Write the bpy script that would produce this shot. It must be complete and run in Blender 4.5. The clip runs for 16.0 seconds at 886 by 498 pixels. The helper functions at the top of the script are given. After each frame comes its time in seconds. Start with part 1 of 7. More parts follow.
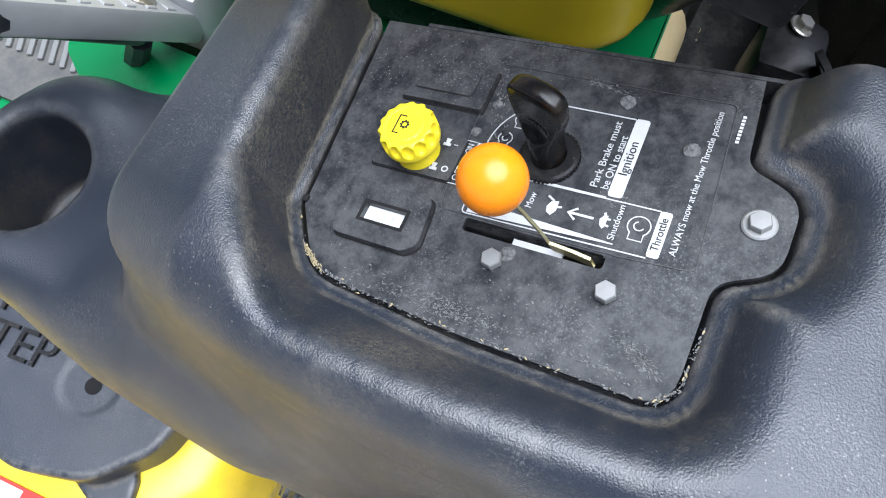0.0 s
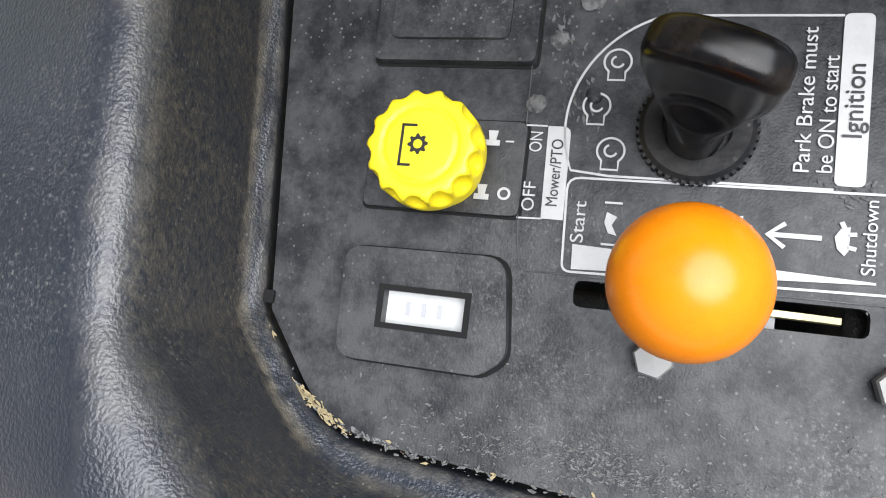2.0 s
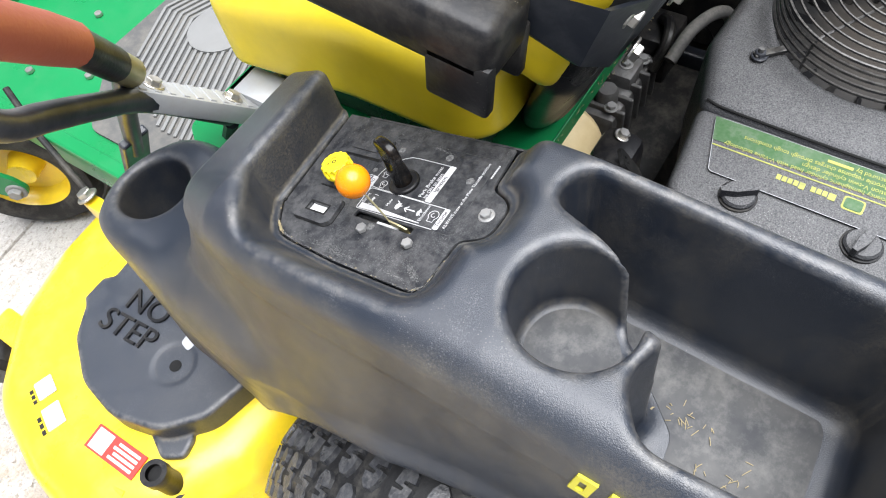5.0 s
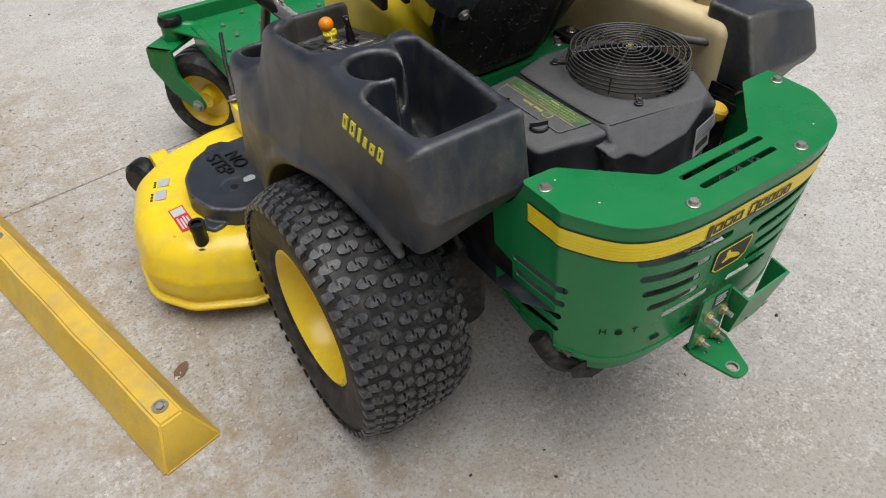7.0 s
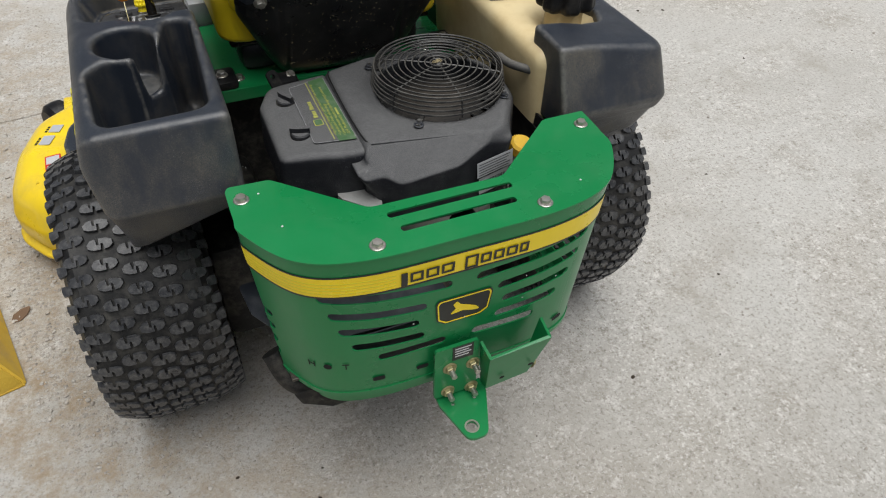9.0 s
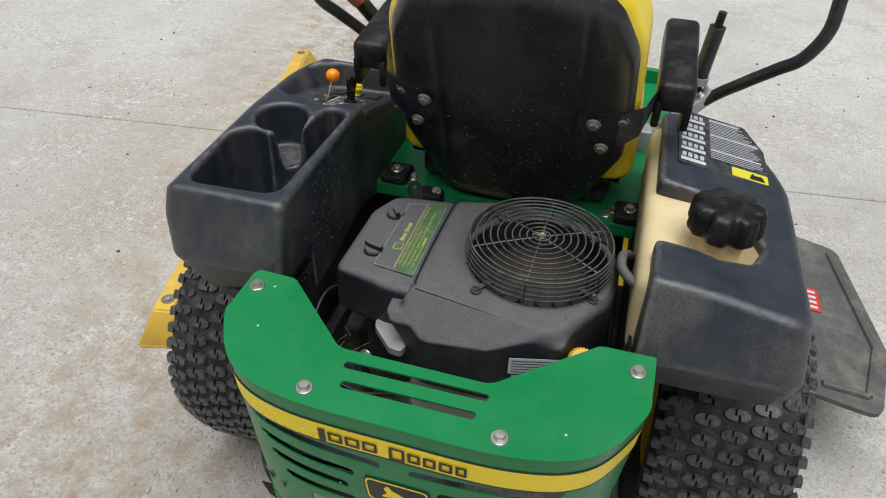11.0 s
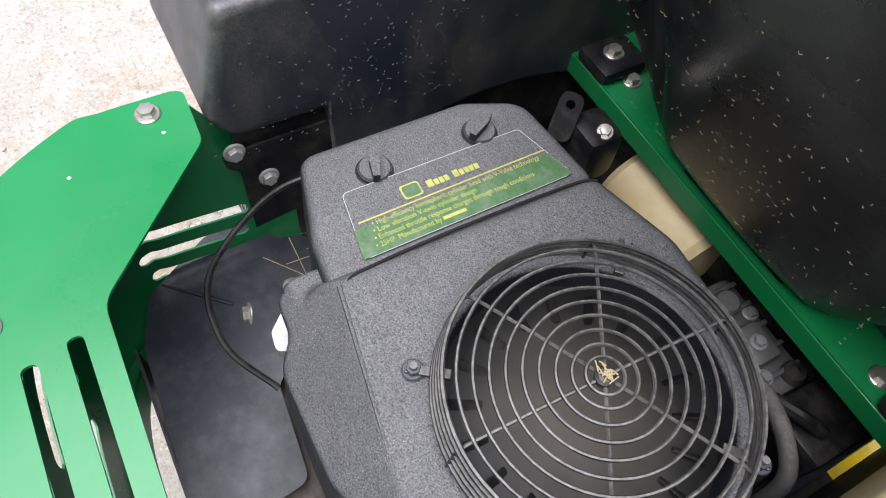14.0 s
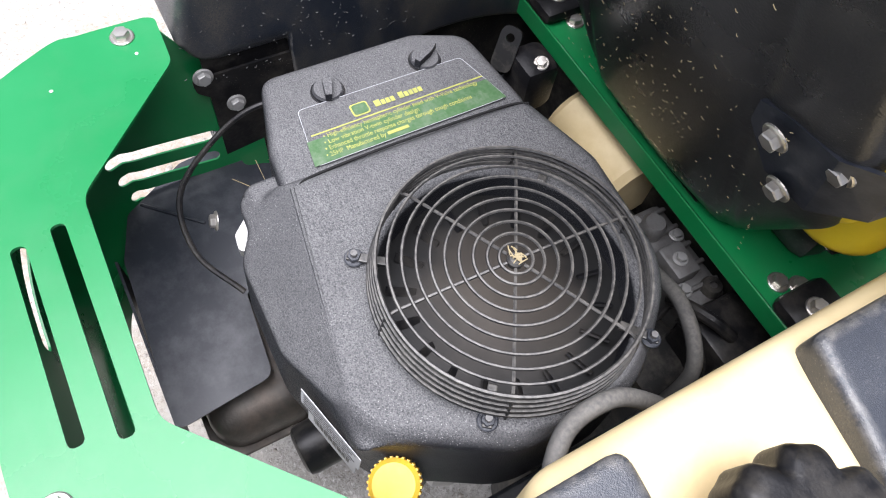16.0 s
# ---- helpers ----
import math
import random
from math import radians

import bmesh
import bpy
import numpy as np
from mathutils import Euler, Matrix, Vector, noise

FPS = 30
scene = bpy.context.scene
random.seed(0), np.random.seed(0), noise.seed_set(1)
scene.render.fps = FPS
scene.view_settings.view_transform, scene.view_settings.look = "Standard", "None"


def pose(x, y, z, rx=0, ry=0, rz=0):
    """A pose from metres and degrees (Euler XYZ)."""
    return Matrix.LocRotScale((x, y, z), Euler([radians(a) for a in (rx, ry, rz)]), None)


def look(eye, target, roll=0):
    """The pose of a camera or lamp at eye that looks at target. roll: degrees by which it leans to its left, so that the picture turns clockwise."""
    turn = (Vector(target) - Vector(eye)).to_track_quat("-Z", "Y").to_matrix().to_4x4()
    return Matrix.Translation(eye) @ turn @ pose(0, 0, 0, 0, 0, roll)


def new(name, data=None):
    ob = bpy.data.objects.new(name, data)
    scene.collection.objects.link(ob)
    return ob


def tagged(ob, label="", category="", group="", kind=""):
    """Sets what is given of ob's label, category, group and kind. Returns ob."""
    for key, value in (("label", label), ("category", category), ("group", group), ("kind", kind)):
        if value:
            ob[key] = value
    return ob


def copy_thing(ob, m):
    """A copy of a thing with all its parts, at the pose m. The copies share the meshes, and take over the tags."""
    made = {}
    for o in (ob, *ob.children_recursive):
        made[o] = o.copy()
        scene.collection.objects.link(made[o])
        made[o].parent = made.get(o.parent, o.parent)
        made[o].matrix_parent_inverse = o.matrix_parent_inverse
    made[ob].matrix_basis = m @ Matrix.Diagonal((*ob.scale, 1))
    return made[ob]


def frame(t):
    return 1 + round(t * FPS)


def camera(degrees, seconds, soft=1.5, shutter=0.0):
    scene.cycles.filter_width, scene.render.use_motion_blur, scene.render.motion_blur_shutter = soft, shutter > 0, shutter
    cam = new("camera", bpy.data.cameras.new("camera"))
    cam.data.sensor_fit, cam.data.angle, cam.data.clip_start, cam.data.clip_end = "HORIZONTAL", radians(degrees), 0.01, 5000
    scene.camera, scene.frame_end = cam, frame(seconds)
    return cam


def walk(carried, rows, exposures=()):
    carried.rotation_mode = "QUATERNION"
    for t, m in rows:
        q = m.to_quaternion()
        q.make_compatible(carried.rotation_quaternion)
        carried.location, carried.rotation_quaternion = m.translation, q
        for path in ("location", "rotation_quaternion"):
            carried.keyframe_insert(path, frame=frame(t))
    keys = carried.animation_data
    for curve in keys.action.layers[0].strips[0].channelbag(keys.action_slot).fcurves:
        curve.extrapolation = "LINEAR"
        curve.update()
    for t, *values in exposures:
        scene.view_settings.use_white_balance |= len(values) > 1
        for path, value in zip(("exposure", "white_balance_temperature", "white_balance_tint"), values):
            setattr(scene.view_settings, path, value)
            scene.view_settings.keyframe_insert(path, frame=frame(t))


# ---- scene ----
LENS = 64.96
cam = camera(LENS, 16.0, soft=1.1)
PATH = [
    (0, (-0.4669, 0.2034, 1.0375), (-0.1448, 0.3640, 0.1045), -2.84),
    (0.5, (-0.3941, 0.2438, 0.9418), (-0.2170, 0.3427, -0.0374), -15.20),
    (1, (-0.3839, 0.2634, 0.9122), (-0.1916, 0.3269, -0.0671), -6.46),
    (1.5, (-0.3793, 0.2709, 0.9200), (-0.2577, 0.2940, -0.0724), 0.04),
    (2, (-0.3686, 0.2757, 0.9264), (-0.2613, 0.2974, -0.0676), -4.24),
    (2.5, (-0.3716, 0.2703, 0.9286), (-0.2226, 0.3052, -0.0596), -6.36),
    (3, (-0.3876, 0.2706, 0.9321), (-0.1789, 0.3368, -0.0437), -3.91),
    (3.5, (-0.3809, 0.2711, 0.9338), (-0.1974, 0.3211, -0.0479), -3.64),
    (4, (-0.3912, 0.2443, 0.9646), (-0.1795, 0.3413, -0.0079), -12.20),
    (4.5, (-0.4434, 0.1899, 1.0722), (-0.1449, 0.3256, 0.1275), -8.86),
    (4.7, (-0.4787, 0.1352, 1.1348), (-0.1519, 0.3352, 0.2111), -13.67),
    (5, (-0.5633, -0.0349, 1.2222), (-0.1750, 0.3315, 0.3767), -12.38),
    (5.2, (-0.6200, -0.1559, 1.2644), (-0.1998, 0.2724, 0.4644), -5.49),
    (7.3, (-0.8566, -0.9151, 1.3444), (-0.4505, -0.2940, 0.6741), -2.12),
    (7.5, (-0.8261, -0.9378, 1.3427), (-0.4290, -0.3173, 0.6665), -2.67),
    (8, (-0.6176, -1.1151, 1.3362), (-0.2663, -0.4644, 0.6630), -0.68),
    (8.5, (-0.4736, -1.1535, 1.3418), (-0.1687, -0.4877, 0.6608), -0.43),
    (9, (-0.3133, -1.0597, 1.3354), (-0.0173, -0.3999, 0.6447), 1.80),
    (9.5, (-0.1176, -1.0715, 1.3741), (0.0286, -0.3014, 0.7530), 0.15),
    (9.7, (-0.0236, -1.1161, 1.4060), (0.0616, -0.3093, 0.8214), 2.38),
    (11.8, (0.3128, -0.7149, 1.3620), (-0.0305, -0.0413, 0.7074), 4.31),
    (12, (0.3706, -0.6573, 1.3616), (-0.0139, -0.0198, 0.6940), 6.98),
    (12.5, (0.3928, -0.5448, 1.3362), (-0.1126, -0.0364, 0.6389), 5.24),
    (13, (0.2764, -0.3929, 1.2823), (-0.2144, 0.0229, 0.5167), 6.31),
    (13.5, (0.2198, -0.3124, 1.2285), (-0.2340, 0.0394, 0.4098), 8.64),
    (14, (0.1901, -0.2741, 1.1777), (-0.2290, 0.0351, 0.3241), 9.06),
    (14.5, (0.1722, -0.2642, 1.1537), (-0.2061, 0.0519, 0.2837), 11.82),
    (15, (0.1708, -0.2549, 1.1463), (-0.1885, 0.0611, 0.2682), 12.30),
    (15.5, (0.1938, -0.2546, 1.1570), (-0.1570, 0.0554, 0.2734), 11.83),
    (16, (0.2873, -0.2783, 1.2165), (-0.0957, 0.0253, 0.3441), 11.24),
]
EXPOSURES = [(0, 1.3, 5650, 10), (0.5, 1.2, 5900, 10), (1.5, 1.05, 6150, 10), (3.5, 1.15, 6150, 10), (4.0, 1.3, 6150, 10), (4.4, 1.5, 6250, 10), (4.7, 1.6, 6250, 10), (5.2, 1.5, 6100, 11), (7.3, 0.2, 6450, 11), (8.2, 0.2, 6450, 10),
             (9.7, 0.22, 6350, 8), (11.8, 0.38, 6250, 9), (12.5, 0.55, 6250, 9), (13, 0.7, 6200, 11), (13.5, 1.02, 6150, 12), (14, 1.22, 6150, 14), (15, 1.37, 6150, 15), (16, 1.52, 6100, 16)]
walk(cam, [(t, look(eye, target, roll)) for t, eye, target, roll in PATH], EXPOSURES)

# ---- light: bright overcast sky ----
SUN_ELEVATION, SUN_TURN = 80.0, 205.0
world = bpy.data.worlds.new("sky")
scene.world = world
world.use_nodes = True
wt = world.node_tree
sky = wt.nodes.new("ShaderNodeTexSky")
sky.sky_type, sky.sun_disc = "NISHITA", False
sky.sun_elevation, sky.sun_rotation = radians(SUN_ELEVATION), radians(SUN_TURN)
sky.air_density, sky.dust_density, sky.ozone_density = 1.0, 4.0, 1.0
veil = wt.nodes.new("ShaderNodeHueSaturation")
veil.inputs["Saturation"].default_value = 0.40
wt.links.new(sky.outputs[0], veil.inputs["Color"])
wt.links.new(veil.outputs[0], wt.nodes["Background"].inputs["Color"])
wt.nodes["Background"].inputs["Strength"].default_value = 0.052
lamp = bpy.data.lights.new("sun", "SUN")
lamp.energy, lamp.angle, lamp.color = 3.3, radians(64), (1.0, 0.985, 0.965)
sun = new("sun", lamp)
sun.matrix_world = pose(0, 0, 8, 90 - SUN_ELEVATION, 0, SUN_TURN - 180)


# ---- materials ----
def material(name, base, rough=0.5, metal=0.0, second=None, blotch=0.5, scale=9.0, grain=0.0, grain_scale=260.0,
             dust=None, dust_amount=0.0, dust_scale=40.0, up_dust=0.0, up_from=0.25, spots=0.0, rough_vary=0.1, coat=0.0, vary=0.0, spec=0.5, scuff=0.0):
    """A surface with a base colour that drifts into a second one, fine relief, and dust in patches, on upward faces and as specks."""
    m = bpy.data.materials.new(name)
    m.use_nodes = True
    t = m.node_tree
    n, link = t.nodes, t.links.new
    bsdf = n["Principled BSDF"]
    where = n.new("ShaderNodeTexCoord").outputs["Object"]
    big = n.new("ShaderNodeTexNoise")
    big.inputs["Scale"].default_value, big.inputs["Detail"].default_value = scale, 6
    big.inputs["Roughness"].default_value = 0.62
    link(where, big.inputs["Vector"])
    fine = n.new("ShaderNodeTexNoise")
    fine.inputs["Scale"].default_value, fine.inputs["Detail"].default_value = grain_scale, 3
    link(where, fine.inputs["Vector"])

    def ramp(value, lo, hi, top=1.0):
        r = n.new("ShaderNodeMapRange")
        r.inputs["From Min"].default_value, r.inputs["From Max"].default_value = lo, hi
        r.inputs["To Max"].default_value = top
        link(value, r.inputs["Value"])
        return r.outputs[0]

    def mix(fac, a, b):
        x = n.new("ShaderNodeMix")
        x.data_type = "RGBA"
        link(fac, x.inputs[0])
        for socket, value in ((x.inputs[6], a), (x.inputs[7], b)):
            if isinstance(value, tuple):
                socket.default_value = (*value, 1)
            else:
                link(value, socket)
        return x.outputs[2]

    def times(a, b):
        x = n.new("ShaderNodeMath")
        x.operation = "MULTIPLY"
        for socket, value in ((x.inputs[0], a), (x.inputs[1], b)):
            if isinstance(value, float):
                socket.default_value = value
            else:
                link(value, socket)
        return x.outputs[0]

    second = second or tuple(c * (1 - 0.25 * blotch) for c in base)
    colour = mix(ramp(big.outputs["Fac"], 0.35, 0.65), base, second)
    roughness = ramp(big.outputs["Fac"], 0.3, 0.7)
    if vary:
        info = n.new("ShaderNodeObjectInfo")
        colour = mix(times(info.outputs["Random"], vary), colour, tuple(c * 0.6 for c in base))
    if dust and dust_amount:
        patch = n.new("ShaderNodeTexNoise")
        patch.inputs["Scale"].default_value, patch.inputs["Detail"].default_value = dust_scale, 9
        patch.inputs["Roughness"].default_value = 0.72
        link(where, patch.inputs["Vector"])
        colour = mix(ramp(patch.outputs["Fac"], 0.46, 0.78, dust_amount), colour, dust)
    if dust and up_dust:
        geo = n.new("ShaderNodeNewGeometry")
        split = n.new("ShaderNodeSeparateXYZ")
        link(geo.outputs["Normal"], split.inputs[0])
        up = times(ramp(split.outputs["Z"], up_from, 0.97, up_dust), ramp(fine.outputs["Fac"], 0.22, 0.76))
        colour = mix(up, colour, dust)
    if dust and spots:
        dots = n.new("ShaderNodeTexVoronoi")
        dots.inputs["Scale"].default_value = 330
        link(where, dots.inputs["Vector"])
        near = n.new("ShaderNodeMath")
        near.operation, near.inputs[1].default_value = "LESS_THAN", 0.15
        link(dots.outputs["Distance"], near.inputs[0])
        few = times(near.outputs[0], ramp(big.outputs["Fac"], 0.52, 0.62))
        colour = mix(times(few, float(spots)), colour, dust)
    if scuff:
        # chalky scuffs gathered in drifts
        lines = n.new("ShaderNodeTexNoise")
        lines.inputs["Scale"].default_value, lines.inputs["Detail"].default_value, lines.inputs["Roughness"].default_value = 760, 6, 0.75
        link(where, lines.inputs["Vector"])
        drift = n.new("ShaderNodeTexNoise")
        drift.inputs["Scale"].default_value, drift.inputs["Detail"].default_value = 16, 5
        link(where, drift.inputs["Vector"])
        colour = mix(times(times(ramp(lines.outputs["Fac"], 0.54, 0.70), ramp(drift.outputs["Fac"], 0.47, 0.66)), float(scuff)), colour, (0.40, 0.40, 0.39))
    link(colour, bsdf.inputs["Base Color"])
    r = n.new("ShaderNodeMath")
    r.operation, r.inputs[1].default_value, r.inputs[2].default_value = "MULTIPLY_ADD", 2 * rough_vary, rough - rough_vary
    link(roughness, r.inputs[0])
    link(r.outputs[0], bsdf.inputs["Roughness"])
    bsdf.inputs["Metallic"].default_value = metal
    bsdf.inputs["Specular IOR Level"].default_value = spec
    if coat:
        bsdf.inputs["Coat Weight"].default_value, bsdf.inputs["Coat Roughness"].default_value = coat, 0.15
    if grain:
        bump = n.new("ShaderNodeBump")
        bump.inputs["Strength"].default_value, bump.inputs["Distance"].default_value = grain, 0.002
        link(fine.outputs["Fac"], bump.inputs["Height"])
        link(bump.outputs[0], bsdf.inputs["Normal"])
    return m


def worn_plastic(name, base, second, rough, spec, tan, tan_amount, chalk, edge, bump, bump_scale, specks=0.6, film=0.0):
    """Moulded plastic: two tones of its colour, tan dust rubbed on in drifts and lying in the grooves, edges worn pale, chalky scuffs, specks and a pebbled skin."""
    m = bpy.data.materials.new(name)
    m.use_nodes = True
    t = m.node_tree
    n, link = t.nodes, t.links.new
    bsdf = n["Principled BSDF"]
    where = n.new("ShaderNodeTexCoord").outputs["Object"]
    geo = n.new("ShaderNodeNewGeometry")

    def field(scale, detail, roughness, lo, hi, stretch=None, top=1.0):
        x = n.new("ShaderNodeTexNoise")
        x.inputs["Scale"].default_value, x.inputs["Detail"].default_value, x.inputs["Roughness"].default_value = scale, detail, roughness
        if stretch:
            turn = n.new("ShaderNodeMapping")
            turn.inputs["Scale"].default_value = stretch
            link(where, turn.inputs["Vector"])
            link(turn.outputs[0], x.inputs["Vector"])
        else:
            link(where, x.inputs["Vector"])
        return span(x.outputs["Fac"], lo, hi, top)

    def span(value, lo, hi, top=1.0):
        r = n.new("ShaderNodeMapRange")
        r.inputs["From Min"].default_value, r.inputs["From Max"].default_value, r.inputs["To Max"].default_value = lo, hi, top
        link(value, r.inputs["Value"])
        return r.outputs[0]

    def both(a, b, kind="MULTIPLY"):
        x = n.new("ShaderNodeMath")
        x.operation = kind
        x.use_clamp = True
        for socket, value in ((x.inputs[0], a), (x.inputs[1], b)):
            if isinstance(value, float):
                socket.default_value = value
            else:
                link(value, socket)
        return x.outputs[0]

    def mix(fac, a, b):
        x = n.new("ShaderNodeMix")
        x.data_type = "RGBA"
        link(fac, x.inputs[0])
        for socket, value in ((x.inputs[6], a), (x.inputs[7], b)):
            if isinstance(value, tuple):
                socket.default_value = (*value, 1)
            else:
                link(value, socket)
        return x.outputs[2]

    colour = mix(field(8, 6, 0.62, 0.35, 0.65), base, second)
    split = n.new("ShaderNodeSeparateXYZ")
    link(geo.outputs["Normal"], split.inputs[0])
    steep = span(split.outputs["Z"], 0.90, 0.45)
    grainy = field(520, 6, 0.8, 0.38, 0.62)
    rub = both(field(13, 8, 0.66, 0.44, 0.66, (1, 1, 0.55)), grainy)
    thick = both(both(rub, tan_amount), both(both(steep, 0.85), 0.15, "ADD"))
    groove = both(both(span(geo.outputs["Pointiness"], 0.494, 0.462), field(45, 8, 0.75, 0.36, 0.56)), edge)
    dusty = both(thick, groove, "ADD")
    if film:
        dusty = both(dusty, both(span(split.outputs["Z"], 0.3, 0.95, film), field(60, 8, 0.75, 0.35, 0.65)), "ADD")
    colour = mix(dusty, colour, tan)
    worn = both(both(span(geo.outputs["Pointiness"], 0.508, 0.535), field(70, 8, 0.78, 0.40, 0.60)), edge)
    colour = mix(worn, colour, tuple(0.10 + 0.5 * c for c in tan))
    scuffed = both(both(field(900, 6, 0.78, 0.53, 0.66), field(17, 5, 0.55, 0.50, 0.64)), chalk)
    colour = mix(scuffed, colour, (0.34, 0.34, 0.335))
    dots = n.new("ShaderNodeTexVoronoi")
    dots.inputs["Scale"].default_value = 420
    link(where, dots.inputs["Vector"])
    dot = both(both(span(dots.outputs["Distance"], 0.17, 0.11), field(11, 5, 0.6, 0.50, 0.64)), specks)
    colour = mix(dot, colour, (0.33, 0.31, 0.28))
    link(colour, bsdf.inputs["Base Color"])
    r = both(field(22, 5, 0.6, 0.3, 0.7, None, 0.16), rough - 0.08, "ADD")
    link(both(r, both(dusty, 0.35), "ADD"), bsdf.inputs["Roughness"])
    bsdf.inputs["Specular IOR Level"].default_value = spec
    relief = n.new("ShaderNodeBump")
    relief.inputs["Strength"].default_value, relief.inputs["Distance"].default_value = bump, 0.0012
    link(field(bump_scale, 2, 0.5, 0.30, 0.70), relief.inputs["Height"])
    link(relief.outputs[0], bsdf.inputs["Normal"])
    return m


DUST = (0.30, 0.27, 0.22)
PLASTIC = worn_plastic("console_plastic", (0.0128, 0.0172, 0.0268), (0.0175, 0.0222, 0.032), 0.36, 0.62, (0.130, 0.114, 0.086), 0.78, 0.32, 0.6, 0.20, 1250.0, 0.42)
PANEL = worn_plastic("panel_plastic", (0.0075, 0.0088, 0.0118), (0.0115, 0.0128, 0.016), 0.43, 0.32, (0.20, 0.195, 0.19), 0.30, 0.36, 0.25, 0.10, 1700.0, 0.40, 0.02)
CHALK = material("chalky_crud", (0.17, 0.17, 0.166), 0.9, second=(0.07, 0.07, 0.07), scale=420, grain=0.5, grain_scale=900)
ENGINE = material("engine_cover_plastic", (0.0105, 0.0115, 0.0150), 0.40, second=(0.015, 0.016, 0.020), grain=0.55, grain_scale=800, dust=(0.245, 0.243, 0.240),
                  dust_amount=0.08, dust_scale=30, up_dust=0.64, up_from=0.30, spots=1.0, spec=0.26, scuff=0.55)
BLACK = material("black_plastic", (0.0075, 0.0075, 0.0085), 0.40, grain=0.12, dust=DUST, dust_amount=0.16, dust_scale=22, spots=0.5, spec=0.24)
GLOSS = material("glossy_black_plastic", (0.0035, 0.0035, 0.004), 0.24, dust=(0.10, 0.07, 0.04), dust_amount=0.25, dust_scale=60, spec=0.28)
VINYL = material("black_vinyl_shell", (0.013, 0.0135, 0.0145), 0.30, second=(0.021, 0.0215, 0.023), scale=6, grain=0.15, grain_scale=500, dust=(0.22, 0.21, 0.19), dust_amount=0.14, dust_scale=13, spots=0.9, spec=0.55)
DARK = material("dark_grimy_metal", (0.012, 0.012, 0.012), 0.6, metal=0.2, dust=DUST, dust_amount=0.3, dust_scale=25, spec=0.3)
BLACKMETAL = material("black_painted_metal", (0.014, 0.0168, 0.0235), 0.42, grain=0.06, dust=(0.19, 0.19, 0.20), dust_amount=0.26, dust_scale=20, spec=0.5)
GREEN = material("green_paint", (0.005, 0.162, 0.044), 0.30, spec=0.40, second=(0.008, 0.182, 0.054), scale=5, rough_vary=0.06, dust=(0.20, 0.26, 0.19),
                 dust_amount=0.08, dust_scale=14, coat=0.08)
YELLOW = material("yellow_paint", (0.83, 0.60, 0.012), 0.32, second=(0.76, 0.53, 0.015), scale=6, dust=(0.36, 0.27, 0.10), dust_amount=0.45, dust_scale=14, coat=0.15, spots=0.4)
SEATYELLOW = material("yellow_vinyl", (0.85, 0.64, 0.02), 0.4, grain=0.1, dust=(0.35, 0.3, 0.16), dust_amount=0.15, dust_scale=15)
KNOBYELLOW = material("yellow_knob_plastic", (0.90, 0.72, 0.010), 0.38, dust=(0.5, 0.42, 0.1), dust_amount=0.2, dust_scale=70)
ORANGE = material("orange_knob_plastic", (0.86, 0.250, 0.001), 0.27, spec=0.40, second=(0.80, 0.225, 0.002), dust=(0.22, 0.06, 0.006), dust_amount=0.30, dust_scale=95, scale=30, rough_vary=0.05)
STRIPE = material("yellow_decal", (0.88, 0.66, 0.01), 0.3)
INK = material("black_print", (0.012, 0.012, 0.012), 0.4)
WHITEINK = material("white_print", (0.52, 0.52, 0.52), 0.5, dust=(0.25, 0.25, 0.25), dust_amount=0.4, dust_scale=120)
FAINTINK = material("faint_grey_edge", (0.075, 0.075, 0.075), 0.6, second=(0.03, 0.03, 0.03), scale=160)
YELLOWINK = material("yellow_print", (0.62, 0.56, 0.03), 0.5)
DUSTYINK = material("dusty_yellow_print", (0.36, 0.365, 0.075), 0.6, second=(0.24, 0.25, 0.07), scale=90)
GREENINK = material("green_print", (0.026, 0.085, 0.022), 0.55, second=(0.036, 0.105, 0.030), dust=(0.20, 0.22, 0.18), dust_amount=0.55, dust_scale=55, up_dust=0.20, spec=0.3)
SILVERINK = material("silver_label", (0.42, 0.43, 0.45), 0.45, dust=DUST, dust_amount=0.3, dust_scale=70)
REDINK = material("red_print", (0.55, 0.03, 0.02), 0.45)
LUG = material("worn_lug_rubber", (0.020, 0.021, 0.024), 0.34, second=(0.042, 0.043, 0.047), scale=60, grain=0.3, grain_scale=350, dust=(0.20, 0.195, 0.185), dust_amount=0.55, dust_scale=110, spec=0.5)
RUBBER = material("tyre_rubber", (0.007, 0.007, 0.008), 0.55, spec=0.3, second=(0.014, 0.014, 0.014), grain=0.25, grain_scale=350, dust=(0.16, 0.15, 0.13), dust_amount=0.5, dust_scale=26)
DULLZINC = material("dull_zinc", (0.27, 0.27, 0.265), 0.55, metal=0.4, dust=(0.30, 0.28, 0.24), dust_amount=0.5, dust_scale=300)
STEEL = material("zinc_steel", (0.52, 0.50, 0.46), 0.36, metal=0.9, dust=(0.30, 0.24, 0.15), dust_amount=0.5, dust_scale=120)
CHROME = material("silver_painted_steel", (0.40, 0.41, 0.42), 0.45, metal=0.4, dust=DUST, dust_amount=0.3, dust_scale=60)
BRASS = material("yellow_zinc_plate", (0.40, 0.36, 0.20), 0.40, metal=0.7, dust=(0.25, 0.2, 0.12), dust_amount=0.4, dust_scale=90)
CREAM = material("cream_tank_plastic", (0.66, 0.55, 0.33), 0.48, second=(0.60, 0.47, 0.25), dust=(0.35, 0.27, 0.15), dust_amount=0.35, dust_scale=9)
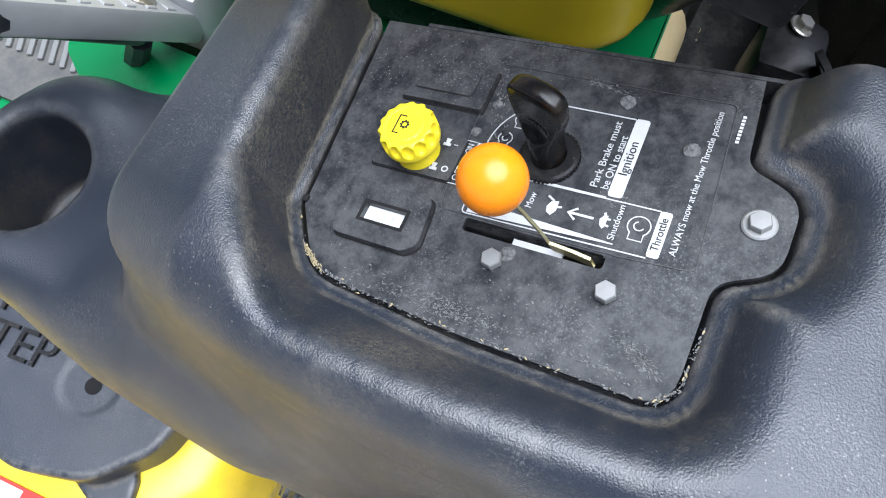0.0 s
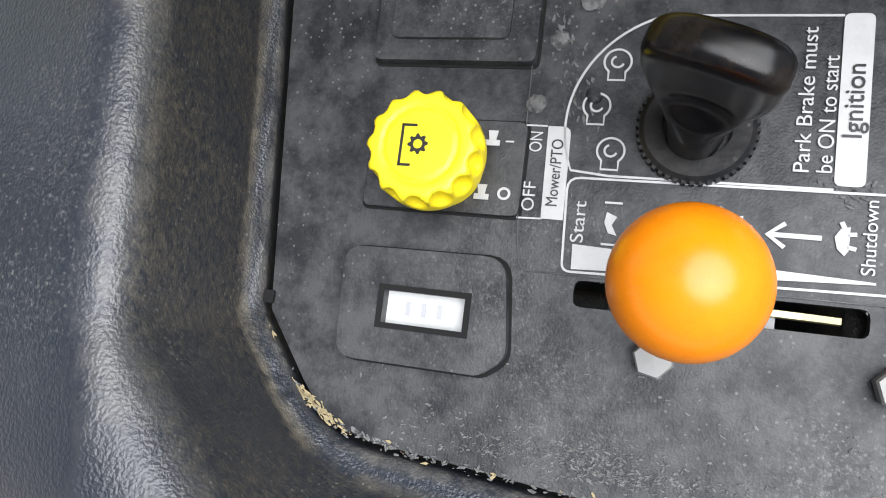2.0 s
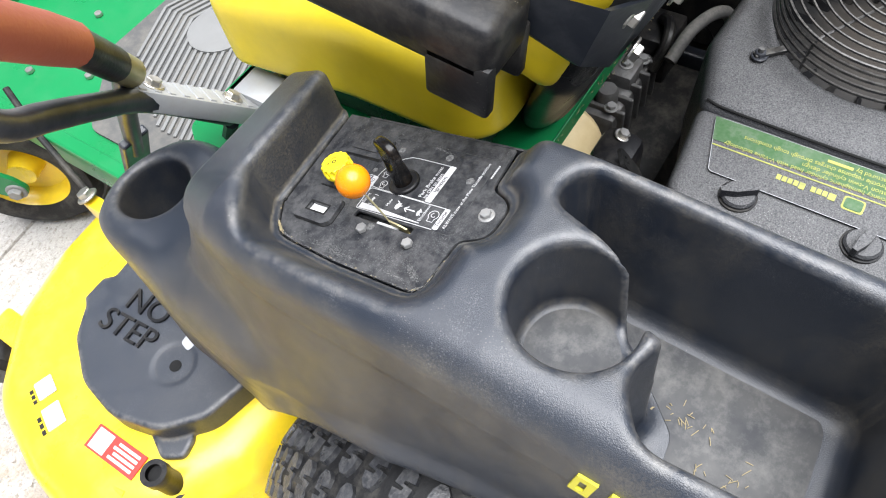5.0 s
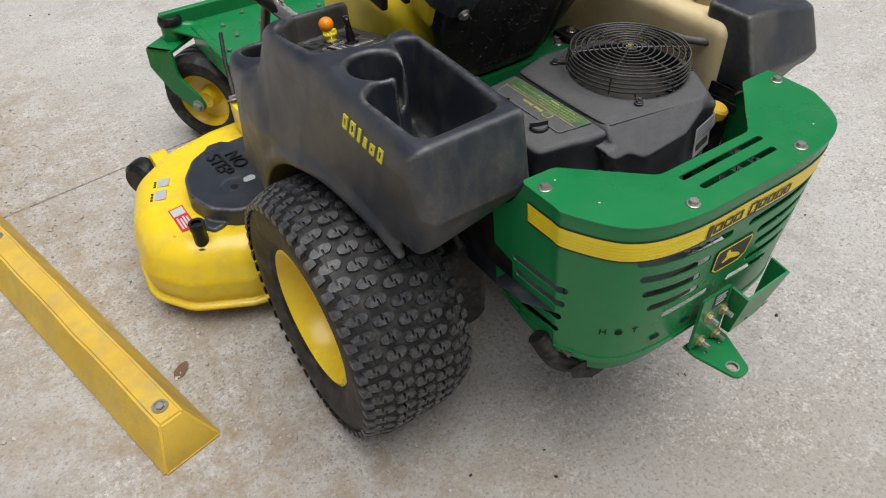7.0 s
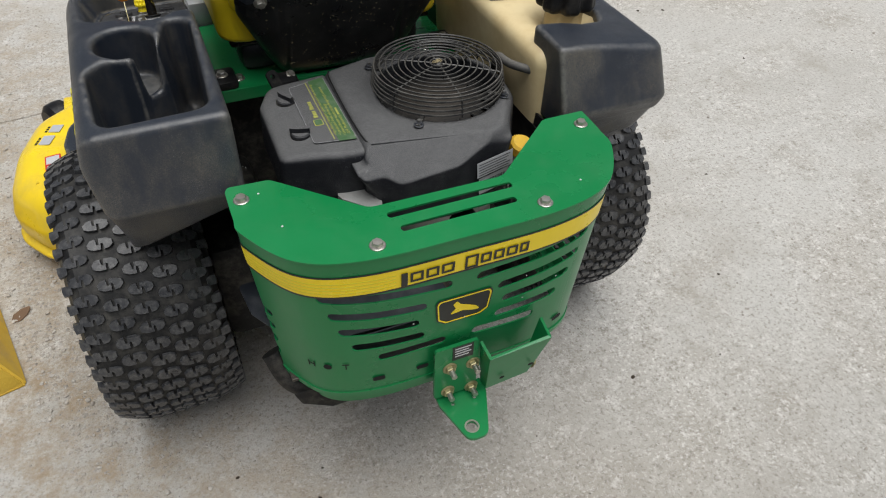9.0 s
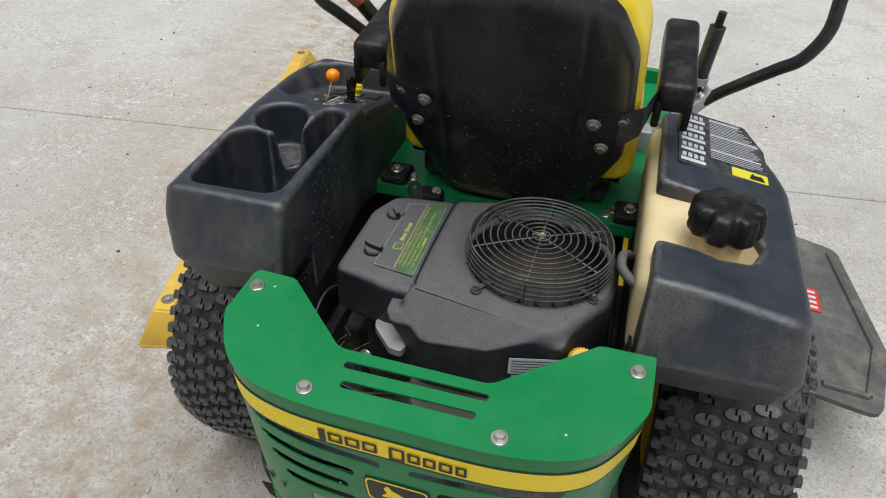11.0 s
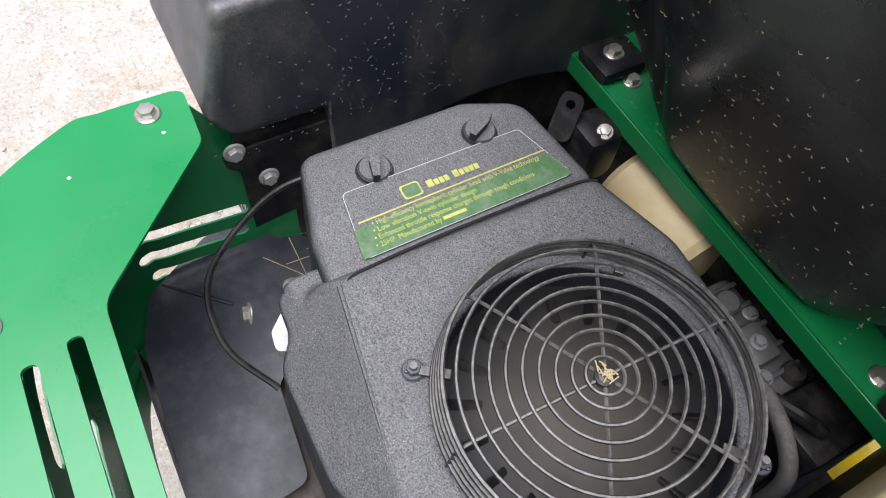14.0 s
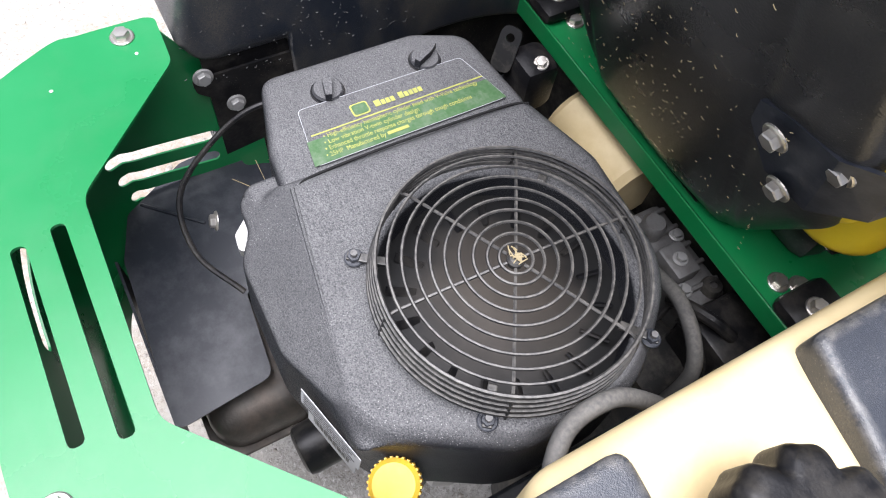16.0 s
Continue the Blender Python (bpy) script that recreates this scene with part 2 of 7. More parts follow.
GUARD = material("guard_wire_paint", (0.014, 0.014, 0.015), 0.4, dust=(0.27, 0.255, 0.225), dust_amount=0.3, dust_scale=35, up_dust=0.45, up_from=0.55)
ALUMINIUM = material("cast_aluminium", (0.42, 0.42, 0.41), 0.5, metal=0.6, grain=0.3, dust=(0.2, 0.17, 0.13), dust_amount=0.5, dust_scale=40)
STOPPAINT = material("worn_yellow_concrete_paint", (0.60, 0.40, 0.045), 0.75, second=(0.52, 0.33, 0.035), scale=7, grain=0.6, grain_scale=180,
                     dust=(0.30, 0.24, 0.14), dust_amount=0.65, dust_scale=11, spots=0.5, scuff=0.35)
GRIP = material("red_brown_rubber_grip", (0.30, 0.075, 0.04), 0.6, grain=0.2)
HEATED = material("heat_stained_steel", (0.075, 0.068, 0.060), 0.55, metal=0.5, second=(0.045, 0.038, 0.032), scale=18, grain=0.2, dust=(0.16, 0.12, 0.09), dust_amount=0.5, dust_scale=30)
GRIME = material("grimy_aluminium", (0.15, 0.148, 0.145), 0.5, metal=0.45, grain=0.3, dust=(0.06, 0.05, 0.04), dust_amount=0.8, dust_scale=45)
GREYHOSE = material("dusty_grey_hose", (0.075, 0.073, 0.068), 0.7, second=(0.045, 0.045, 0.045), scale=40, grain=0.2, up_dust=0.4, dust=(0.24, 0.22, 0.19))
CUPDUST = material("dust_film", (0.055, 0.054, 0.052), 0.6, second=(0.028, 0.030, 0.034), scale=24, dust=(0.26, 0.25, 0.23), dust_amount=0.4, dust_scale=45)
# near-black colour that stands in for the shade inside holes and joints
GAP_SHADE = material("painted_gap_shade", (0.003, 0.003, 0.003), 0.9)


def concrete():
    m = bpy.data.materials.new("weathered_concrete")
    m.use_nodes = True
    t = m.node_tree
    n, link = t.nodes, t.links.new
    where = n.new("ShaderNodeTexCoord").outputs["Object"]

    def field(scale, detail, rough, lo, hi):
        x = n.new("ShaderNodeTexNoise")
        x.inputs["Scale"].default_value, x.inputs["Detail"].default_value, x.inputs["Roughness"].default_value = scale, detail, rough
        link(where, x.inputs["Vector"])
        r = n.new("ShaderNodeMapRange")
        r.inputs["From Min"].default_value, r.inputs["From Max"].default_value = lo, hi
        link(x.outputs["Fac"], r.inputs["Value"])
        return r.outputs[0]

    def mix(fac, a, b):
        x = n.new("ShaderNodeMix")
        x.data_type = "RGBA"
        link(fac, x.inputs[0])
        for socket, value in ((x.inputs[6], a), (x.inputs[7], b)):
            if isinstance(value, tuple):
                socket.default_value = (*value, 1)
            else:
                link(value, socket)
        return x.outputs[2]

    colour = mix(field(1.1, 5, 0.6, 0.36, 0.66), (0.445, 0.427, 0.395), (0.550, 0.537, 0.510))
    colour = mix(field(0.55, 4, 0.6, 0.50, 0.66), colour, (0.40, 0.367, 0.320))
    colour = mix(field(3.5, 9, 0.75, 0.50, 0.70), colour, (0.36, 0.332, 0.290))
    # flaked pale crusts, sand showing through and small pits, in drifts
    coarse = field(2.3, 6, 0.65, 0.36, 0.60)

    def only(a, b):
        x = n.new("ShaderNodeMath")
        x.operation = "MULTIPLY"
        link(a, x.inputs[0])
        link(b, x.inputs[1])
        return x.outputs[0]

    colour = mix(field(9.0, 9, 0.78, 0.56, 0.68), colour, (0.60, 0.58, 0.545))
    colour = mix(only(field(30.0, 8, 0.80, 0.52, 0.60), coarse), colour, (0.64, 0.62, 0.585))
    colour = mix(only(field(38.0, 8, 0.82, 0.53, 0.61), coarse), colour, (0.27, 0.245, 0.208))
    colour = mix(field(105.0, 5, 0.75, 0.52, 0.66), colour, (0.25, 0.23, 0.198))
    colour = mix(only(field(120.0, 5, 0.75, 0.54, 0.66), coarse), colour, (0.70, 0.68, 0.65))
    colour = mix(field(85.0, 4, 0.8, 0.645, 0.68), colour, (0.10, 0.09, 0.08))
    # tan dirt washed out along the parking stop
    turn = n.new("ShaderNodeMapping")
    turn.inputs["Location"].default_value, turn.inputs["Rotation"].default_value = (0.75, 0.0, 0), (0, 0, radians(-13))
    link(where, turn.inputs["Vector"])
    split = n.new("ShaderNodeSeparateXYZ")
    link(turn.outputs[0], split.inputs[0])
    away = n.new("ShaderNodeMath")
    away.operation = "ABSOLUTE"
    link(split.outputs["X"], away.inputs[0])
    band = n.new("ShaderNodeMapRange")
    band.inputs["From Min"].default_value, band.inputs["From Max"].default_value = 0.75, 0.10
    link(away.outputs[0], band.inputs["Value"])
    dirt = n.new("ShaderNodeMath")
    dirt.operation = "MULTIPLY"
    link(band.outputs[0], dirt.inputs[0])
    link(field(9.0, 9, 0.8, 0.42, 0.62), dirt.inputs[1])
    colour = mix(dirt.outputs[0], colour, (0.32, 0.25, 0.168))
    bsdf = n["Principled BSDF"]
    link(colour, bsdf.inputs["Base Color"])
    bsdf.inputs["Roughness"].default_value = 0.85
    bump = n.new("ShaderNodeBump")
    bump.inputs["Strength"].default_value, bump.inputs["Distance"].default_value = 0.9, 0.005
    link(field(70.0, 7, 0.8, 0.2, 0.8), bump.inputs["Height"])
    link(bump.outputs[0], bsdf.inputs["Normal"])
    return m


CONCRETE = concrete()
STONE = material("gravel_stone", (0.33, 0.30, 0.26), 0.9, second=(0.5, 0.47, 0.43), scale=60, vary=0.5)
CRUMB = material("dark_leaf_crumb", (0.05, 0.035, 0.022), 0.9, vary=0.5)
STRAW = material("dry_grass", (0.33, 0.27, 0.15), 0.8, vary=0.5)


# ---- tools for building ----
def put_mesh(name, mesh, mat, parent=None, label="", smooth=True):
    mesh.materials.append(mat)
    if smooth:
        mesh.shade_smooth()
    ob = new(name, mesh)
    ob.parent = parent
    if label:
        tagged(ob, label)
    return ob


def part(name, bm, mat, parent=None, label="", smooth=False, crease=35):
    """Links a bmesh as one mesh object, under a thing or a part."""
    bmesh.ops.recalc_face_normals(bm, faces=bm.faces)
    mesh = bpy.data.meshes.new(name)
    bm.to_mesh(mesh)
    bm.free()
    if smooth:
        mesh.shade_smooth()
        mesh.set_sharp_from_angle(angle=radians(crease))
    return put_mesh(name, mesh, mat, parent, label, False)


def box(lo, hi, bevel=0.0, m=None, bm=None, segments=2):
    bm = bm or bmesh.new()
    c, s = [(a + b) / 2 for a, b in zip(lo, hi)], [b - a for a, b in zip(lo, hi)]
    made = bmesh.ops.create_cube(bm, size=1, matrix=(m or Matrix()) @ Matrix.Translation(c) @ Matrix.Diagonal((*s, 1)))
    if bevel:
        edges = list({e for v in made["verts"] for e in v.link_edges})
        bmesh.ops.bevel(bm, geom=edges, offset=bevel, segments=segments, profile=0.5, affect="EDGES")
    return bm


def revolve(profile, m=None, steps=32, bm=None, arc=2 * math.pi):
    """Turns a profile of (radius, height) about z."""
    bm = bm or bmesh.new()
    m = m or Matrix()
    closed = abs(arc - 2 * math.pi) < 1e-6
    count = steps if closed else steps + 1
    rings = []
    for r, z in profile:
        if r < 1e-6:
            rings.append([bm.verts.new(m @ Vector((0, 0, z)))] * count)
        else:
            rings.append([bm.verts.new(m @ Vector((r * math.cos(arc * k / steps), r * math.sin(arc * k / steps), z))) for k in range(count)])
    for a, b in zip(rings, rings[1:]):
        for k in range(steps):
            j = (k + 1) % count
            loop = []
            for v in (a[k], a[j], b[j], b[k]):
                if v not in loop:
                    loop.append(v)
            if len(loop) > 2:
                bm.faces.new(loop)
    return bm


def tube(points, radius, sides=8, bm=None, closed=False, caps=True):
    """A round bar along points."""
    bm = bm or bmesh.new()
    pts = [Vector(p) for p in points]
    n = len(pts)
    rings, normal = [], None
    for i, p in enumerate(pts):
        a = pts[(i - 1) % n] if closed or i else p
        b = pts[(i + 1) % n] if closed or i < n - 1 else p
        way = (b - a).normalized()
        if normal is None:
            normal = way.orthogonal().normalized()
        normal = (normal - way * normal.dot(way)).normalized()
        side = way.cross(normal)
        r = radius[i] if isinstance(radius, (list, tuple)) else radius
        rings.append([bm.verts.new(p + r * (normal * math.cos(2 * math.pi * k / sides) + side * math.sin(2 * math.pi * k / sides))) for k in range(sides)])
    for i in range(n if closed else n - 1):
        a, b = rings[i], rings[(i + 1) % n]
        for k in range(sides):
            bm.faces.new((a[k], a[(k + 1) % sides], b[(k + 1) % sides], b[k]))
    if caps and not closed:
        bm.faces.new(rings[0])
        bm.faces.new(rings[-1])
    return bm


def curve_points(points, steps=8):
    """A smooth line through points (Catmull-Rom)."""
    p = [Vector(q) for q in points]
    p = [2 * p[0] - p[1], *p, 2 * p[-1] - p[-2]]
    out = []
    for a, b, c, d in zip(p, p[1:], p[2:], p[3:]):
        for k in range(steps):
            t = k / steps
            out.append(0.5 * (2 * b + (c - a) * t + (2 * a - 5 * b + 4 * c - d) * t * t + (3 * b - a - 3 * c + d) * t ** 3))
    return out + [p[-2]]


def rounded(corners, radius, steps=5):
    """A 2D polygon with its corners rounded; a corner may carry a radius of its own as a third number."""
    out, n = [], len(corners)
    for i in range(n):
        p, a, b = Vector(corners[i][:2]), Vector(corners[i - 1][:2]), Vector(corners[(i + 1) % n][:2])
        r = corners[i][2] if len(corners[i]) > 2 else radius
        u, v = (a - p), (b - p)
        if r <= 0 or u.length < 1e-9 or v.length < 1e-9:
            out.append(tuple(p))
            continue
        half = u.angle(v) / 2
        d = min(r / max(math.tan(half), 1e-3), u.length * 0.49, v.length * 0.49)
        s, e = p + u.normalized() * d, p + v.normalized() * d
        for k in range(steps + 1):
            t = k / steps
            out.append(tuple((1 - t) ** 2 * s + 2 * t * (1 - t) * p + t * t * e))
    return out


def slab(outline, thick, m=None, holes=(), bm=None, base=0.0):
    """A flat plate with holes, from base up by thick along its own z, laid by m."""
    from mathutils.geometry import tessellate_polygon
    bm = bm or bmesh.new()
    m = m or Matrix()
    loops = [list(outline), *[list(h) for h in holes]]
    flat = [Vector((*p, 0)) for loop in loops for p in loop]
    low = [bm.verts.new(m @ Vector((p.x, p.y, base))) for p in flat]
    high = [bm.verts.new(m @ Vector((p.x, p.y, base + thick))) for p in flat]
    for tri in tessellate_polygon([[Vector((*p, 0)) for p in loop] for loop in loops]):
        if len(set(tri)) == 3:
            try:
                bm.faces.new([high[k] for k in tri])
                bm.faces.new([low[k] for k in reversed(tri)])
            except ValueError:
                pass
    start = 0
    for loop in loops:
        n = len(loop)
        for k in range(n):
            a, b = start + k, start + (k + 1) % n
            bm.faces.new((low[a], low[b], high[b], high[a]))
        start += n
    return bm


def circle2(x, y, r, steps=16):
    return [(x + r * math.cos(2 * math.pi * k / steps), y + r * math.sin(2 * math.pi * k / steps)) for k in range(steps)]


def bar2(x0, y0, x1, y1):
    return [(x0, y0), (x1, y0), (x1, y1), (x0, y1)]


def along(m, to):
    """A pose at m's place whose z axis points along to."""
    return Matrix.Translation(m) @ Vector(to).to_track_quat("Z", "Y").to_matrix().to_4x4()


def bolt(place, normal=(0, 0, 1), size=0.0075, washer=True, spin=0.3, bm=None):
    """A hex head with its washer; size is half the width across corners."""
    bm = bm or bmesh.new()
    m = along(place, normal) @ pose(0, 0, 0, 0, 0, math.degrees(spin))
    if washer:
        revolve([(0, 0), (size * 1.45, 0), (size * 1.45, size * 0.16), (size * 1.3, size * 0.28), (0, size * 0.28)], m, 20, bm)
    revolve([(0, size * 0.2), (size, size * 0.2), (size, size * 0.85), (size * 0.90, size * 1.0), (0, size * 1.03)], m, 6, bm)
    return bm


def letters(text, size, m, thick=0.0004, align="CENTER", squeeze=1.0):
    """Words in the built-in font as a mesh, lying in m's xy plane."""
    data = bpy.data.curves.new("words", "FONT")
    data.body, data.size, data.extrude, data.align_x, data.align_y = text, size, thick / 2, align, "CENTER"
    ob = bpy.data.objects.new("words", data)
    scene.collection.objects.link(ob)
    mesh = bpy.data.meshes.new_from_object(ob)
    bpy.data.objects.remove(ob)
    mesh.transform(m @ Matrix.Diagonal((squeeze, 1, 1, 1)))
    return mesh


# solid shapes given by a distance, turned into smooth meshes
def smin(a, b, k):
    h = np.clip(0.5 + 0.5 * (b - a) / k, 0, 1)
    return b + (a - b) * h - k * h * (1 - h)


def smax(a, b, k):
    return -smin(-a, -b, k)


def d_box(x, y, z, c, half, r):
    qx, qy, qz = abs(x - c[0]) - half[0] + r, abs(y - c[1]) - half[1] + r, abs(z - c[2]) - half[2] + r
    out = np.sqrt(np.maximum(qx, 0) ** 2 + np.maximum(qy, 0) ** 2 + np.maximum(qz, 0) ** 2)
    return out + np.minimum(np.maximum(qx, np.maximum(qy, qz)), 0) - r


def d_poly(x, y, pts):
    d, s = 1e9, 1.0
    n = len(pts)
    for i in range(n):
        (ax, ay), (bx, by) = pts[i][:2], pts[i - 1][:2]
        ex, ey, wx, wy = bx - ax, by - ay, x - ax, y - ay
        t = np.clip((wx * ex + wy * ey) / (ex * ex + ey * ey), 0, 1)
        d = np.minimum(d, (wx - ex * t) ** 2 + (wy - ey * t) ** 2)
        c1, c2, c3 = y >= ay, y < by, ex * wy > ey * wx
        s = np.where((c1 & c2 & c3) | (~c1 & ~c2 & ~c3), -s, s)
    return s * np.sqrt(d)


def d_deep(flat, z, lo, hi, r):
    """A flat shape carried from lo to hi, with edges of radius r."""
    a, b = flat + r, abs(z - (lo + hi) / 2) - (hi - lo) / 2 + r
    return np.minimum(np.maximum(a, b), 0) + np.sqrt(np.maximum(a, 0) ** 2 + np.maximum(b, 0) ** 2) - r


def solid(name, f, lo, hi, h, mat, parent=None, label="", crease=None):
    """The surface where f is zero, as one mesh (surface nets on a grid of step h)."""
    ax = [np.arange(a, b + h, h) for a, b in zip(lo, hi)]
    g = np.meshgrid(*ax, indexing="ij", sparse=True)
    d = np.broadcast_to(f(*g), [len(a) for a in ax]).astype(np.float64)
    n = np.array(d.shape) - 1
    total, count = np.zeros((*n, 3)), np.zeros(n)
    quads = []
    for axis in range(3):
        u, v = [k for k in range(3) if k != axis]
        a, b = np.take(d, range(n[axis]), axis), np.take(d, range(1, n[axis] + 1), axis)
        cross = (a < 0) != (b < 0)
        t = np.where(cross, a / np.where(cross, a - b, 1), 0)
        where = []
        for k in range(3):
            shape = [1, 1, 1]
            shape[k] = -1
            base = ax[k][: n[k]] if k == axis else ax[k]
            where.append(np.broadcast_to(base.reshape(shape), cross.shape) + (t * h if k == axis else 0))
        where = np.stack(where, -1)
        for du in (0, 1):
            for dv in (0, 1):
                cut = [slice(None)] * 3
                cut[u], cut[v] = slice(du, du + n[u]), slice(dv, dv + n[v])
                c = cross[tuple(cut)]
                total += where[tuple(cut)] * c[..., None]
                count += c
        i = np.argwhere(cross)
        i = i[(i[:, u] > 0) & (i[:, u] < n[u]) & (i[:, v] > 0) & (i[:, v] < n[v])]
        eu, ev = np.eye(3, dtype=int)[u], np.eye(3, dtype=int)[v]
        q = np.stack([i - eu - ev, i - ev, i, i - eu], 1)
        flip = (a[tuple(i.T)] < 0) == (axis == 1)
        q[flip] = q[flip][:, ::-1]
        quads.append(q)
    used = count > 0
    ids = np.full(n, -1)
    ids[used] = np.arange(used.sum())
    p = total[used] / count[used][:, None]
    for _ in range(2):
        e = h * 0.25
        at = f(p[:, 0], p[:, 1], p[:, 2])
        grad = np.stack([(f(*(p + e * s).T) - f(*(p - e * s).T)) / (2 * e) for s in np.eye(3)], -1)
        step = at[:, None] * grad / np.maximum((grad ** 2).sum(-1, keepdims=True), 0.2)
        p = p - np.clip(step, -0.4 * h, 0.4 * h)
    q = np.concatenate(quads)
    faces = ids[q[..., 0], q[..., 1], q[..., 2]]
    mesh = bpy.data.meshes.new(name)
    mesh.from_pydata(p.tolist(), [], faces.tolist())
    mesh.validate()
    ob = put_mesh(name, mesh, mat, parent, label, True)
    if crease:
        mesh.set_sharp_from_angle(angle=radians(crease))
    return ob


# ---- ground and the kerb stops ----
def ground():
    """One concrete sheet with a saw-cut joint running across it ahead of the machine."""
    bm = bmesh.new()
    turn = Matrix.Translation((0, 1.42, 0)) @ pose(0, 0, 0, 0, 0, 6.5)
    lines = [(-60, 0), (-0.005, 0), (-0.002, -0.008), (0.002, -0.008), (0.005, 0), (60, 0)]
    rows = [[bm.verts.new(turn @ Vector((x, y, z))) for x in (-60, -4, 4, 60)] for y, z in lines]
    for a, b in zip(rows, rows[1:]):
        for k in range(3):
            bm.faces.new((a[k], a[k + 1], b[k + 1], b[k]))
    return tagged(part("ground", bm, CONCRETE), "weathered pale grey concrete yard with stains and grit", "concrete", kind="structure")


ground()


def parking_stop():
    """A low kerb bar with sloping sides and ends, held by three bolts."""
    thing = new("parking_stop")
    long, w, top, h, run = 1.90, 0.145, 0.056, 0.098, 0.045
    bm = bmesh.new()
    sections = [(0.0, w, w * 0.96, 0.006), (run, w, top, h), (long - run, w, top, h), (long, w, w * 0.96, 0.006)]
    rings = []
    for s, a, b, z in sections:
        rings.append([bm.verts.new(p) for p in ((-a, s, 0), (0, s, 0), (-a / 2 + b / 2, s, z), (-a / 2 - b / 2, s, z))])
    for a, b in zip(rings, rings[1:]):
        for k in range(4):
            bm.faces.new((a[k], a[(k + 1) % 4], b[(k + 1) % 4], b[k]))
    bm.faces.new(rings[0])
    bm.faces.new(rings[-1])
    bmesh.ops.bevel(bm, geom=list(bm.edges), offset=0.005, segments=2, affect="EDGES")
    bmesh.ops.subdivide_edges(bm, edges=[e for e in bm.edges if e.calc_length() > 0.3], cuts=40, use_grid_fill=True)
    for v in bm.verts:
        if v.co.z > 0.01:
            v.co += noise.noise_vector(v.co * 9) * 0.0022
    part("body", bm, STOPPAINT, thing, smooth=True)
    for s in (0.088, 0.95, 1.81):
        ring = revolve([(0.012, h - 0.004), (0.018, h - 0.004), (0.018, h + 0.003), (0.012, h + 0.003)], pose(-w / 2, s, 0), 20)
        part("collar", ring, STEEL, thing)
        part("bolt", bolt((-w / 2, s, h - 0.004), size=0.010, washer=False), DULLZINC, thing)
    return tagged(thing, "yellow painted concrete parking stop with three bolts", "parking stop", group="parking stops")


stop = parking_stop()
stop.matrix_basis = pose(-0.79, 0.152, 0, 0, 0, 13.1)
copy_thing(stop, pose(-1.555, 3.43, 0, 0, 0, 11.0))


# ---- the mower: console, tank side, rear guard, wheels ----
mower = new("riding_mower")
tagged(mower, "dusty green and yellow zero-turn riding lawn mower parked on concrete", "lawn mower")

SLOPE, PY, PZ = 0.265, 0.19, 0.777
ARCH = (0.09, 0.285, 0.312)


def panel_height(y):
    return PZ - SLOPE * (y - PY)


PANEL_POSE = Matrix.Translation((0, PY, PZ)) @ pose(0, 0, 0, -math.degrees(math.atan(SLOPE)))


def on_panel(x, y):
    """Panel coordinates of a place given in plan."""
    return x, (y - PY) * math.hypot(1, SLOPE)


TRAY = rounded([(-0.415, -0.168), (-0.2825, -0.162), (-0.2735, 0.080, 0.03), (-0.296, 0.090, 0.016), (-0.306, 0.052, 0.02), (-0.317, 0.020, 0.01), (-0.336, 0.008, 0.01),
                (-0.350, -0.006, 0.01), (-0.362, -0.024, 0.008), (-0.395, -0.013), (-0.422, -0.032)], 0.020, 4)
CUP = (-0.369, 0.043, 0.0425)
SIDE = rounded([(-0.198, 0.806), (-0.225, 0.69), (-0.165, 0.572), (0.10, 0.57), (0.36, 0.345), (0.46, 0.345), (0.50, 0.44), (0.48, 0.62), (0.418, 0.68), (0.394, 0.770, 0.007),
                (0.34, 0.797), (0.22, 0.812), (0.08, 0.818)], 0.012, 3)
POD = (-0.391, 0.526)
PLATE = [(-0.370, 0.3228, 0.004), (-0.3985, 0.303, 0.03), (-0.4045, 0.23, 0.2), (-0.4050, 0.149, 0.014), (-0.353, 0.148, 0.012), (-0.343, 0.1275, 0.016), (-0.310, 0.1265, 0.016), (-0.300, 0.149, 0.010)]
BAY = rounded([(-0.20, 0.3345, 0), (-0.257, 0.3325, 0), *PLATE, (-0.20, 0.152, 0)], 0.01, 5)


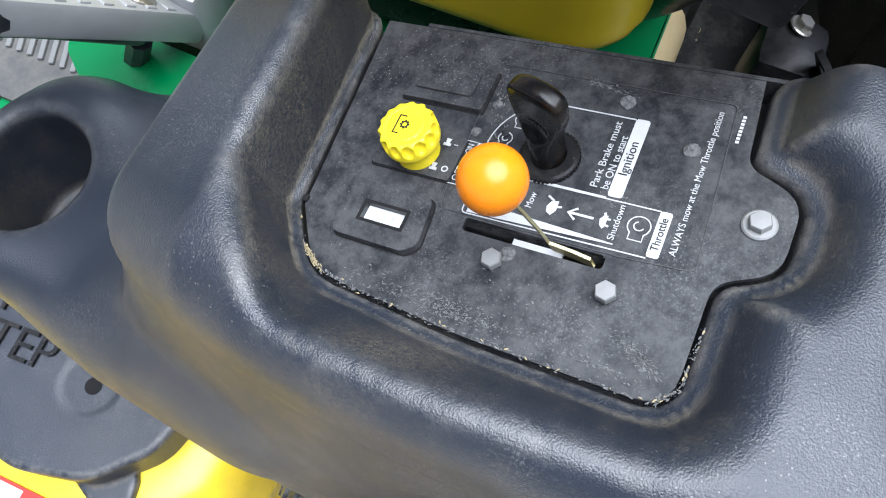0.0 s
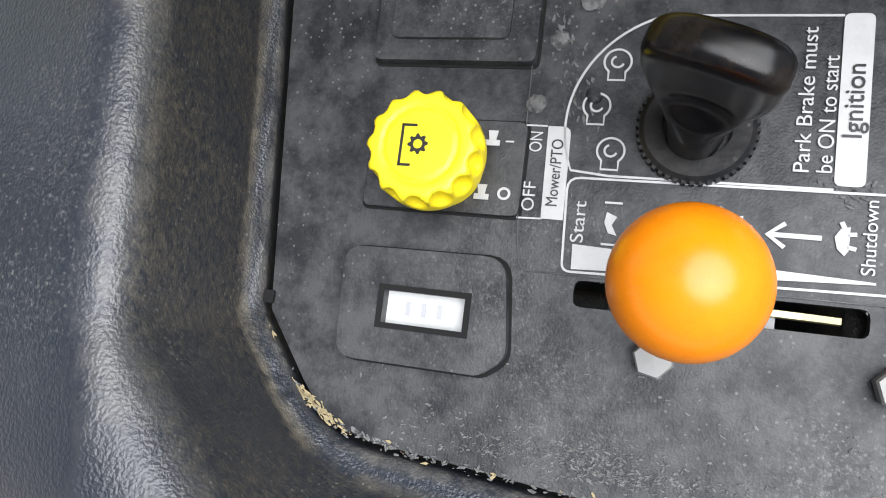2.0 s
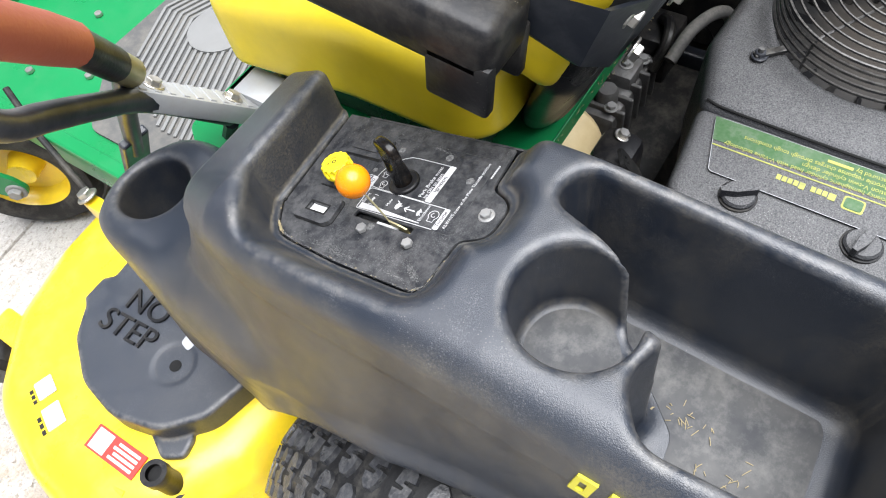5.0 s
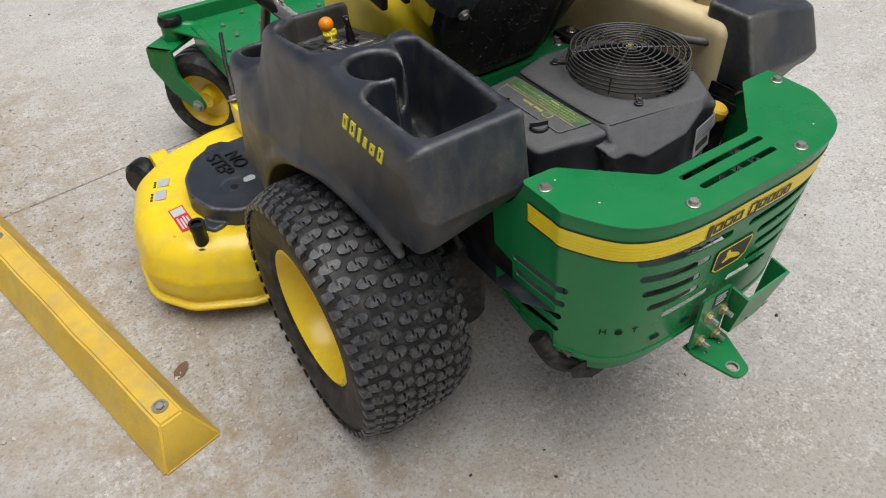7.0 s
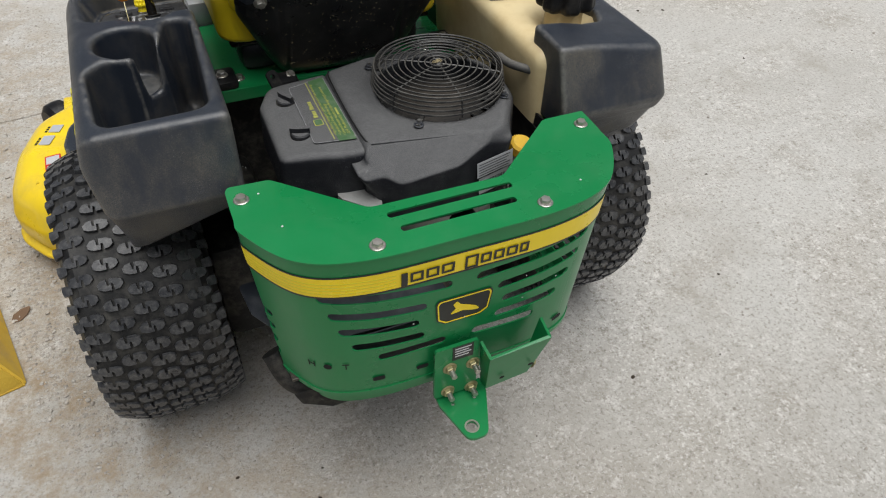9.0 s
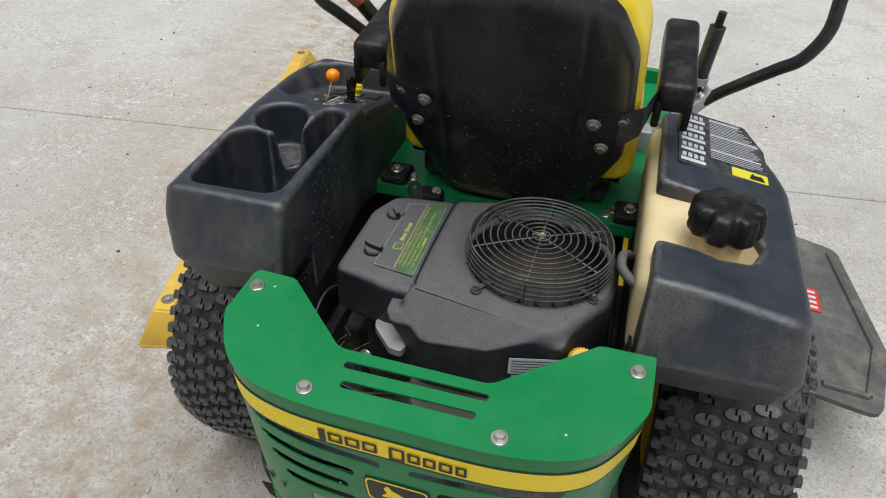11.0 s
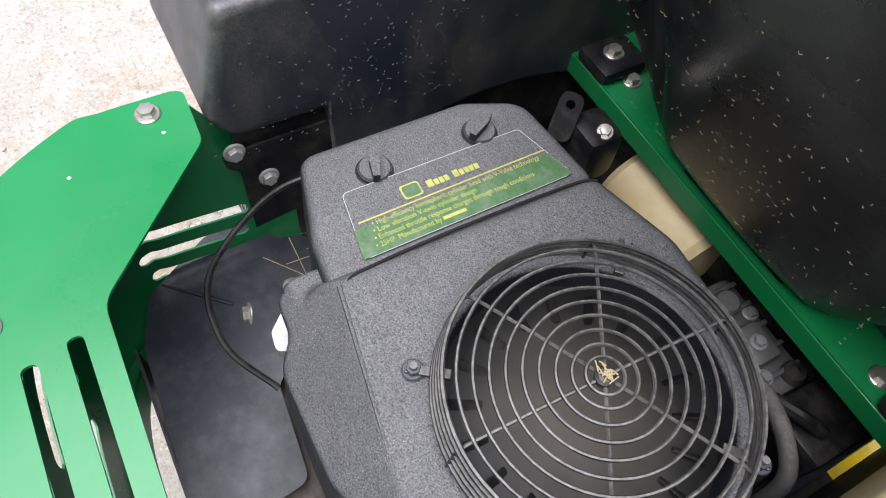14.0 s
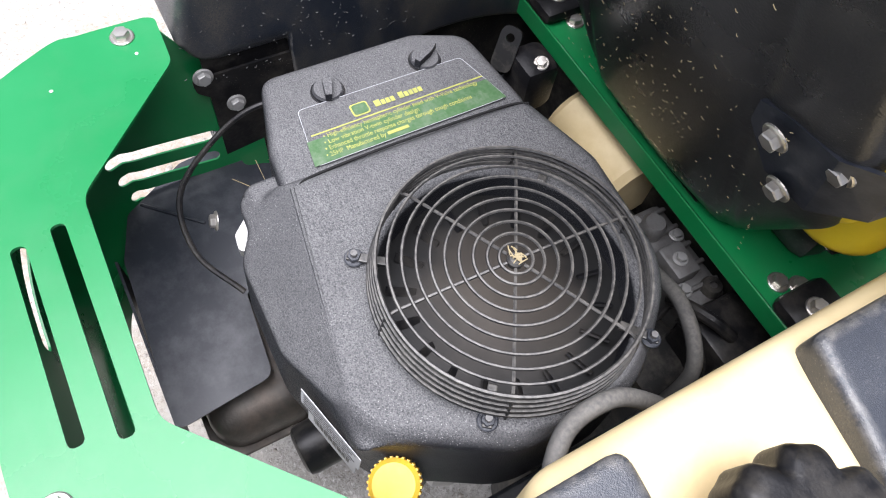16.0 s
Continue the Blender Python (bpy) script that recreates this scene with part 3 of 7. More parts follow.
def console_shape(x, y, z):
    side = d_poly(y, z, SIDE)
    drop = 0.81 - z
    high = -0.450 - 0.16 * np.minimum(drop, 0.05) + 0.035 * np.clip((y - 0.24) / 0.16, 0, 1) ** 2 * np.clip((z - 0.62) / 0.06, 0, 1)
    low = np.interp(y, [-0.2, -0.1, -0.02, 0.16, 0.30, 0.436, 0.545, 0.60], [-0.434, -0.443, -0.455, -0.484, -0.489, -0.474, -0.443, -0.42])
    share = np.clip((0.752 - z) / 0.155, 0, 1) ** 1.05
    left = high * (1 - share) + low * share
    right = -0.2545 + 0.02 * np.clip(z - 0.70, -0.1, 0.2)
    d = smax(smax(side, (left - x) * 0.95, 0.030), (x - right) * 0.97, 0.013)
    # the front pod with its round well
    pod = np.sqrt((x - POD[0]) ** 2 + (y - POD[1]) ** 2) - 0.058 - 0.10 * (0.655 - z)
    pod = smax(pod, abs(z - 0.52) - 0.133, 0.016)
    bridge = smax(d_box(x, y, z, (-0.40, 0.44, 0.500), (0.095, 0.115, 0.152), 0.03), (left - x) * 0.95, 0.02)
    d = smin(d, smin(pod, bridge, 0.05), 0.045)
    well = smax(np.sqrt((x - POD[0]) ** 2 + (y - POD[1]) ** 2) - 0.040, 0.565 - z, 0.008)
    d = smax(d, -well, 0.010)
    # the bay for the control panel, open towards the seat
    floor = panel_height(y) - 0.014
    ahead = np.clip((y - 0.285) / 0.035, 0, 1)
    flare = 0.52 - 0.36 * ahead * ahead * (3 - 2 * ahead)
    above = z - panel_height(y)
    ledge = 0.0045 * np.clip((above - 0.002) / 0.002, 0, 1)
    bay = smax((d_poly(x, y, BAY) - 0.0022 - ledge - flare * np.maximum(above, 0)) * 0.88, floor - z, 0.002)
    d = smax(d, -bay, 0.0125)
    d = np.maximum(d, -np.maximum(np.maximum(abs(x + 0.3573) - 0.006, abs(y - 0.2174) - 0.033), abs(z - 0.75) - 0.06))
    tray = smax(d_poly(x, y, TRAY) * 1.0 - 0.05 * (z - 0.65), 0.655 - z, 0.02)
    cup = smax(np.sqrt((x - CUP[0]) ** 2 + (y - CUP[1]) ** 2) - CUP[2] - 0.03 * (z - 0.74), 0.735 - z, 0.010)
    d = smax(d, -smin(tray, cup, 0.009), 0.010)
    # the wheel arch with its rolled lip
    rho = np.sqrt((y - ARCH[0]) ** 2 + (z - ARCH[1]) ** 2)
    lip = np.sqrt((rho - 0.326) ** 2 + (x - left - 0.008) ** 2) - 0.011
    d = smin(d, smax(lip, -y - 0.12, 0.03), 0.022)
    # the rear foot rises towards the engine
    d = smax(d, (0.560 + 0.48 * (x + 0.45) - z) * 0.9 - 3.0 * np.clip((y + 0.11) / 0.1, 0, 1), 0.02)
    return smax(d, ARCH[2] - np.sqrt((y - ARCH[0]) ** 2 + (z - ARCH[1]) ** 2), 0.008)


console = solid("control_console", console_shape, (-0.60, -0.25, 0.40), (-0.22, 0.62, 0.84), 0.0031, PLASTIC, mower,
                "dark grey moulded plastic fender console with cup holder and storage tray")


# the tank side: cover, tank and cap
TANK_SIDE = [(0.272, -0.205), (0.272, -0.098), (0.325, -0.100), (0.360, -0.108), (0.405, -0.098), (0.425, -0.050), (0.410, 0.0), (0.37, 0.045), (0.30, 0.056), (0.272, 0.062),
             (0.275, 0.36), (0.36, 0.40), (0.48, 0.40), (0.56, 0.20), (0.56, -0.25), (0.272, -0.25)]


def cover_shape(x, y, z):
    side = d_poly(y, z, rounded([(-0.192, 0.800), (-0.232, 0.69), (-0.215, 0.66), (0.10, 0.64), (0.36, 0.58), (0.40, 0.70), (0.37, 0.775), (0.22, 0.802), (0.0, 0.806)], 0.01, 3))
    outer = 0.478 + 0.13 * (0.80 - z) - 0.11 * np.clip((y - 0.12) / 0.25, 0, 1) ** 1.6
    lean = z - (0.808 - 0.16 * (x - 0.27))
    d = smax(smax(side, (x - outer) * 0.97, 0.035), lean, 0.012)
    return smax(d, d_poly(x, y, rounded(TANK_SIDE, 0.012, 3)), 0.008)


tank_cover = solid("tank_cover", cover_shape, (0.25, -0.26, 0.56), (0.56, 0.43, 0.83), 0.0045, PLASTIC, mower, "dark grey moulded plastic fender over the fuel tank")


def skirt_shape(x, y, z):
    side = d_poly(y, z, rounded([(-0.226, 0.688), (-0.165, 0.585), (0.10, 0.57), (0.36, 0.50), (0.37, 0.64), (0.10, 0.68)], 0.012, 3))
    d = smax(smax(side, x - 0.492, 0.03), 0.285 - x, 0.02)
    return smax(d, ARCH[2] - np.sqrt((y - ARCH[0]) ** 2 + (z - ARCH[1]) ** 2), 0.008)


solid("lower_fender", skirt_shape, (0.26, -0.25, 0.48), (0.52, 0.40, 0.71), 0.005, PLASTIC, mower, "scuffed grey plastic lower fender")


def tank_shape(x, y, z):
    d = smax(d_box(x, y, z, (0.348, 0.08, 0.672), (0.094, 0.240, 0.102), 0.028), (0.254 + 0.10 * (0.70 - z) - x), 0.02)
    dish = np.sqrt((x - 0.368) ** 2 + (y + 0.045) ** 2 + (z - 0.84) ** 2) - 0.090
    neck = smax(np.sqrt((x - 0.365) ** 2 + (y + 0.045) ** 2) - 0.034, z - 0.80, 0.005)
    return np.minimum(smax(d, -dish, 0.012), smax(neck, 0.72 - z, 0.01))


tank = solid("fuel_tank", tank_shape, (0.23, -0.23, 0.56), (0.47, 0.35, 0.82), 0.005, CREAM, mower, "cream translucent plastic fuel tank")


def cap_shape(x, y, z):
    u, v = x - 0.365, y + 0.045
    r, a = np.sqrt(u * u + v * v), np.arctan2(v, u)
    lobe = 0.0485 + 0.0045 * np.cos(7 * a + 0.4) - 0.002 * np.cos(14 * a + 0.8)
    d = smax((r - lobe - 0.06 * (0.84 - z)) * 0.9, abs(z - 0.820) - 0.024, 0.014)
    rim = smax(abs(r - 0.030) - 0.0016, 0.846 - z, 0.002)
    return smax(d, -rim, 0.001)


cap = solid("fuel_cap", cap_shape, (0.29, -0.12, 0.785), (0.44, 0.03, 0.86), 0.0024, BLACK, mower, "black lobed plastic fuel cap")


# ---- rear guard ----
ZT = 0.707
RIM = [(-0.284, -0.155, 0), (-0.285, -0.235, 0), (-0.285, -0.30, 0.02), (-0.281, -0.335, 0.05), (-0.230, -0.41, 0.09), (-0.145, -0.443, 0.08), (0.0, -0.449, 0.2), (0.145, -0.447, 0.08), (0.235, -0.418, 0.09), (0.288, -0.345, 0.05),
       (0.295, -0.30, 0.02), (0.297, -0.240, 0), (0.296, -0.155, 0)]


def guard_line():
    """The guard's outer line in plan, sampled evenly, left to right."""
    pts = [Vector(p) for p in curve_points([(x, y, 0) for x, y, _ in RIM], 10)]
    lengths = [0.0]
    for a, b in zip(pts, pts[1:]):
        lengths.append(lengths[-1] + (b - a).length)
    return pts, lengths


LINE, RUN = guard_line()
TOTAL = RUN[-1]


def guard_at(s, z, out=0.0):
    """The place at length s along the guard and height z, out metres off its face. The sides lean in towards the foot."""
    s = min(max(s, 0.0), TOTAL)
    k = max(i for i in range(len(RUN)) if RUN[i] <= s + 1e-9)
    k = min(k, len(LINE) - 2)
    f = (s - RUN[k]) / (RUN[k + 1] - RUN[k])
    p = LINE[k].lerp(LINE[k + 1], f)
    way = (LINE[min(k + 2, len(LINE) - 1)] - LINE[max(k - 1, 0)]).normalized()
    normal = Vector((way.y, -way.x, 0))
    lean = 0.075 * (ZT - z)
    p = p + normal * (out - lean)
    return Vector((p.x, p.y, z))


S0 = RUN[min(range(len(LINE)), key=lambda i: abs(LINE[i].x))]


def skin_slots():
    """Slots as (from, to, height at from, height at to, half width)."""
    out = []
    for a, b, z0, z1 in ((-0.212, -0.019, 0.629, 0.614), (-0.200, -0.057, 0.590, 0.578), (-0.188, -0.068, 0.552, 0.543), (-0.170, -0.059, 0.512, 0.509), (-0.131, -0.022, 0.476, 0.480)):
        out.append((S0 + a * 1.03, S0 + b, z0 + 0.004, z1, 0.0085))
        out.append((S0 - b, S0 - a * 1.03, z1, z0 + 0.001, 0.0085))
    for k in range(4):
        out.append((0.052 + 0.006 * k, 0.192 - 0.004 * k, 0.530 - 0.034 * k, 0.542 - 0.034 * k, 0.008))
        out.append((TOTAL - 0.192 + 0.004 * k, TOTAL - 0.052 - 0.006 * k, 0.542 - 0.034 * k, 0.530 - 0.034 * k, 0.008))
    return out


def skin_foot(s):
    """The height of the guard's lower edge: low behind, rising along the sides."""
    d = abs(s - TOTAL / 2) / (TOTAL / 2)
    return 0.388 + 0.030 * max(0.0, (d - 0.72) / 0.28) ** 1.5


def skin_top(s):
    """The upper edge: under the top plate behind, cut lower beside the fenders."""
    e = min(s, TOTAL - s)
    return ZT - 0.002 if e > 0.085 else 0.62 + (ZT - 0.622) * (e / 0.085) ** 2


def ribbon(zfrom, zto, s0, s1, out, thick, slots=(), step=0.006):
    """A bent sheet on the guard's face between two heights, with slots cut through it."""
    bm = bmesh.new()
    stops = set(np.arange(s0, s1, step).round(5)) | {s1}
    for a, b, *_, w in slots:
        for k in range(5):
            stops |= {round(a + w * (1 - math.cos(k * math.pi / 8)), 5), round(b - w * (1 - math.cos(k * math.pi / 8)), 5)}
    stops = sorted(stops)

    def edges(s):
        lo, hi = (zfrom(s) if callable(zfrom) else zfrom), (zto(s) if callable(zto) else zto)
        return lo, hi

    def gap(slot, s):
        a, b, z0, z1, w = slot
        mid = z0 + (z1 - z0) * (s - a) / (b - a)
        e = min(s - a, b - s)
        half = w * math.sqrt(max(0.0, 1 - (1 - min(e / w, 1)) ** 2))
        return mid - half, mid + half

    for s, t in zip(stops, stops[1:]):
        cuts = sorted([g for g in slots if g[0] <= s + 1e-6 and g[1] >= t - 1e-6], key=lambda g: g[2] + g[3])
        zs, zt = [edges(s)[0]], [edges(t)[0]]
        for g in cuts:
            for z in gap(g, s):
                zs.append(z)
            for z in gap(g, t):
                zt.append(z)
        zs.append(edges(s)[1])
        zt.append(edges(t)[1])
        for k in range(0, len(zs), 2):
            corner = [(s, zs[k]), (t, zt[k]), (t, zt[k + 1]), (s, zs[k + 1])]
            face = [bm.verts.new(guard_at(u, z, out)) for u, z in corner]
            bm.faces.new(face)
    bmesh.ops.remove_doubles(bm, verts=bm.verts, dist=1e-5)
    bmesh.ops.recalc_face_normals(bm, faces=bm.faces)
    geom = bmesh.ops.extrude_face_region(bm, geom=list(bm.faces))
    moved = [g for g in geom["geom"] if isinstance(g, bmesh.types.BMVert)]
    for v in moved:
        flat = Vector((v.co.x, v.co.y + 0.25, 0))
        v.co -= flat.normalized() * thick
    return bm


guard = part("rear_guard", ribbon(skin_foot, skin_top, 0.0, TOTAL, 0.0, 0.0025, skin_slots()), GREEN, mower,
             "green painted steel rear engine guard with cooling slots", smooth=True)
top_line = [(p.x, p.y) for p in LINE]
slots = [rounded(bar2(-0.090, -0.3785, 0.101, -0.3665), 0.006, 4), rounded(bar2(-0.082, -0.4105, 0.092, -0.3985), 0.006, 4)]
part("top_plate", slab(rounded([*[(x * 1.004, y * 1.004, 0) for x, y in top_line if y < -0.236], (0.293, -0.240, 0.018), (0.225, -0.240, 0.02), (0.098, -0.350, 0.03), (-0.108, -0.347, 0.03),
                                (-0.222, -0.236, 0.02), (-0.282, -0.233, 0.016)], 0, 5), 0.003, pose(0, 0, ZT - 0.001), slots), GREEN, guard)
part("stripe", ribbon(0.640, 0.677, 0.095, TOTAL - 0.095, 0.0012, 0.001), STRIPE, guard, "yellow decal stripe")
for z0, z1 in ((0.6365, 0.640), (0.677, 0.6795)):
    part("stripe_line", ribbon(z0, z1, 0.095, TOTAL - 0.095, 0.0013, 0.001), INK, guard)
for k in range(4):
    part("stripe_line", ribbon(0.6462 + 0.0066 * k, 0.6470 + 0.0066 * k, 0.10, S0 - 0.105, 0.0016, 0.001), YELLOWINK, guard)
part("foot_band", ribbon(lambda s: skin_foot(s) - 0.042, lambda s: skin_foot(s) - 0.004, 0.02, TOTAL - 0.02, -0.012, 0.003), GREEN, guard)
part("foot_ledge", ribbon(lambda s: skin_foot(s) - 0.006, lambda s: skin_foot(s) + 0.006, 0.02, TOTAL - 0.02, 0.002, 0.016), GREEN, guard)
for x, y in ((-0.268, -0.268), (-0.122, -0.424), (0.126, -0.427), (0.276, -0.274)):
    part("bolt", bolt((x, y, ZT + 0.002), size=0.0078), STEEL, guard, "zinc plated hex bolt")


# ---- wheels ----
def wheel_rear(side):
    """A turf tyre with interlocking lugs on a yellow rim; the axle runs along x."""
    R, W, r_in = 0.276, 0.236, 0.150
    c = Vector((0.452 if side < 0 else 0.468, ARCH[0], 0.285)) if side > 0 else Vector((-0.452, ARCH[0], 0.285))
    m = Matrix.Translation(c) @ pose(0, 0, 0, 0, 90, 0)
    prof = [(r_in, -W * 0.40), (0.165, -W * 0.46), (0.205, -W * 0.50), (0.238, -W * 0.50), (0.261, -W * 0.46), (0.2715, -W * 0.40), (R - 0.001, -W * 0.25), (R, 0)]
    prof = prof + [(r, -z) for r, z in reversed(prof[:-1])]
    bm = revolve(prof, m, 72)
    tread = bmesh.new()
    rows, cols, pitch = 50, 5, 0.0440
    lug = [(-0.0225, -0.003), (-0.016, -0.0105), (-0.0065, -0.0125), (-0.0055, 0.0010), (-0.0018, 0.0020), (-0.0008, -0.0125), (0.013, -0.0115), (0.0215, -0.0060),
           (0.0225, 0.003), (0.016, 0.0105), (0.0065, 0.0125), (0.0055, -0.0010), (0.0018, -0.0020), (0.0008, 0.0125), (-0.013, 0.0115), (-0.0215, 0.0060)]
    small = [(-0.009, -0.0095), (0.007, -0.0125), (0.009, 0.0), (0.008, 0.0115), (-0.009, 0.0095)]
    step = 2 * math.pi / rows
    spots = [((j - 2) * pitch, (i + 0.5 * (j % 2)) * step, lug, 1) for j in range(cols) for i in range(rows)]
    spots += [(e * 0.1125, (i + 0.45 + 0.15 * e) * step, small, e) for e in (-1, 1) for i in range(rows)]
    for across, a0, shape, flip in spots:
        low, high = [], []
        for u, v in shape:
            u, v = u * flip, v * flip * 0.86
            for ring, rise, k in ((low, -0.006, 1.0), (high, 0.0065, 0.90)):
                w = across + u * k
                drop = 0.022 * max(0.0, abs(w) / (W / 2) - 0.45) ** 1.5 * 2.2
                r, a = R + rise - drop, a0 + v * k / R
                ring.append(tread.verts.new(m @ Vector((r * math.cos(a), r * math.sin(a), w))))
        tread.faces.new(high)
        for k in range(len(shape)):
            tread.faces.new((low[k], low[(k + 1) % len(shape)], high[(k + 1) % len(shape)], high[k]))
    out = side
    disc = [(0.150, W * 0.40), (0.155, W * 0.43), (0.148, W * 0.44), (0.135, W * 0.36), (0.128, W * 0.12), (0.075, W * 0.10), (0.066, W * 0.16), (0.03, W * 0.16), (0, W * 0.16)]
    back = [(0.150, -W * 0.40), (0.128, -W * 0.2), (0.128, W * 0.12)]
    mo = m if out > 0 else m @ pose(0, 0, 0, 180, 0, 0)
    rim = revolve(disc, mo, 48)
    revolve(back, mo, 48, rim)
    wheel = part("rear_wheel", rim, YELLOW, mower, "yellow steel wheel with a black turf tyre", smooth=True)
    part("tyre", bm, RUBBER, wheel, "black rubber turf tyre", smooth=True, crease=28)
    tagged(part("tread_pattern", tread, LUG, wheel, "worn dusty grey-black tread lugs", smooth=True, crease=28), kind="stuff")
    for k in range(5):
        a = 2 * math.pi * k / 5
        p = mo @ Vector((0.05 * math.cos(a), 0.05 * math.sin(a), W * 0.16))
        part("wheel_nut", bolt(p, mo.to_3x3() @ Vector((0, 0, 1)), 0.010), STEEL, wheel)


wheel_rear(-1)
wheel_rear(1)


# ---- marks and hitch on the rear guard ----
def face_pose(x, z, out=0.0016):
    """A pose on the guard's rear face, x to the right and y up, its z axis off the face."""
    s = S0 + x
    a, b, c = guard_at(s - 0.01, z, out), guard_at(s + 0.01, z, out), guard_at(s, z + 0.01, out)
    o = guard_at(s, z, out)
    u = (b - a).normalized()
    v = (c - o).normalized()
    n = u.cross(v)
    m = Matrix((u, v, n)).transposed().to_4x4()
    m.translation = o
    return m


def mark(outline, x, z, mat, lift=0.0, name="mark", holes=(), label=""):
    return part(name, slab(outline, 0.0005, face_pose(x, z), holes, base=lift), mat, guard, label)


badge = [(-0.046, 0.022), (-0.043, 0.030), (0.043, 0.030), (0.046, 0.022), (0.043, -0.018), (0.030, -0.029), (-0.030, -0.029), (-0.043, -0.018)]
mark(rounded(badge, 0.006, 3), 0.002, 0.553, INK, 0.0, "badge", label="black badge with a yellow border and figure")
mark(rounded([(x * 0.95, z * 0.93) for x, z in badge], 0.006, 3), 0.002, 0.553, STRIPE, 0.0006, "badge_border", [rounded([(x * 0.90, z * 0.86) for x, z in badge], 0.006, 3)])
mark(rounded([(-0.024, -0.010), (-0.002, -0.006), (0.014, -0.012), (0.028, -0.014), (0.020, -0.004), (0.006, 0.004), (-0.006, 0.010), (-0.012, 0.020), (-0.018, 0.012), (-0.013, 0.002)], 0.003, 3), 0.002, 0.553, STRIPE, 0.0006, "badge_figure")
# the maker's word as plain bars
x = -0.100
for w, tall in ((0.013, 0.026), (0.023, 0.019), (0.023, 0.019), (0.023, 0.019), (0, 0), (0.024, 0.026), (0.020, 0.019), (0.020, 0.019), (0.021, 0.019), (0.018, 0.019)):
    if w:
        loop = bar2(0, 0, w - 0.004, tall)
        mark(loop, x + 0.002, 0.6465 - (tall - 0.019) * 0.6, INK, 0.0008, "word_bar", [bar2(0.0036, 0.0036, w - 0.0076, tall - 0.0036)] if w > 0.015 else ())
    x += w if w else 0.012
# cut letters and holes low on the face, their dark painted as black sheets
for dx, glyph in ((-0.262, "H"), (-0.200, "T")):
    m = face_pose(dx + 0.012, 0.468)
    put_mesh("cut_letter", letters(glyph, 0.019, m, 0.0006), GAP_SHADE, guard, "black sheet painting the dark of a letter cut through the steel", False)
mark(circle2(0, 0, 0.0065), -0.219, 0.468, GAP_SHADE, 0, "cut_hole")
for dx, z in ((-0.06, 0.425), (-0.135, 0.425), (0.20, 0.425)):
    mark(rounded(bar2(-0.010, -0.005, 0.010, 0.005), 0.004, 3), dx, z, GAP_SHADE, 0, "cut_hole")
for k in range(5):
    mark(circle2(0, 0, 0.0009 + 0.0006 * random.random(), 7), random.uniform(-0.2, 0.2), random.uniform(0.42, 0.69), WHITEINK, 0.001, "paint_chip")
for x, y in ((-0.243, -0.262), (-0.228, -0.342), (0.20, -0.40)):
    part("paint_chip", slab(circle2(x, y, 0.0017, 8), 0.0004, pose(0, 0, ZT + 0.002)), WHITEINK, guard)

hitch = part("hitch_plate", slab(rounded([(-0.046, -0.070), (-0.046, 0.055), (0.030, 0.055), (0.030, -0.070)], 0.006, 3), 0.006, Matrix.Translation((0, -0.441, 0.418)) @ pose(0, 0, 0, 90, 0, 0)), GREEN, mower, "green steel hitch plate and drawbar tongue")
part("tongue", slab(rounded([(-0.040, -0.430, 0), (-0.040, -0.458), (-0.020, -0.536, 0.018), (0.014, -0.536, 0.018), (0.046, -0.458), (0.046, -0.430, 0)], 0.01, 5), 0.006, pose(0, 0, 0.334), [circle2(-0.006, -0.513, 0.0095, 18), circle2(-0.018, -0.462, 0.0035, 10), circle2(0.022, -0.462, 0.0035, 10)]), GREEN, hitch)
part("tongue_eye", slab(circle2(-0.006, -0.513, 0.0125, 20), 0.0004, pose(0, 0, 0.3402), [circle2(-0.006, -0.513, 0.0095, 20)]), STEEL, hitch)
for x, z in ((-0.020, 0.422), (0.021, 0.417), (-0.022, 0.361), (0.021, 0.353)):
    part("hitch_bolt", bolt((x, -0.447, z), (0, -1, 0), 0.0085), BRASS, hitch, "yellow zinc hex bolt")
    part("bolt_end", tube([(x, -0.45, z), (x, -0.468, z)], 0.0048, 10), STEEL, hitch)
part("hitch_label", slab(bar2(-0.018, -0.016, 0.018, 0.016), 0.0006, Matrix.Translation((0.002, -0.4472, 0.455)) @ pose(0, 0, 0, 90, 0, 0)), INK, hitch, "small black warning label")
for k in range(4):
    part("label_line", slab(bar2(-0.014, 0.010 - 0.006 * k, 0.014 - 0.004 * (k % 2), 0.0122 - 0.006 * k), 0.0004, Matrix.Translation((0.002, -0.4479, 0.455)) @ pose(0, 0, 0, 90, 0, 0)), WHITEINK, hitch)
pocket = bmesh.new()
for quad in ([(0.042, -0.462, 0.352), (0.120, -0.462, 0.360), (0.142, -0.482, 0.466), (0.034, -0.480, 0.456)], [(0.040, -0.445, 0.352), (0.042, -0.462, 0.352), (0.034, -0.480, 0.456), (0.032, -0.445, 0.462)],
             [(0.122, -0.445, 0.360), (0.120, -0.462, 0.360), (0.142, -0.482, 0.466), (0.146, -0.442, 0.470)]):
    pocket.faces.new([pocket.verts.new(p) for p in quad])
bmesh.ops.remove_doubles(pocket, verts=pocket.verts, dist=1e-4)
bmesh.ops.recalc_face_normals(pocket, faces=pocket.faces)
bmesh.ops.solidify(pocket, geom=list(pocket.faces), thickness=0.005)
part("receiver_pocket", pocket, GREEN, hitch)
for p, n in (((0.138, -0.456, 0.425), (1, 0, -0.2)), ((0.128, -0.455, 0.378), (1, 0, -0.2))):
    part("hitch_bolt", bolt(p, n, 0.008), BRASS, hitch)
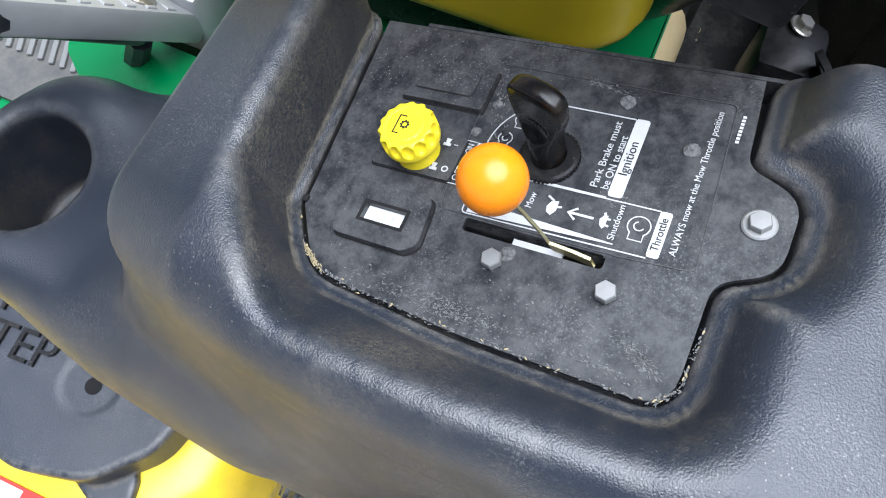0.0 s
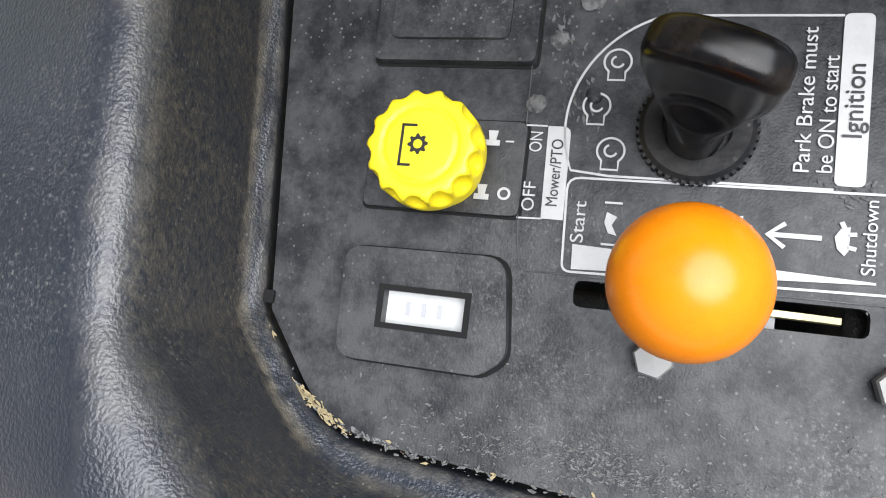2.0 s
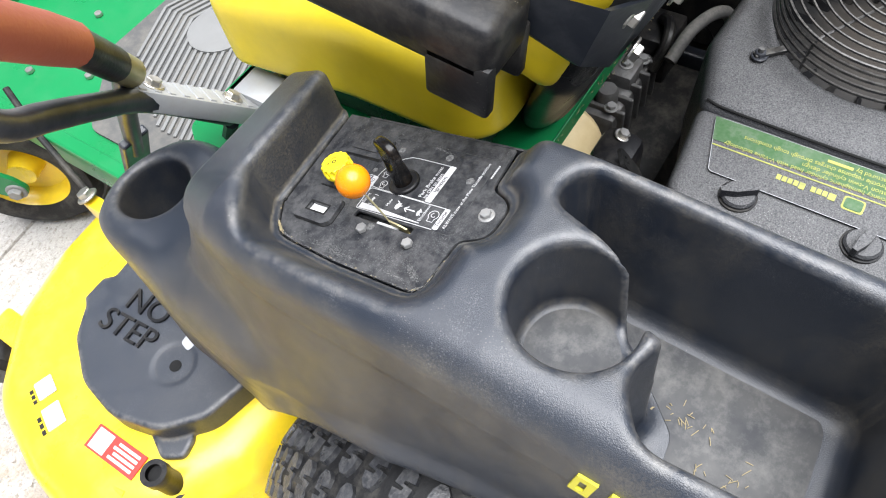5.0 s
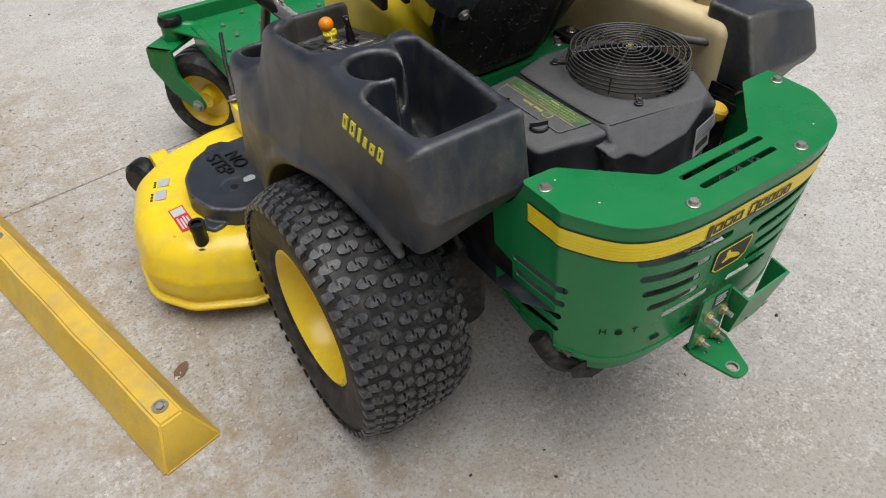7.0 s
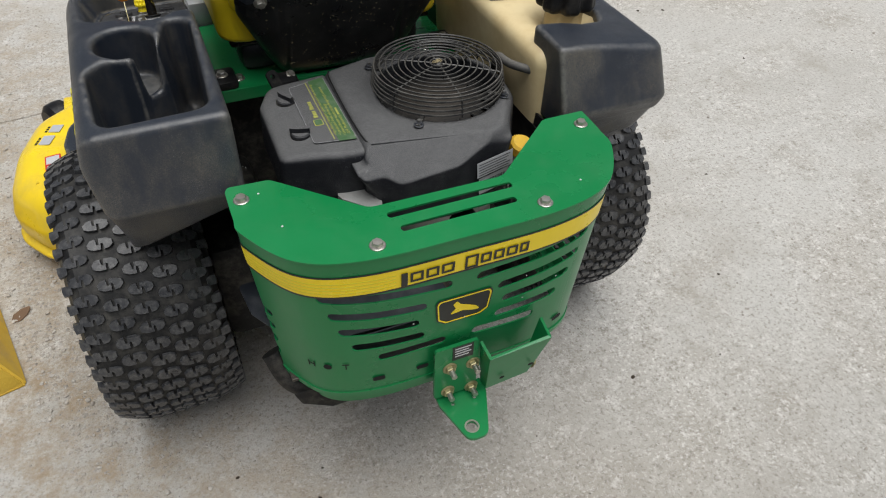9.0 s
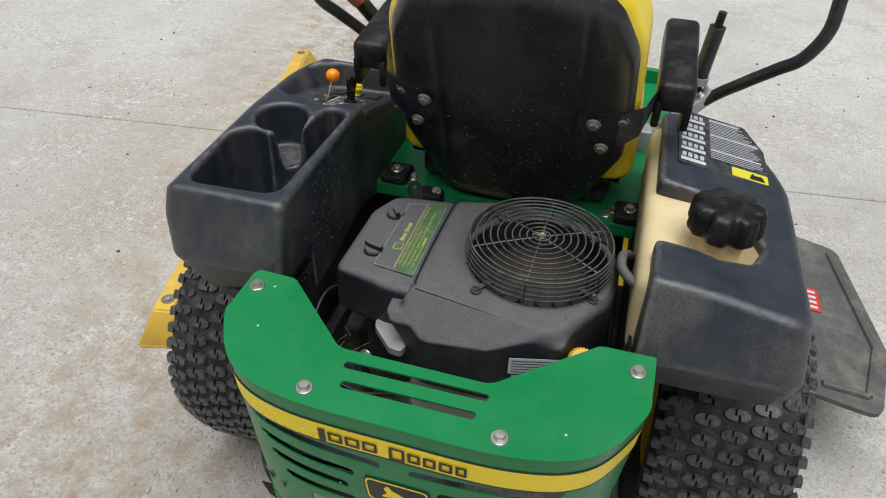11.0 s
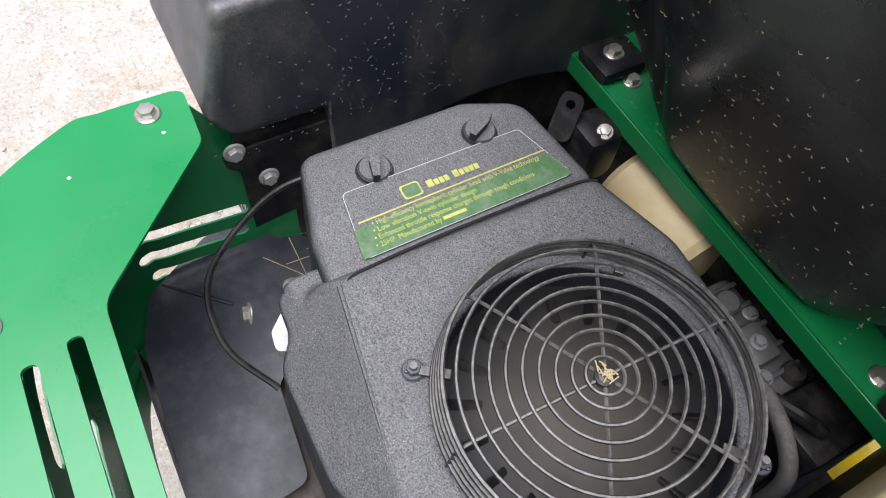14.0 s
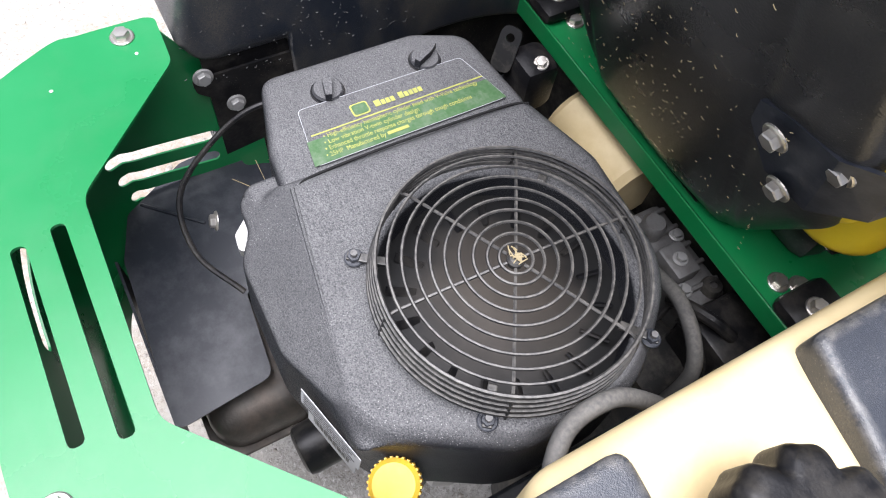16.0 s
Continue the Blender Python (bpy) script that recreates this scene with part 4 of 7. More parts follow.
# black discs on the pocket paint the shade in its holes
for x, z in ((0.065, 0.385), (0.115, 0.40)):
    part("pocket_hole", revolve([(0, 0), (0.005, 0)], along((x, -0.4745 - (z - 0.40) * 0.19, z), (0, -1, -0.2)), 10), GAP_SHADE, hitch)

# the model word on the console's outer side, as plain bars
m = Matrix.Translation((-0.4588, -0.070, 0.752)) @ pose(0, 0, 0, 90, 0, -90) @ pose(0, 0, 0, -9.1, 0, -3)
x = -0.070
for w, tall in ((0.020, 0.024), (0.021, 0.024), (0.014, 0.024), (0.016, 0.018), (0.020, 0.018), (0.020, 0.024)):
    part("word_bar", slab([(x, 0), (x + w - 0.006, 0), (x + w - 0.003, tall), (x + 0.003, tall)], 0.0022, m, [[(x + 0.005, 0.005), (x + w - 0.010, 0.005), (x + w - 0.009, tall - 0.006), (x + 0.006, tall - 0.006)]] if w > 0.018 else ()), YELLOWINK, console, "yellow model lettering")
    x += w + 0.003


# ---- engine ----
FAN = Vector((0.112, -0.066, 0.0))


def shroud_shape(x, y, z):
    plan = d_poly(x, y, rounded([(-0.060, 0.062, 0.02), (0.03, 0.088, 0.05), (0.16, 0.080, 0.10), (0.236, -0.01, 0.09), (0.236, -0.12, 0.08), (0.175, -0.222, 0.06), (0.075, -0.252, 0.05), (-0.028, -0.250, 0.03), (-0.066, -0.205, 0.012)], 0.05, 6))
    d = d_deep(plan - 0.05 * (0.70 - z), z, 0.560, 0.697, 0.018)
    # the rear apron, its foot rising towards the air cleaner
    apron = d_poly(x, z, [(-0.090, 0.672), (-0.030, 0.575), (0.15, 0.560), (0.18, 0.68)])
    d = smin(d, smax(smax(apron, abs(y + 0.205) - 0.030, 0.014), -y - 0.24, 0.01), 0.012)
    bowl = smax(np.sqrt((x - FAN.x) ** 2 + (y - FAN.y) ** 2) - 0.1175, abs(z - 0.69) - 0.017, 0.005)
    d = smin(d, bowl, 0.012)
    hole = smax(np.sqrt((x - FAN.x) ** 2 + (y - FAN.y) ** 2) - 0.1105, 0.655 - z, 0.004)
    # the shoulder that falls away behind a crease running past the fan
    off = -0.168 * (x + 0.052) - 0.986 * (y + 0.187)
    step = (z - 0.698) + 0.74 * np.maximum(off, 0)
    return smax(smax(d, -hole, 0.005), step * 0.84, 0.0015)


engine = solid("engine", shroud_shape, (-0.15, -0.27, 0.54), (0.28, 0.12, 0.72), 0.0036, ENGINE, mower, "black plastic engine shroud, dusty, with round cooling fan intake")


def cleaner_shape(x, y, z):
    plan = d_poly(x, y, rounded([(-0.192, -0.165, 0.02), (-0.190, 0.0, 0.03), (-0.165, 0.052, 0.03), (-0.055, 0.064, 0.01), (-0.055, -0.196, 0.01), (-0.10, -0.192, 0.02)], 0.02, 5))
    d = d_deep(plan - 0.04 * (0.69 - z), z, 0.60, 0.692, 0.014)
    return smax(d, (z - 0.694) + 0.5 * np.maximum(-0.13 - x, 0) * 0.3, 0.01)


solid("air_cleaner_cover", cleaner_shape, (-0.23, -0.22, 0.58), (-0.03, 0.09, 0.71), 0.003, ENGINE, engine, "dusty black air cleaner cover")


def knob(x, y, turn):
    """A small turn knob: a round disc with a tall wedge of a grip across it."""
    bm = revolve([(0, 0), (0.0152, 0), (0.0152, 0.004), (0.0135, 0.0065), (0, 0.0065)], pose(x, y, 0.6885), 28)
    m = pose(x, y, 0.6935, 0, 0, turn)
    outline = [(-0.0030, -0.0150), (0.0030, -0.0150), (0.0045, 0.0040), (0.0022, 0.0170), (-0.0022, 0.0170), (-0.0045, 0.0040)]
    slab(outline, 0.0095, m, bm=bm)
    part("cover_knob", bm, ENGINE, engine, "small black turn knob", smooth=True, crease=30)
    part("knob_well", revolve([(0.0140, 0.6905), (0.0170, 0.6903), (0.0170, 0.6870), (0.0140, 0.6870)], pose(x, y, 0), 28), BLACK, engine)


knob(-0.1455, -0.1130, 72)
knob(-0.1440, -0.0075, 30)
joint = curve_points([(-0.0455, -0.1905, 0.6935), (-0.0520, -0.1830, 0.6945), (-0.0575, -0.1640, 0.6950), (-0.0592, -0.0830, 0.6950), (-0.0558, 0.0326, 0.6945), (-0.0500, 0.0590, 0.6935)], 6)
part("cover_joint", tube(joint, 0.0014, 6), GAP_SHADE, engine, "dark joint behind the air cleaner cover", smooth=True)


def fan_guard():
    """Rings and spokes of wire over the fan, with a cage of rings down its side."""
    top = 0.744
    radii = [0.0135, 0.0228, 0.0338, 0.045, 0.0562, 0.0675, 0.0785, 0.0895, 0.1005]
    for r in radii:
        sag = -0.004 * (r / 0.11) ** 2
        part("ring", tube([(FAN.x + r * math.cos(a), FAN.y + r * math.sin(a), top + sag) for a in np.linspace(0, 2 * math.pi, 56, endpoint=False)], 0.0014, 6, closed=True), GUARD, guard_holder, smooth=True)
    for k, z in enumerate((0.7405, 0.734, 0.7265, 0.719, 0.711)):
        r = 0.1100 + 0.0013 * k
        part("ring", tube([(FAN.x + r * math.cos(a), FAN.y + r * math.sin(a), z) for a in np.linspace(0, 2 * math.pi, 60, endpoint=False)], 0.0018, 6, closed=True), GUARD, guard_holder, smooth=True)
    for k in range(6):
        a = math.radians(28 + 60 * k)
        u = Vector((math.cos(a), math.sin(a), 0))
        pts = [FAN + u * 0.008 + Vector((0, 0, top - 0.0018)), FAN + u * 0.06 + Vector((0, 0, top - 0.003)), FAN + u * 0.104 + Vector((0, 0, top - 0.0055)), FAN + u * 0.1115 + Vector((0, 0, top - 0.010)), FAN + u * 0.1160 + Vector((0, 0, 0.705))]
        part("spoke", tube(pts, 0.0015, 6), GUARD, guard_holder, smooth=True)


hub = revolve([(0, 0.738), (0.007, 0.738), (0.007, 0.7425), (0.005, 0.7445), (0, 0.7445)], Matrix.Translation(FAN), 16)
guard_holder = part("fan_guard", hub, GUARD, mower, "round black wire fan guard, dusty", smooth=True)
fan_guard()
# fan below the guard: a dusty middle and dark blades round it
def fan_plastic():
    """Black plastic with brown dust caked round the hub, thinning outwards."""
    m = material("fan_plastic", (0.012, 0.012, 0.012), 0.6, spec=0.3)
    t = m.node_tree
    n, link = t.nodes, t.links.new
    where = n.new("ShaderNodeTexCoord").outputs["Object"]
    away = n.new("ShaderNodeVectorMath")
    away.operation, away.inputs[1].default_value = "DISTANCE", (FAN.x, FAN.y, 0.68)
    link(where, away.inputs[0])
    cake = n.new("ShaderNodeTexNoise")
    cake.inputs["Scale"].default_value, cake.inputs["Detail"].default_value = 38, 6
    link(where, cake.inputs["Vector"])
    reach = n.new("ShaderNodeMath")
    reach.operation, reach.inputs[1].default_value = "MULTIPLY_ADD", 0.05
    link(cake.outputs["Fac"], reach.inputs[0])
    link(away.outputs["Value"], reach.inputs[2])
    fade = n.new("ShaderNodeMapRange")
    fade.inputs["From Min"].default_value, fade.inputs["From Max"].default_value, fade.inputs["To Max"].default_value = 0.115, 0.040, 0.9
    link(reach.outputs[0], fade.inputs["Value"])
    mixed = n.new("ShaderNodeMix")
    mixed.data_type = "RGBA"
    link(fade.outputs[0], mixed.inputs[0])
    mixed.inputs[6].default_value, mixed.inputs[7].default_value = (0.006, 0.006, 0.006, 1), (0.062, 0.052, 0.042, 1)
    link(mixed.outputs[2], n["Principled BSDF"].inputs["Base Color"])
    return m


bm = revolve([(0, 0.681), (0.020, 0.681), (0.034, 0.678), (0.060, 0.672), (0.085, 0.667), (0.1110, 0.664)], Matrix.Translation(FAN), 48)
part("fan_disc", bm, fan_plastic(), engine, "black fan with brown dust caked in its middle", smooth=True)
for k in range(18):
    a = 2 * math.pi * k / 18
    part("fan_blade", box((0.074, -0.0010, -0.004), (0.100, 0.0010, 0.004), 0, Matrix.Translation(FAN + Vector((0, 0, 0.670))) @ pose(0, 0, 0, 0, 0, math.degrees(a)) @ pose(0, 0, 0, 40, 0, 0)), BLACK, engine)
for x, y in ((0.036, -0.170), (0.205, -0.139), (0.208, 0.016), (0.02, 0.035)):
    part("lug_bolt", bolt((x, y, 0.700), size=0.0058), BLACKMETAL, engine, "dark bolt")
    part("bolt_end", tube([(x, y, 0.705), (x, y, 0.710)], 0.0030, 8), GRIME, engine)
    u = Vector((x - FAN.x, y - FAN.y, 0)).normalized()
    part("clip", box((-0.006, -0.004, 0), (0.028, 0.004, 0.004), 0.001, Matrix.Translation((x, y, 0.700)) @ pose(0, 0, 0, 0, 0, math.degrees(math.atan2(-u.y, -u.x)))), GUARD, engine)
part("crease_rib", tube([(-0.052 + 0.0162 * k, -0.1885 - 0.17 * 0.0162 * k, 0.6965 - 0.0002 * k) for k in range(11)], 0.0020, 8), ENGINE, engine, smooth=True)
# engine block and what hangs round it
part("crankcase", box((-0.08, -0.16, 0.36), (0.20, 0.07, 0.60), 0.03), ALUMINIUM, engine, "grimy cast aluminium crankcase", smooth=True)
part("cylinder_head", box((-0.150, -0.16, 0.44), (-0.07, 0.03, 0.60), 0.012), DARK, engine, smooth=True)
for k in range(7):
    part("cooling_fin", box((0.138 + 0.0075 * k, -0.222, 0.545), (0.142 + 0.0075 * k, -0.19, 0.575), 0.001), ALUMINIUM, engine)
part("steel_bracket", slab(rounded([(-0.116, -0.190), (-0.111, -0.208), (-0.076, -0.245), (-0.056, -0.248), (-0.050, -0.215), (-0.085, -0.180)], 0.008, 4), 0.012, pose(0, 0, 0.606)), ALUMINIUM, engine, "bare grey steel bracket", smooth=True)
for p in ((0.071, -0.240, 0.617), (-0.11, -0.254, 0.60)):
    part("bolt", bolt(p, (-0.2, -1, 0.3), 0.007), STEEL, engine)
part("hook", box((-0.007, -0.004, -0.012), (0.007, 0.006, 0.016), 0.003, Matrix.Translation((0.071, -0.238, 0.617))), ALUMINIUM, engine, smooth=True)
can = along((0.112, -0.270, 0.490), (-0.02, 1, 0.08))
oil_filter = revolve([(0, 0), (0.020, 0), (0.0255, 0.003), (0.0270, 0.010), (0.0270, 0.075), (0, 0.075)], can, 28)
part("oil_filter", oil_filter, BLACK, engine, "black oil filter can", smooth=True)
# muffler with its heat shield
muffler = part("muffler", box((-0.25, -0.345, 0.335), (0.055, -0.215, 0.445), 0.035, segments=4), HEATED, mower, "dark steel muffler, heat stained", smooth=True)
part("muffler_seam", box((-0.258, -0.353, 0.385), (0.063, -0.207, 0.391), 0.002), HEATED, muffler)
shield = rounded([(-0.300, -0.190, 0.01), (-0.292, -0.262, 0.02), (-0.245, -0.340, 0.015), (-0.185, -0.362, 0.02), (0.030, -0.372, 0.012), (0.018, -0.262, 0.015), (-0.085, -0.252, 0.01), (-0.105, -0.232, 0.01), (-0.150, -0.215, 0.01), (-0.170, -0.165, 0.01), (-0.245, -0.150, 0.02), (-0.255, -0.190, 0.01)], 0.01, 4)
part("heat_shield", slab(shield, 0.002, pose(0, 0, 0.470, 0, 0, 0)), BLACKMETAL, muffler, "black sheet metal heat shield")
part("shield_fold", tube([(-0.252, -0.322, 0.4725), (-0.195, -0.262, 0.4728)], 0.0022, 6), BLACKMETAL, muffler, smooth=True)
part("shield_skirt", box((-0.19, -0.372, 0.395), (0.028, -0.369, 0.470), 0), BLACKMETAL, muffler)
part("shield_bolt", bolt((-0.188, -0.196, 0.473), size=0.007), STEEL, muffler)
part("exhaust_pipe", tube(curve_points([(-0.275, -0.29, 0.40), (-0.255, -0.325, 0.355), (-0.205, -0.35, 0.335)]), 0.020, 14), DARK, muffler, smooth=True)
part("exhaust_deflector", slab([(-0.26, 0), (-0.17, 0), (-0.17, -0.065), (-0.20, -0.065), (-0.25, -0.03)], 0.002, pose(0, -0.362, 0.365, 90, 0, 0)), DARK, muffler)
part("cable", tube(curve_points([(-0.20, -0.12, 0.61), (-0.215, -0.16, 0.62), (-0.213, -0.213, 0.60), (-0.175, -0.275, 0.575), (-0.115, -0.285, 0.55), (-0.06, -0.255, 0.53)]), 0.0032, 8), BLACK, engine, "thin black control cable", smooth=True)
# oil dipstick
dip = revolve([(0, 0.010), (0.017, 0.010), (0.0205, 0.006), (0.0205, -0.010), (0.016, -0.014), (0.010, -0.016), (0.010, -0.09), (0, -0.09)], along((0.206, -0.215, 0.645), (0.15, -0.25, 1)), 40)
part("oil_cap", dip, material("aged_yellow_plastic", (0.62, 0.38, 0.03), 0.5, dust=(0.3, 0.2, 0.08), dust_amount=0.5, dust_scale=80), engine, "ribbed yellow oil filler cap", smooth=True, crease=25)
for k in range(28):
    a = 2 * math.pi * k / 28
    part("cap_rib", box((0.0195, -0.0010, -0.008), (0.0217, 0.0010, 0.006), 0, along((0.206, -0.215, 0.645), (0.15, -0.25, 1)) @ pose(0, 0, 0, 0, 0, math.degrees(a))), bpy.data.materials["aged_yellow_plastic"], engine)
part("filler_neck", tube([(0.203, -0.21, 0.63), (0.195, -0.19, 0.56), (0.17, -0.15, 0.48)], 0.014, 14), CHROME, engine, smooth=True)
# printed field on the air cleaner
ENGINE_TOP = 0.6925


def flat_print(points, z, mat, parent, name="print_mark", thick=0.0004):
    return part(name, slab(points, thick, pose(0, 0, z)), mat, parent)


flat_print(rounded([(-0.133, -0.150), (-0.066, -0.160), (-0.066, 0.044), (-0.131, 0.026)], 0.006, 4), ENGINE_TOP, ENGINE, engine, "decal_field")
flat_print([(-0.0945, -0.1565), (-0.0665, -0.1605), (-0.0665, 0.0432), (-0.0945, 0.0360)], ENGINE_TOP + 0.0005, GREENINK, engine, "decal_band")
flat_print([(-0.1005, -0.1500), (-0.0990, -0.1500), (-0.0990, 0.0345), (-0.1005, 0.0340)], ENGINE_TOP + 0.0005, DUSTYINK, engine)


field = rounded([(-0.133, -0.150), (-0.066, -0.160), (-0.066, 0.044), (-0.131, 0.026)], 0.006, 4)
part("decal_border", slab(field, 0.0004, pose(0, 0, ENGINE_TOP + 0.0003), [[(-0.0995 + (x + 0.0995) * 0.986, -0.057 + (y + 0.057) * 0.9955) for x, y in field]]), SILVERINK, engine)


def read_words(text, x, y0, long, size, mat):
    """Words on the engine decal, read from the fan's side."""
    mesh = letters(text, size, Matrix(), 0.0002, "LEFT")
    xs = [c.co.x for c in mesh.vertices]
    k = long / (max(xs) - min(xs))
    mesh.transform(Matrix.Translation((x, y0, ENGINE_TOP + 0.0012)) @ pose(0, 0, 0, 0, 0, 90) @ Matrix.Diagonal((k, 1, 1, 1)) @ Matrix.Translation((-min(xs), 0, 0)))
    put_mesh("printed_text", mesh, mat, engine, "", False)


DECAL_YELLOW = DUSTYINK
read_words("\u2022 High-efficiency hemispheric cylinder head with V-Valve technology", -0.0945, -0.140, 0.165, 0.0072, DECAL_YELLOW)
read_words("\u2022 Low vibration V-twin cylinder design", -0.0875, -0.142, 0.098, 0.0072, DECAL_YELLOW)
read_words("\u2022 Enhanced throttle response charges through tough conditions", -0.0805, -0.144, 0.155, 0.0072, DECAL_YELLOW)
read_words("\u2022 25HP  Manufactured by", -0.0735, -0.146, 0.060, 0.0072, DECAL_YELLOW)
flat_print(bar2(-0.0752, -0.084, -0.0718, -0.062), ENGINE_TOP + 0.0010, DUSTYINK, engine)
flat_print(rounded(bar2(-0.1185, -0.104, -0.1035, -0.086), 0.003, 3), ENGINE_TOP + 0.0006, DUSTYINK, engine)
flat_print(rounded(bar2(-0.1170, -0.1025, -0.1050, -0.0875), 0.003, 3), ENGINE_TOP + 0.0010, GREENINK, engine)
y = -0.080
for w in (0.007, 0.005, 0.005, 0.005, 0, 0.006, 0.005, 0.005, 0.005, 0.005):
    if w:
        flat_print(bar2(-0.1130 - (0.0015 if w > 0.0055 else 0), y, -0.1070, y + w - 0.0010), ENGINE_TOP + 0.0006, DUSTYINK, engine)
    y += w if w else 0.004
# stickers on the shroud's rear
for z0, z1, x0, x1 in ((0.640, 0.668, 0.100, 0.176), (0.604, 0.634, 0.106, 0.170)):
    m = Matrix.Translation((0, -0.222, 0)) @ pose(0.138, 0, (z0 + z1) / 2 - 0.012, 84, 0, 14)
    w, h = (x1 - x0) / 2, (z1 - z0) / 2
    part("sticker", slab(bar2(-w, -h, w, h), 0.0006, m, base=0.021), SILVERINK, engine, "silver printed engine label")
    for k in range(5 if z0 > 0.62 else 24):
        if z0 > 0.62:
            part("label_line", slab(bar2(-w * 0.9, h * (0.7 - 0.35 * k), w * (0.85 - 0.1 * (k % 3)), h * (0.7 - 0.35 * k) - 0.0012), 0.0003, m, base=0.0217), INK, engine)
        else:
            part("label_bar", slab(bar2(-w * 0.75 + 0.0020 * k, -h * 0.35, -w * 0.75 + 0.0020 * k + (0.0013 if k % 3 else 0.0007), h * 0.6), 0.0003, m, base=0.0217), INK, engine)


# ---- seat ----
LEAN = 0.43


def back_y(z):
    return 0.100 + LEAN * (0.865 - z)


SEAT_M = Matrix.Translation((0.015, back_y(0.69), 0.69)) @ pose(0, 0, 0, math.degrees(math.atan(LEAN)), 0, 0)
SEAT_I = np.array(SEAT_M.inverted())


def to_seat(x, y, z):
    return [SEAT_I[k, 0] * x + SEAT_I[k, 1] * y + SEAT_I[k, 2] * z + SEAT_I[k, 3] for k in range(3)]


SHELL = rounded([(side * x, w, r) for side, row in ((-1, ((0.120, -0.088, 0.03), (0.150, -0.03, 0.06), (0.196, 0.085, 0.06), (0.199, 0.20, 0.12), (0.190, 0.33, 0.12), (0.150, 0.415, 0.07), (0.070, 0.440, 0.10))),
                                                 (1, ((0.070, 0.440, 0.10), (0.150, 0.415, 0.07), (0.190, 0.33, 0.12), (0.199, 0.20, 0.12), (0.196, 0.085, 0.06), (0.150, -0.03, 0.06), (0.120, -0.088, 0.03)))) for x, w, r in row], 0.05, 8)


def shell_shape(x, y, z):
    u, v, w = to_seat(x, y, z)
    flat = d_poly(u, w, SHELL)
    bulge = 0.010 * np.clip(1 - (u / 0.15) ** 2, 0, 1) + 0.012 * np.clip((flat + 0.05) / 0.05, 0, 1) ** 2 * -1
    rib = 0.003 * np.exp(-((abs(u) - 0.115) / 0.006) ** 2)
    return d_deep(flat, v + bulge - rib, 0.0, 0.030, 0.014)


seat_shell = solid("seat_shell", shell_shape, (-0.21, -0.16, 0.59), (0.24, 0.30, 1.16), 0.005, VINYL, mower, "black plastic seat back shell with grass bits")


def cushion_shape(x, y, z):
    u, v, w = to_seat(x, y, z)
    flat = d_poly(u, w, SHELL) - 0.008
    back = d_deep(flat, v, 0.018, 0.125, 0.022)
    back = smax(back, 0.075 - w, 0.03)
    sag = 0.035 * np.clip((y - 0.38) / 0.24, 0, 1)
    base = smax(d_box(x, y, z + sag, (0.012, 0.400, 0.735), (0.224, 0.190, 0.082), 0.05), 0.695 - z - sag, 0.01)
    return smin(back, base, 0.03)


solid("seat_cushion", cushion_shape, (-0.23, -0.16, 0.60), (0.26, 0.64, 1.18), 0.006, SEATYELLOW, seat_shell, "bright yellow vinyl seat cushion, scuffed")
part("seat_pan", box((-0.178, 0.25, 0.612), (0.202, 0.57, 0.672), 0.02), VINYL, seat_shell, smooth=True)
part("seat_edge", box((-0.194, 0.235, 0.676), (0.218, 0.580, 0.690), 0.006), GLOSS, seat_shell, smooth=True)


def arm(side):
    x = 0.012 + side * 0.262
    m = Matrix.Translation((x, 0.165, 0.886)) @ pose(0, 0, 0, 7, 0, 0)
    part("armrest", box((-0.030, -0.008, -0.018), (0.030, 0.240, 0.034), 0.012, m, segments=3), BLACK, seat_shell, "black plastic armrest", smooth=True)
    for c in (-1, 1):
        part("arm_cheek", box((c * 0.0235 - 0.0065, -0.008, -0.048), (c * 0.0235 + 0.0065, 0.046, 0.002), 0.004, m), BLACK, seat_shell, smooth=True)
    part("pivot", revolve([(0, -0.020), (0.012, -0.020), (0.012, 0.020), (0, 0.020)], m @ Matrix.Translation((0, 0.030, -0.022)) @ pose(0, 0, 0, 0, 90, 0), 14), DARK, seat_shell)
    s = side
    a, b = Vector((0.015 + s * 0.128, 0.092, 0.868)), Vector((0.015 + s * 0.222, 0.180, 0.902))
    bm = bmesh.new()
    rows = []
    for p, hi, lo in ((a + Vector((-s * 0.012, -0.002, 0)), 0.010, -0.012), (a + Vector((s * 0.012, 0.0, 0.0)), 0.016, -0.055), (a + Vector((s * 0.052, 0.003, 0.004)), 0.014, -0.062), (Vector((0.015 + s * 0.214, 0.112, 0.882)), 0.013, -0.046), (Vector((0.015 + s * 0.232, 0.168, 0.896)), 0.012, -0.022)):
        rows.append([bm.verts.new(p + Vector(o)) for o in ((0, -0.003, hi), (0, -0.003 - 0.43 * lo * 1.0, lo), (0, 0.002 - 0.43 * lo * 1.0, lo), (0, 0.002, hi))])
    for q, t in zip(rows, rows[1:]):
        for k in range(4):
            bm.faces.new((q[k], q[(k + 1) % 4], t[(k + 1) % 4], t[k]))
    bm.faces.new(rows[0])
    bm.faces.new(rows[-1])
    part("arm_strap", bm, BLACKMETAL, seat_shell, "black painted steel strap")
    for p in ((0.015 + s * 0.140, 0.0885, 0.865), (0.015 + s * 0.158, 0.1105, 0.814), (0.015 + s * 0.183, 0.106, 0.870)):
        part("bolt", bolt(Vector(p), (0, -1, -0.43), 0.0082), STEEL, seat_shell, "zinc hex bolt")


arm(-1)
arm(1)

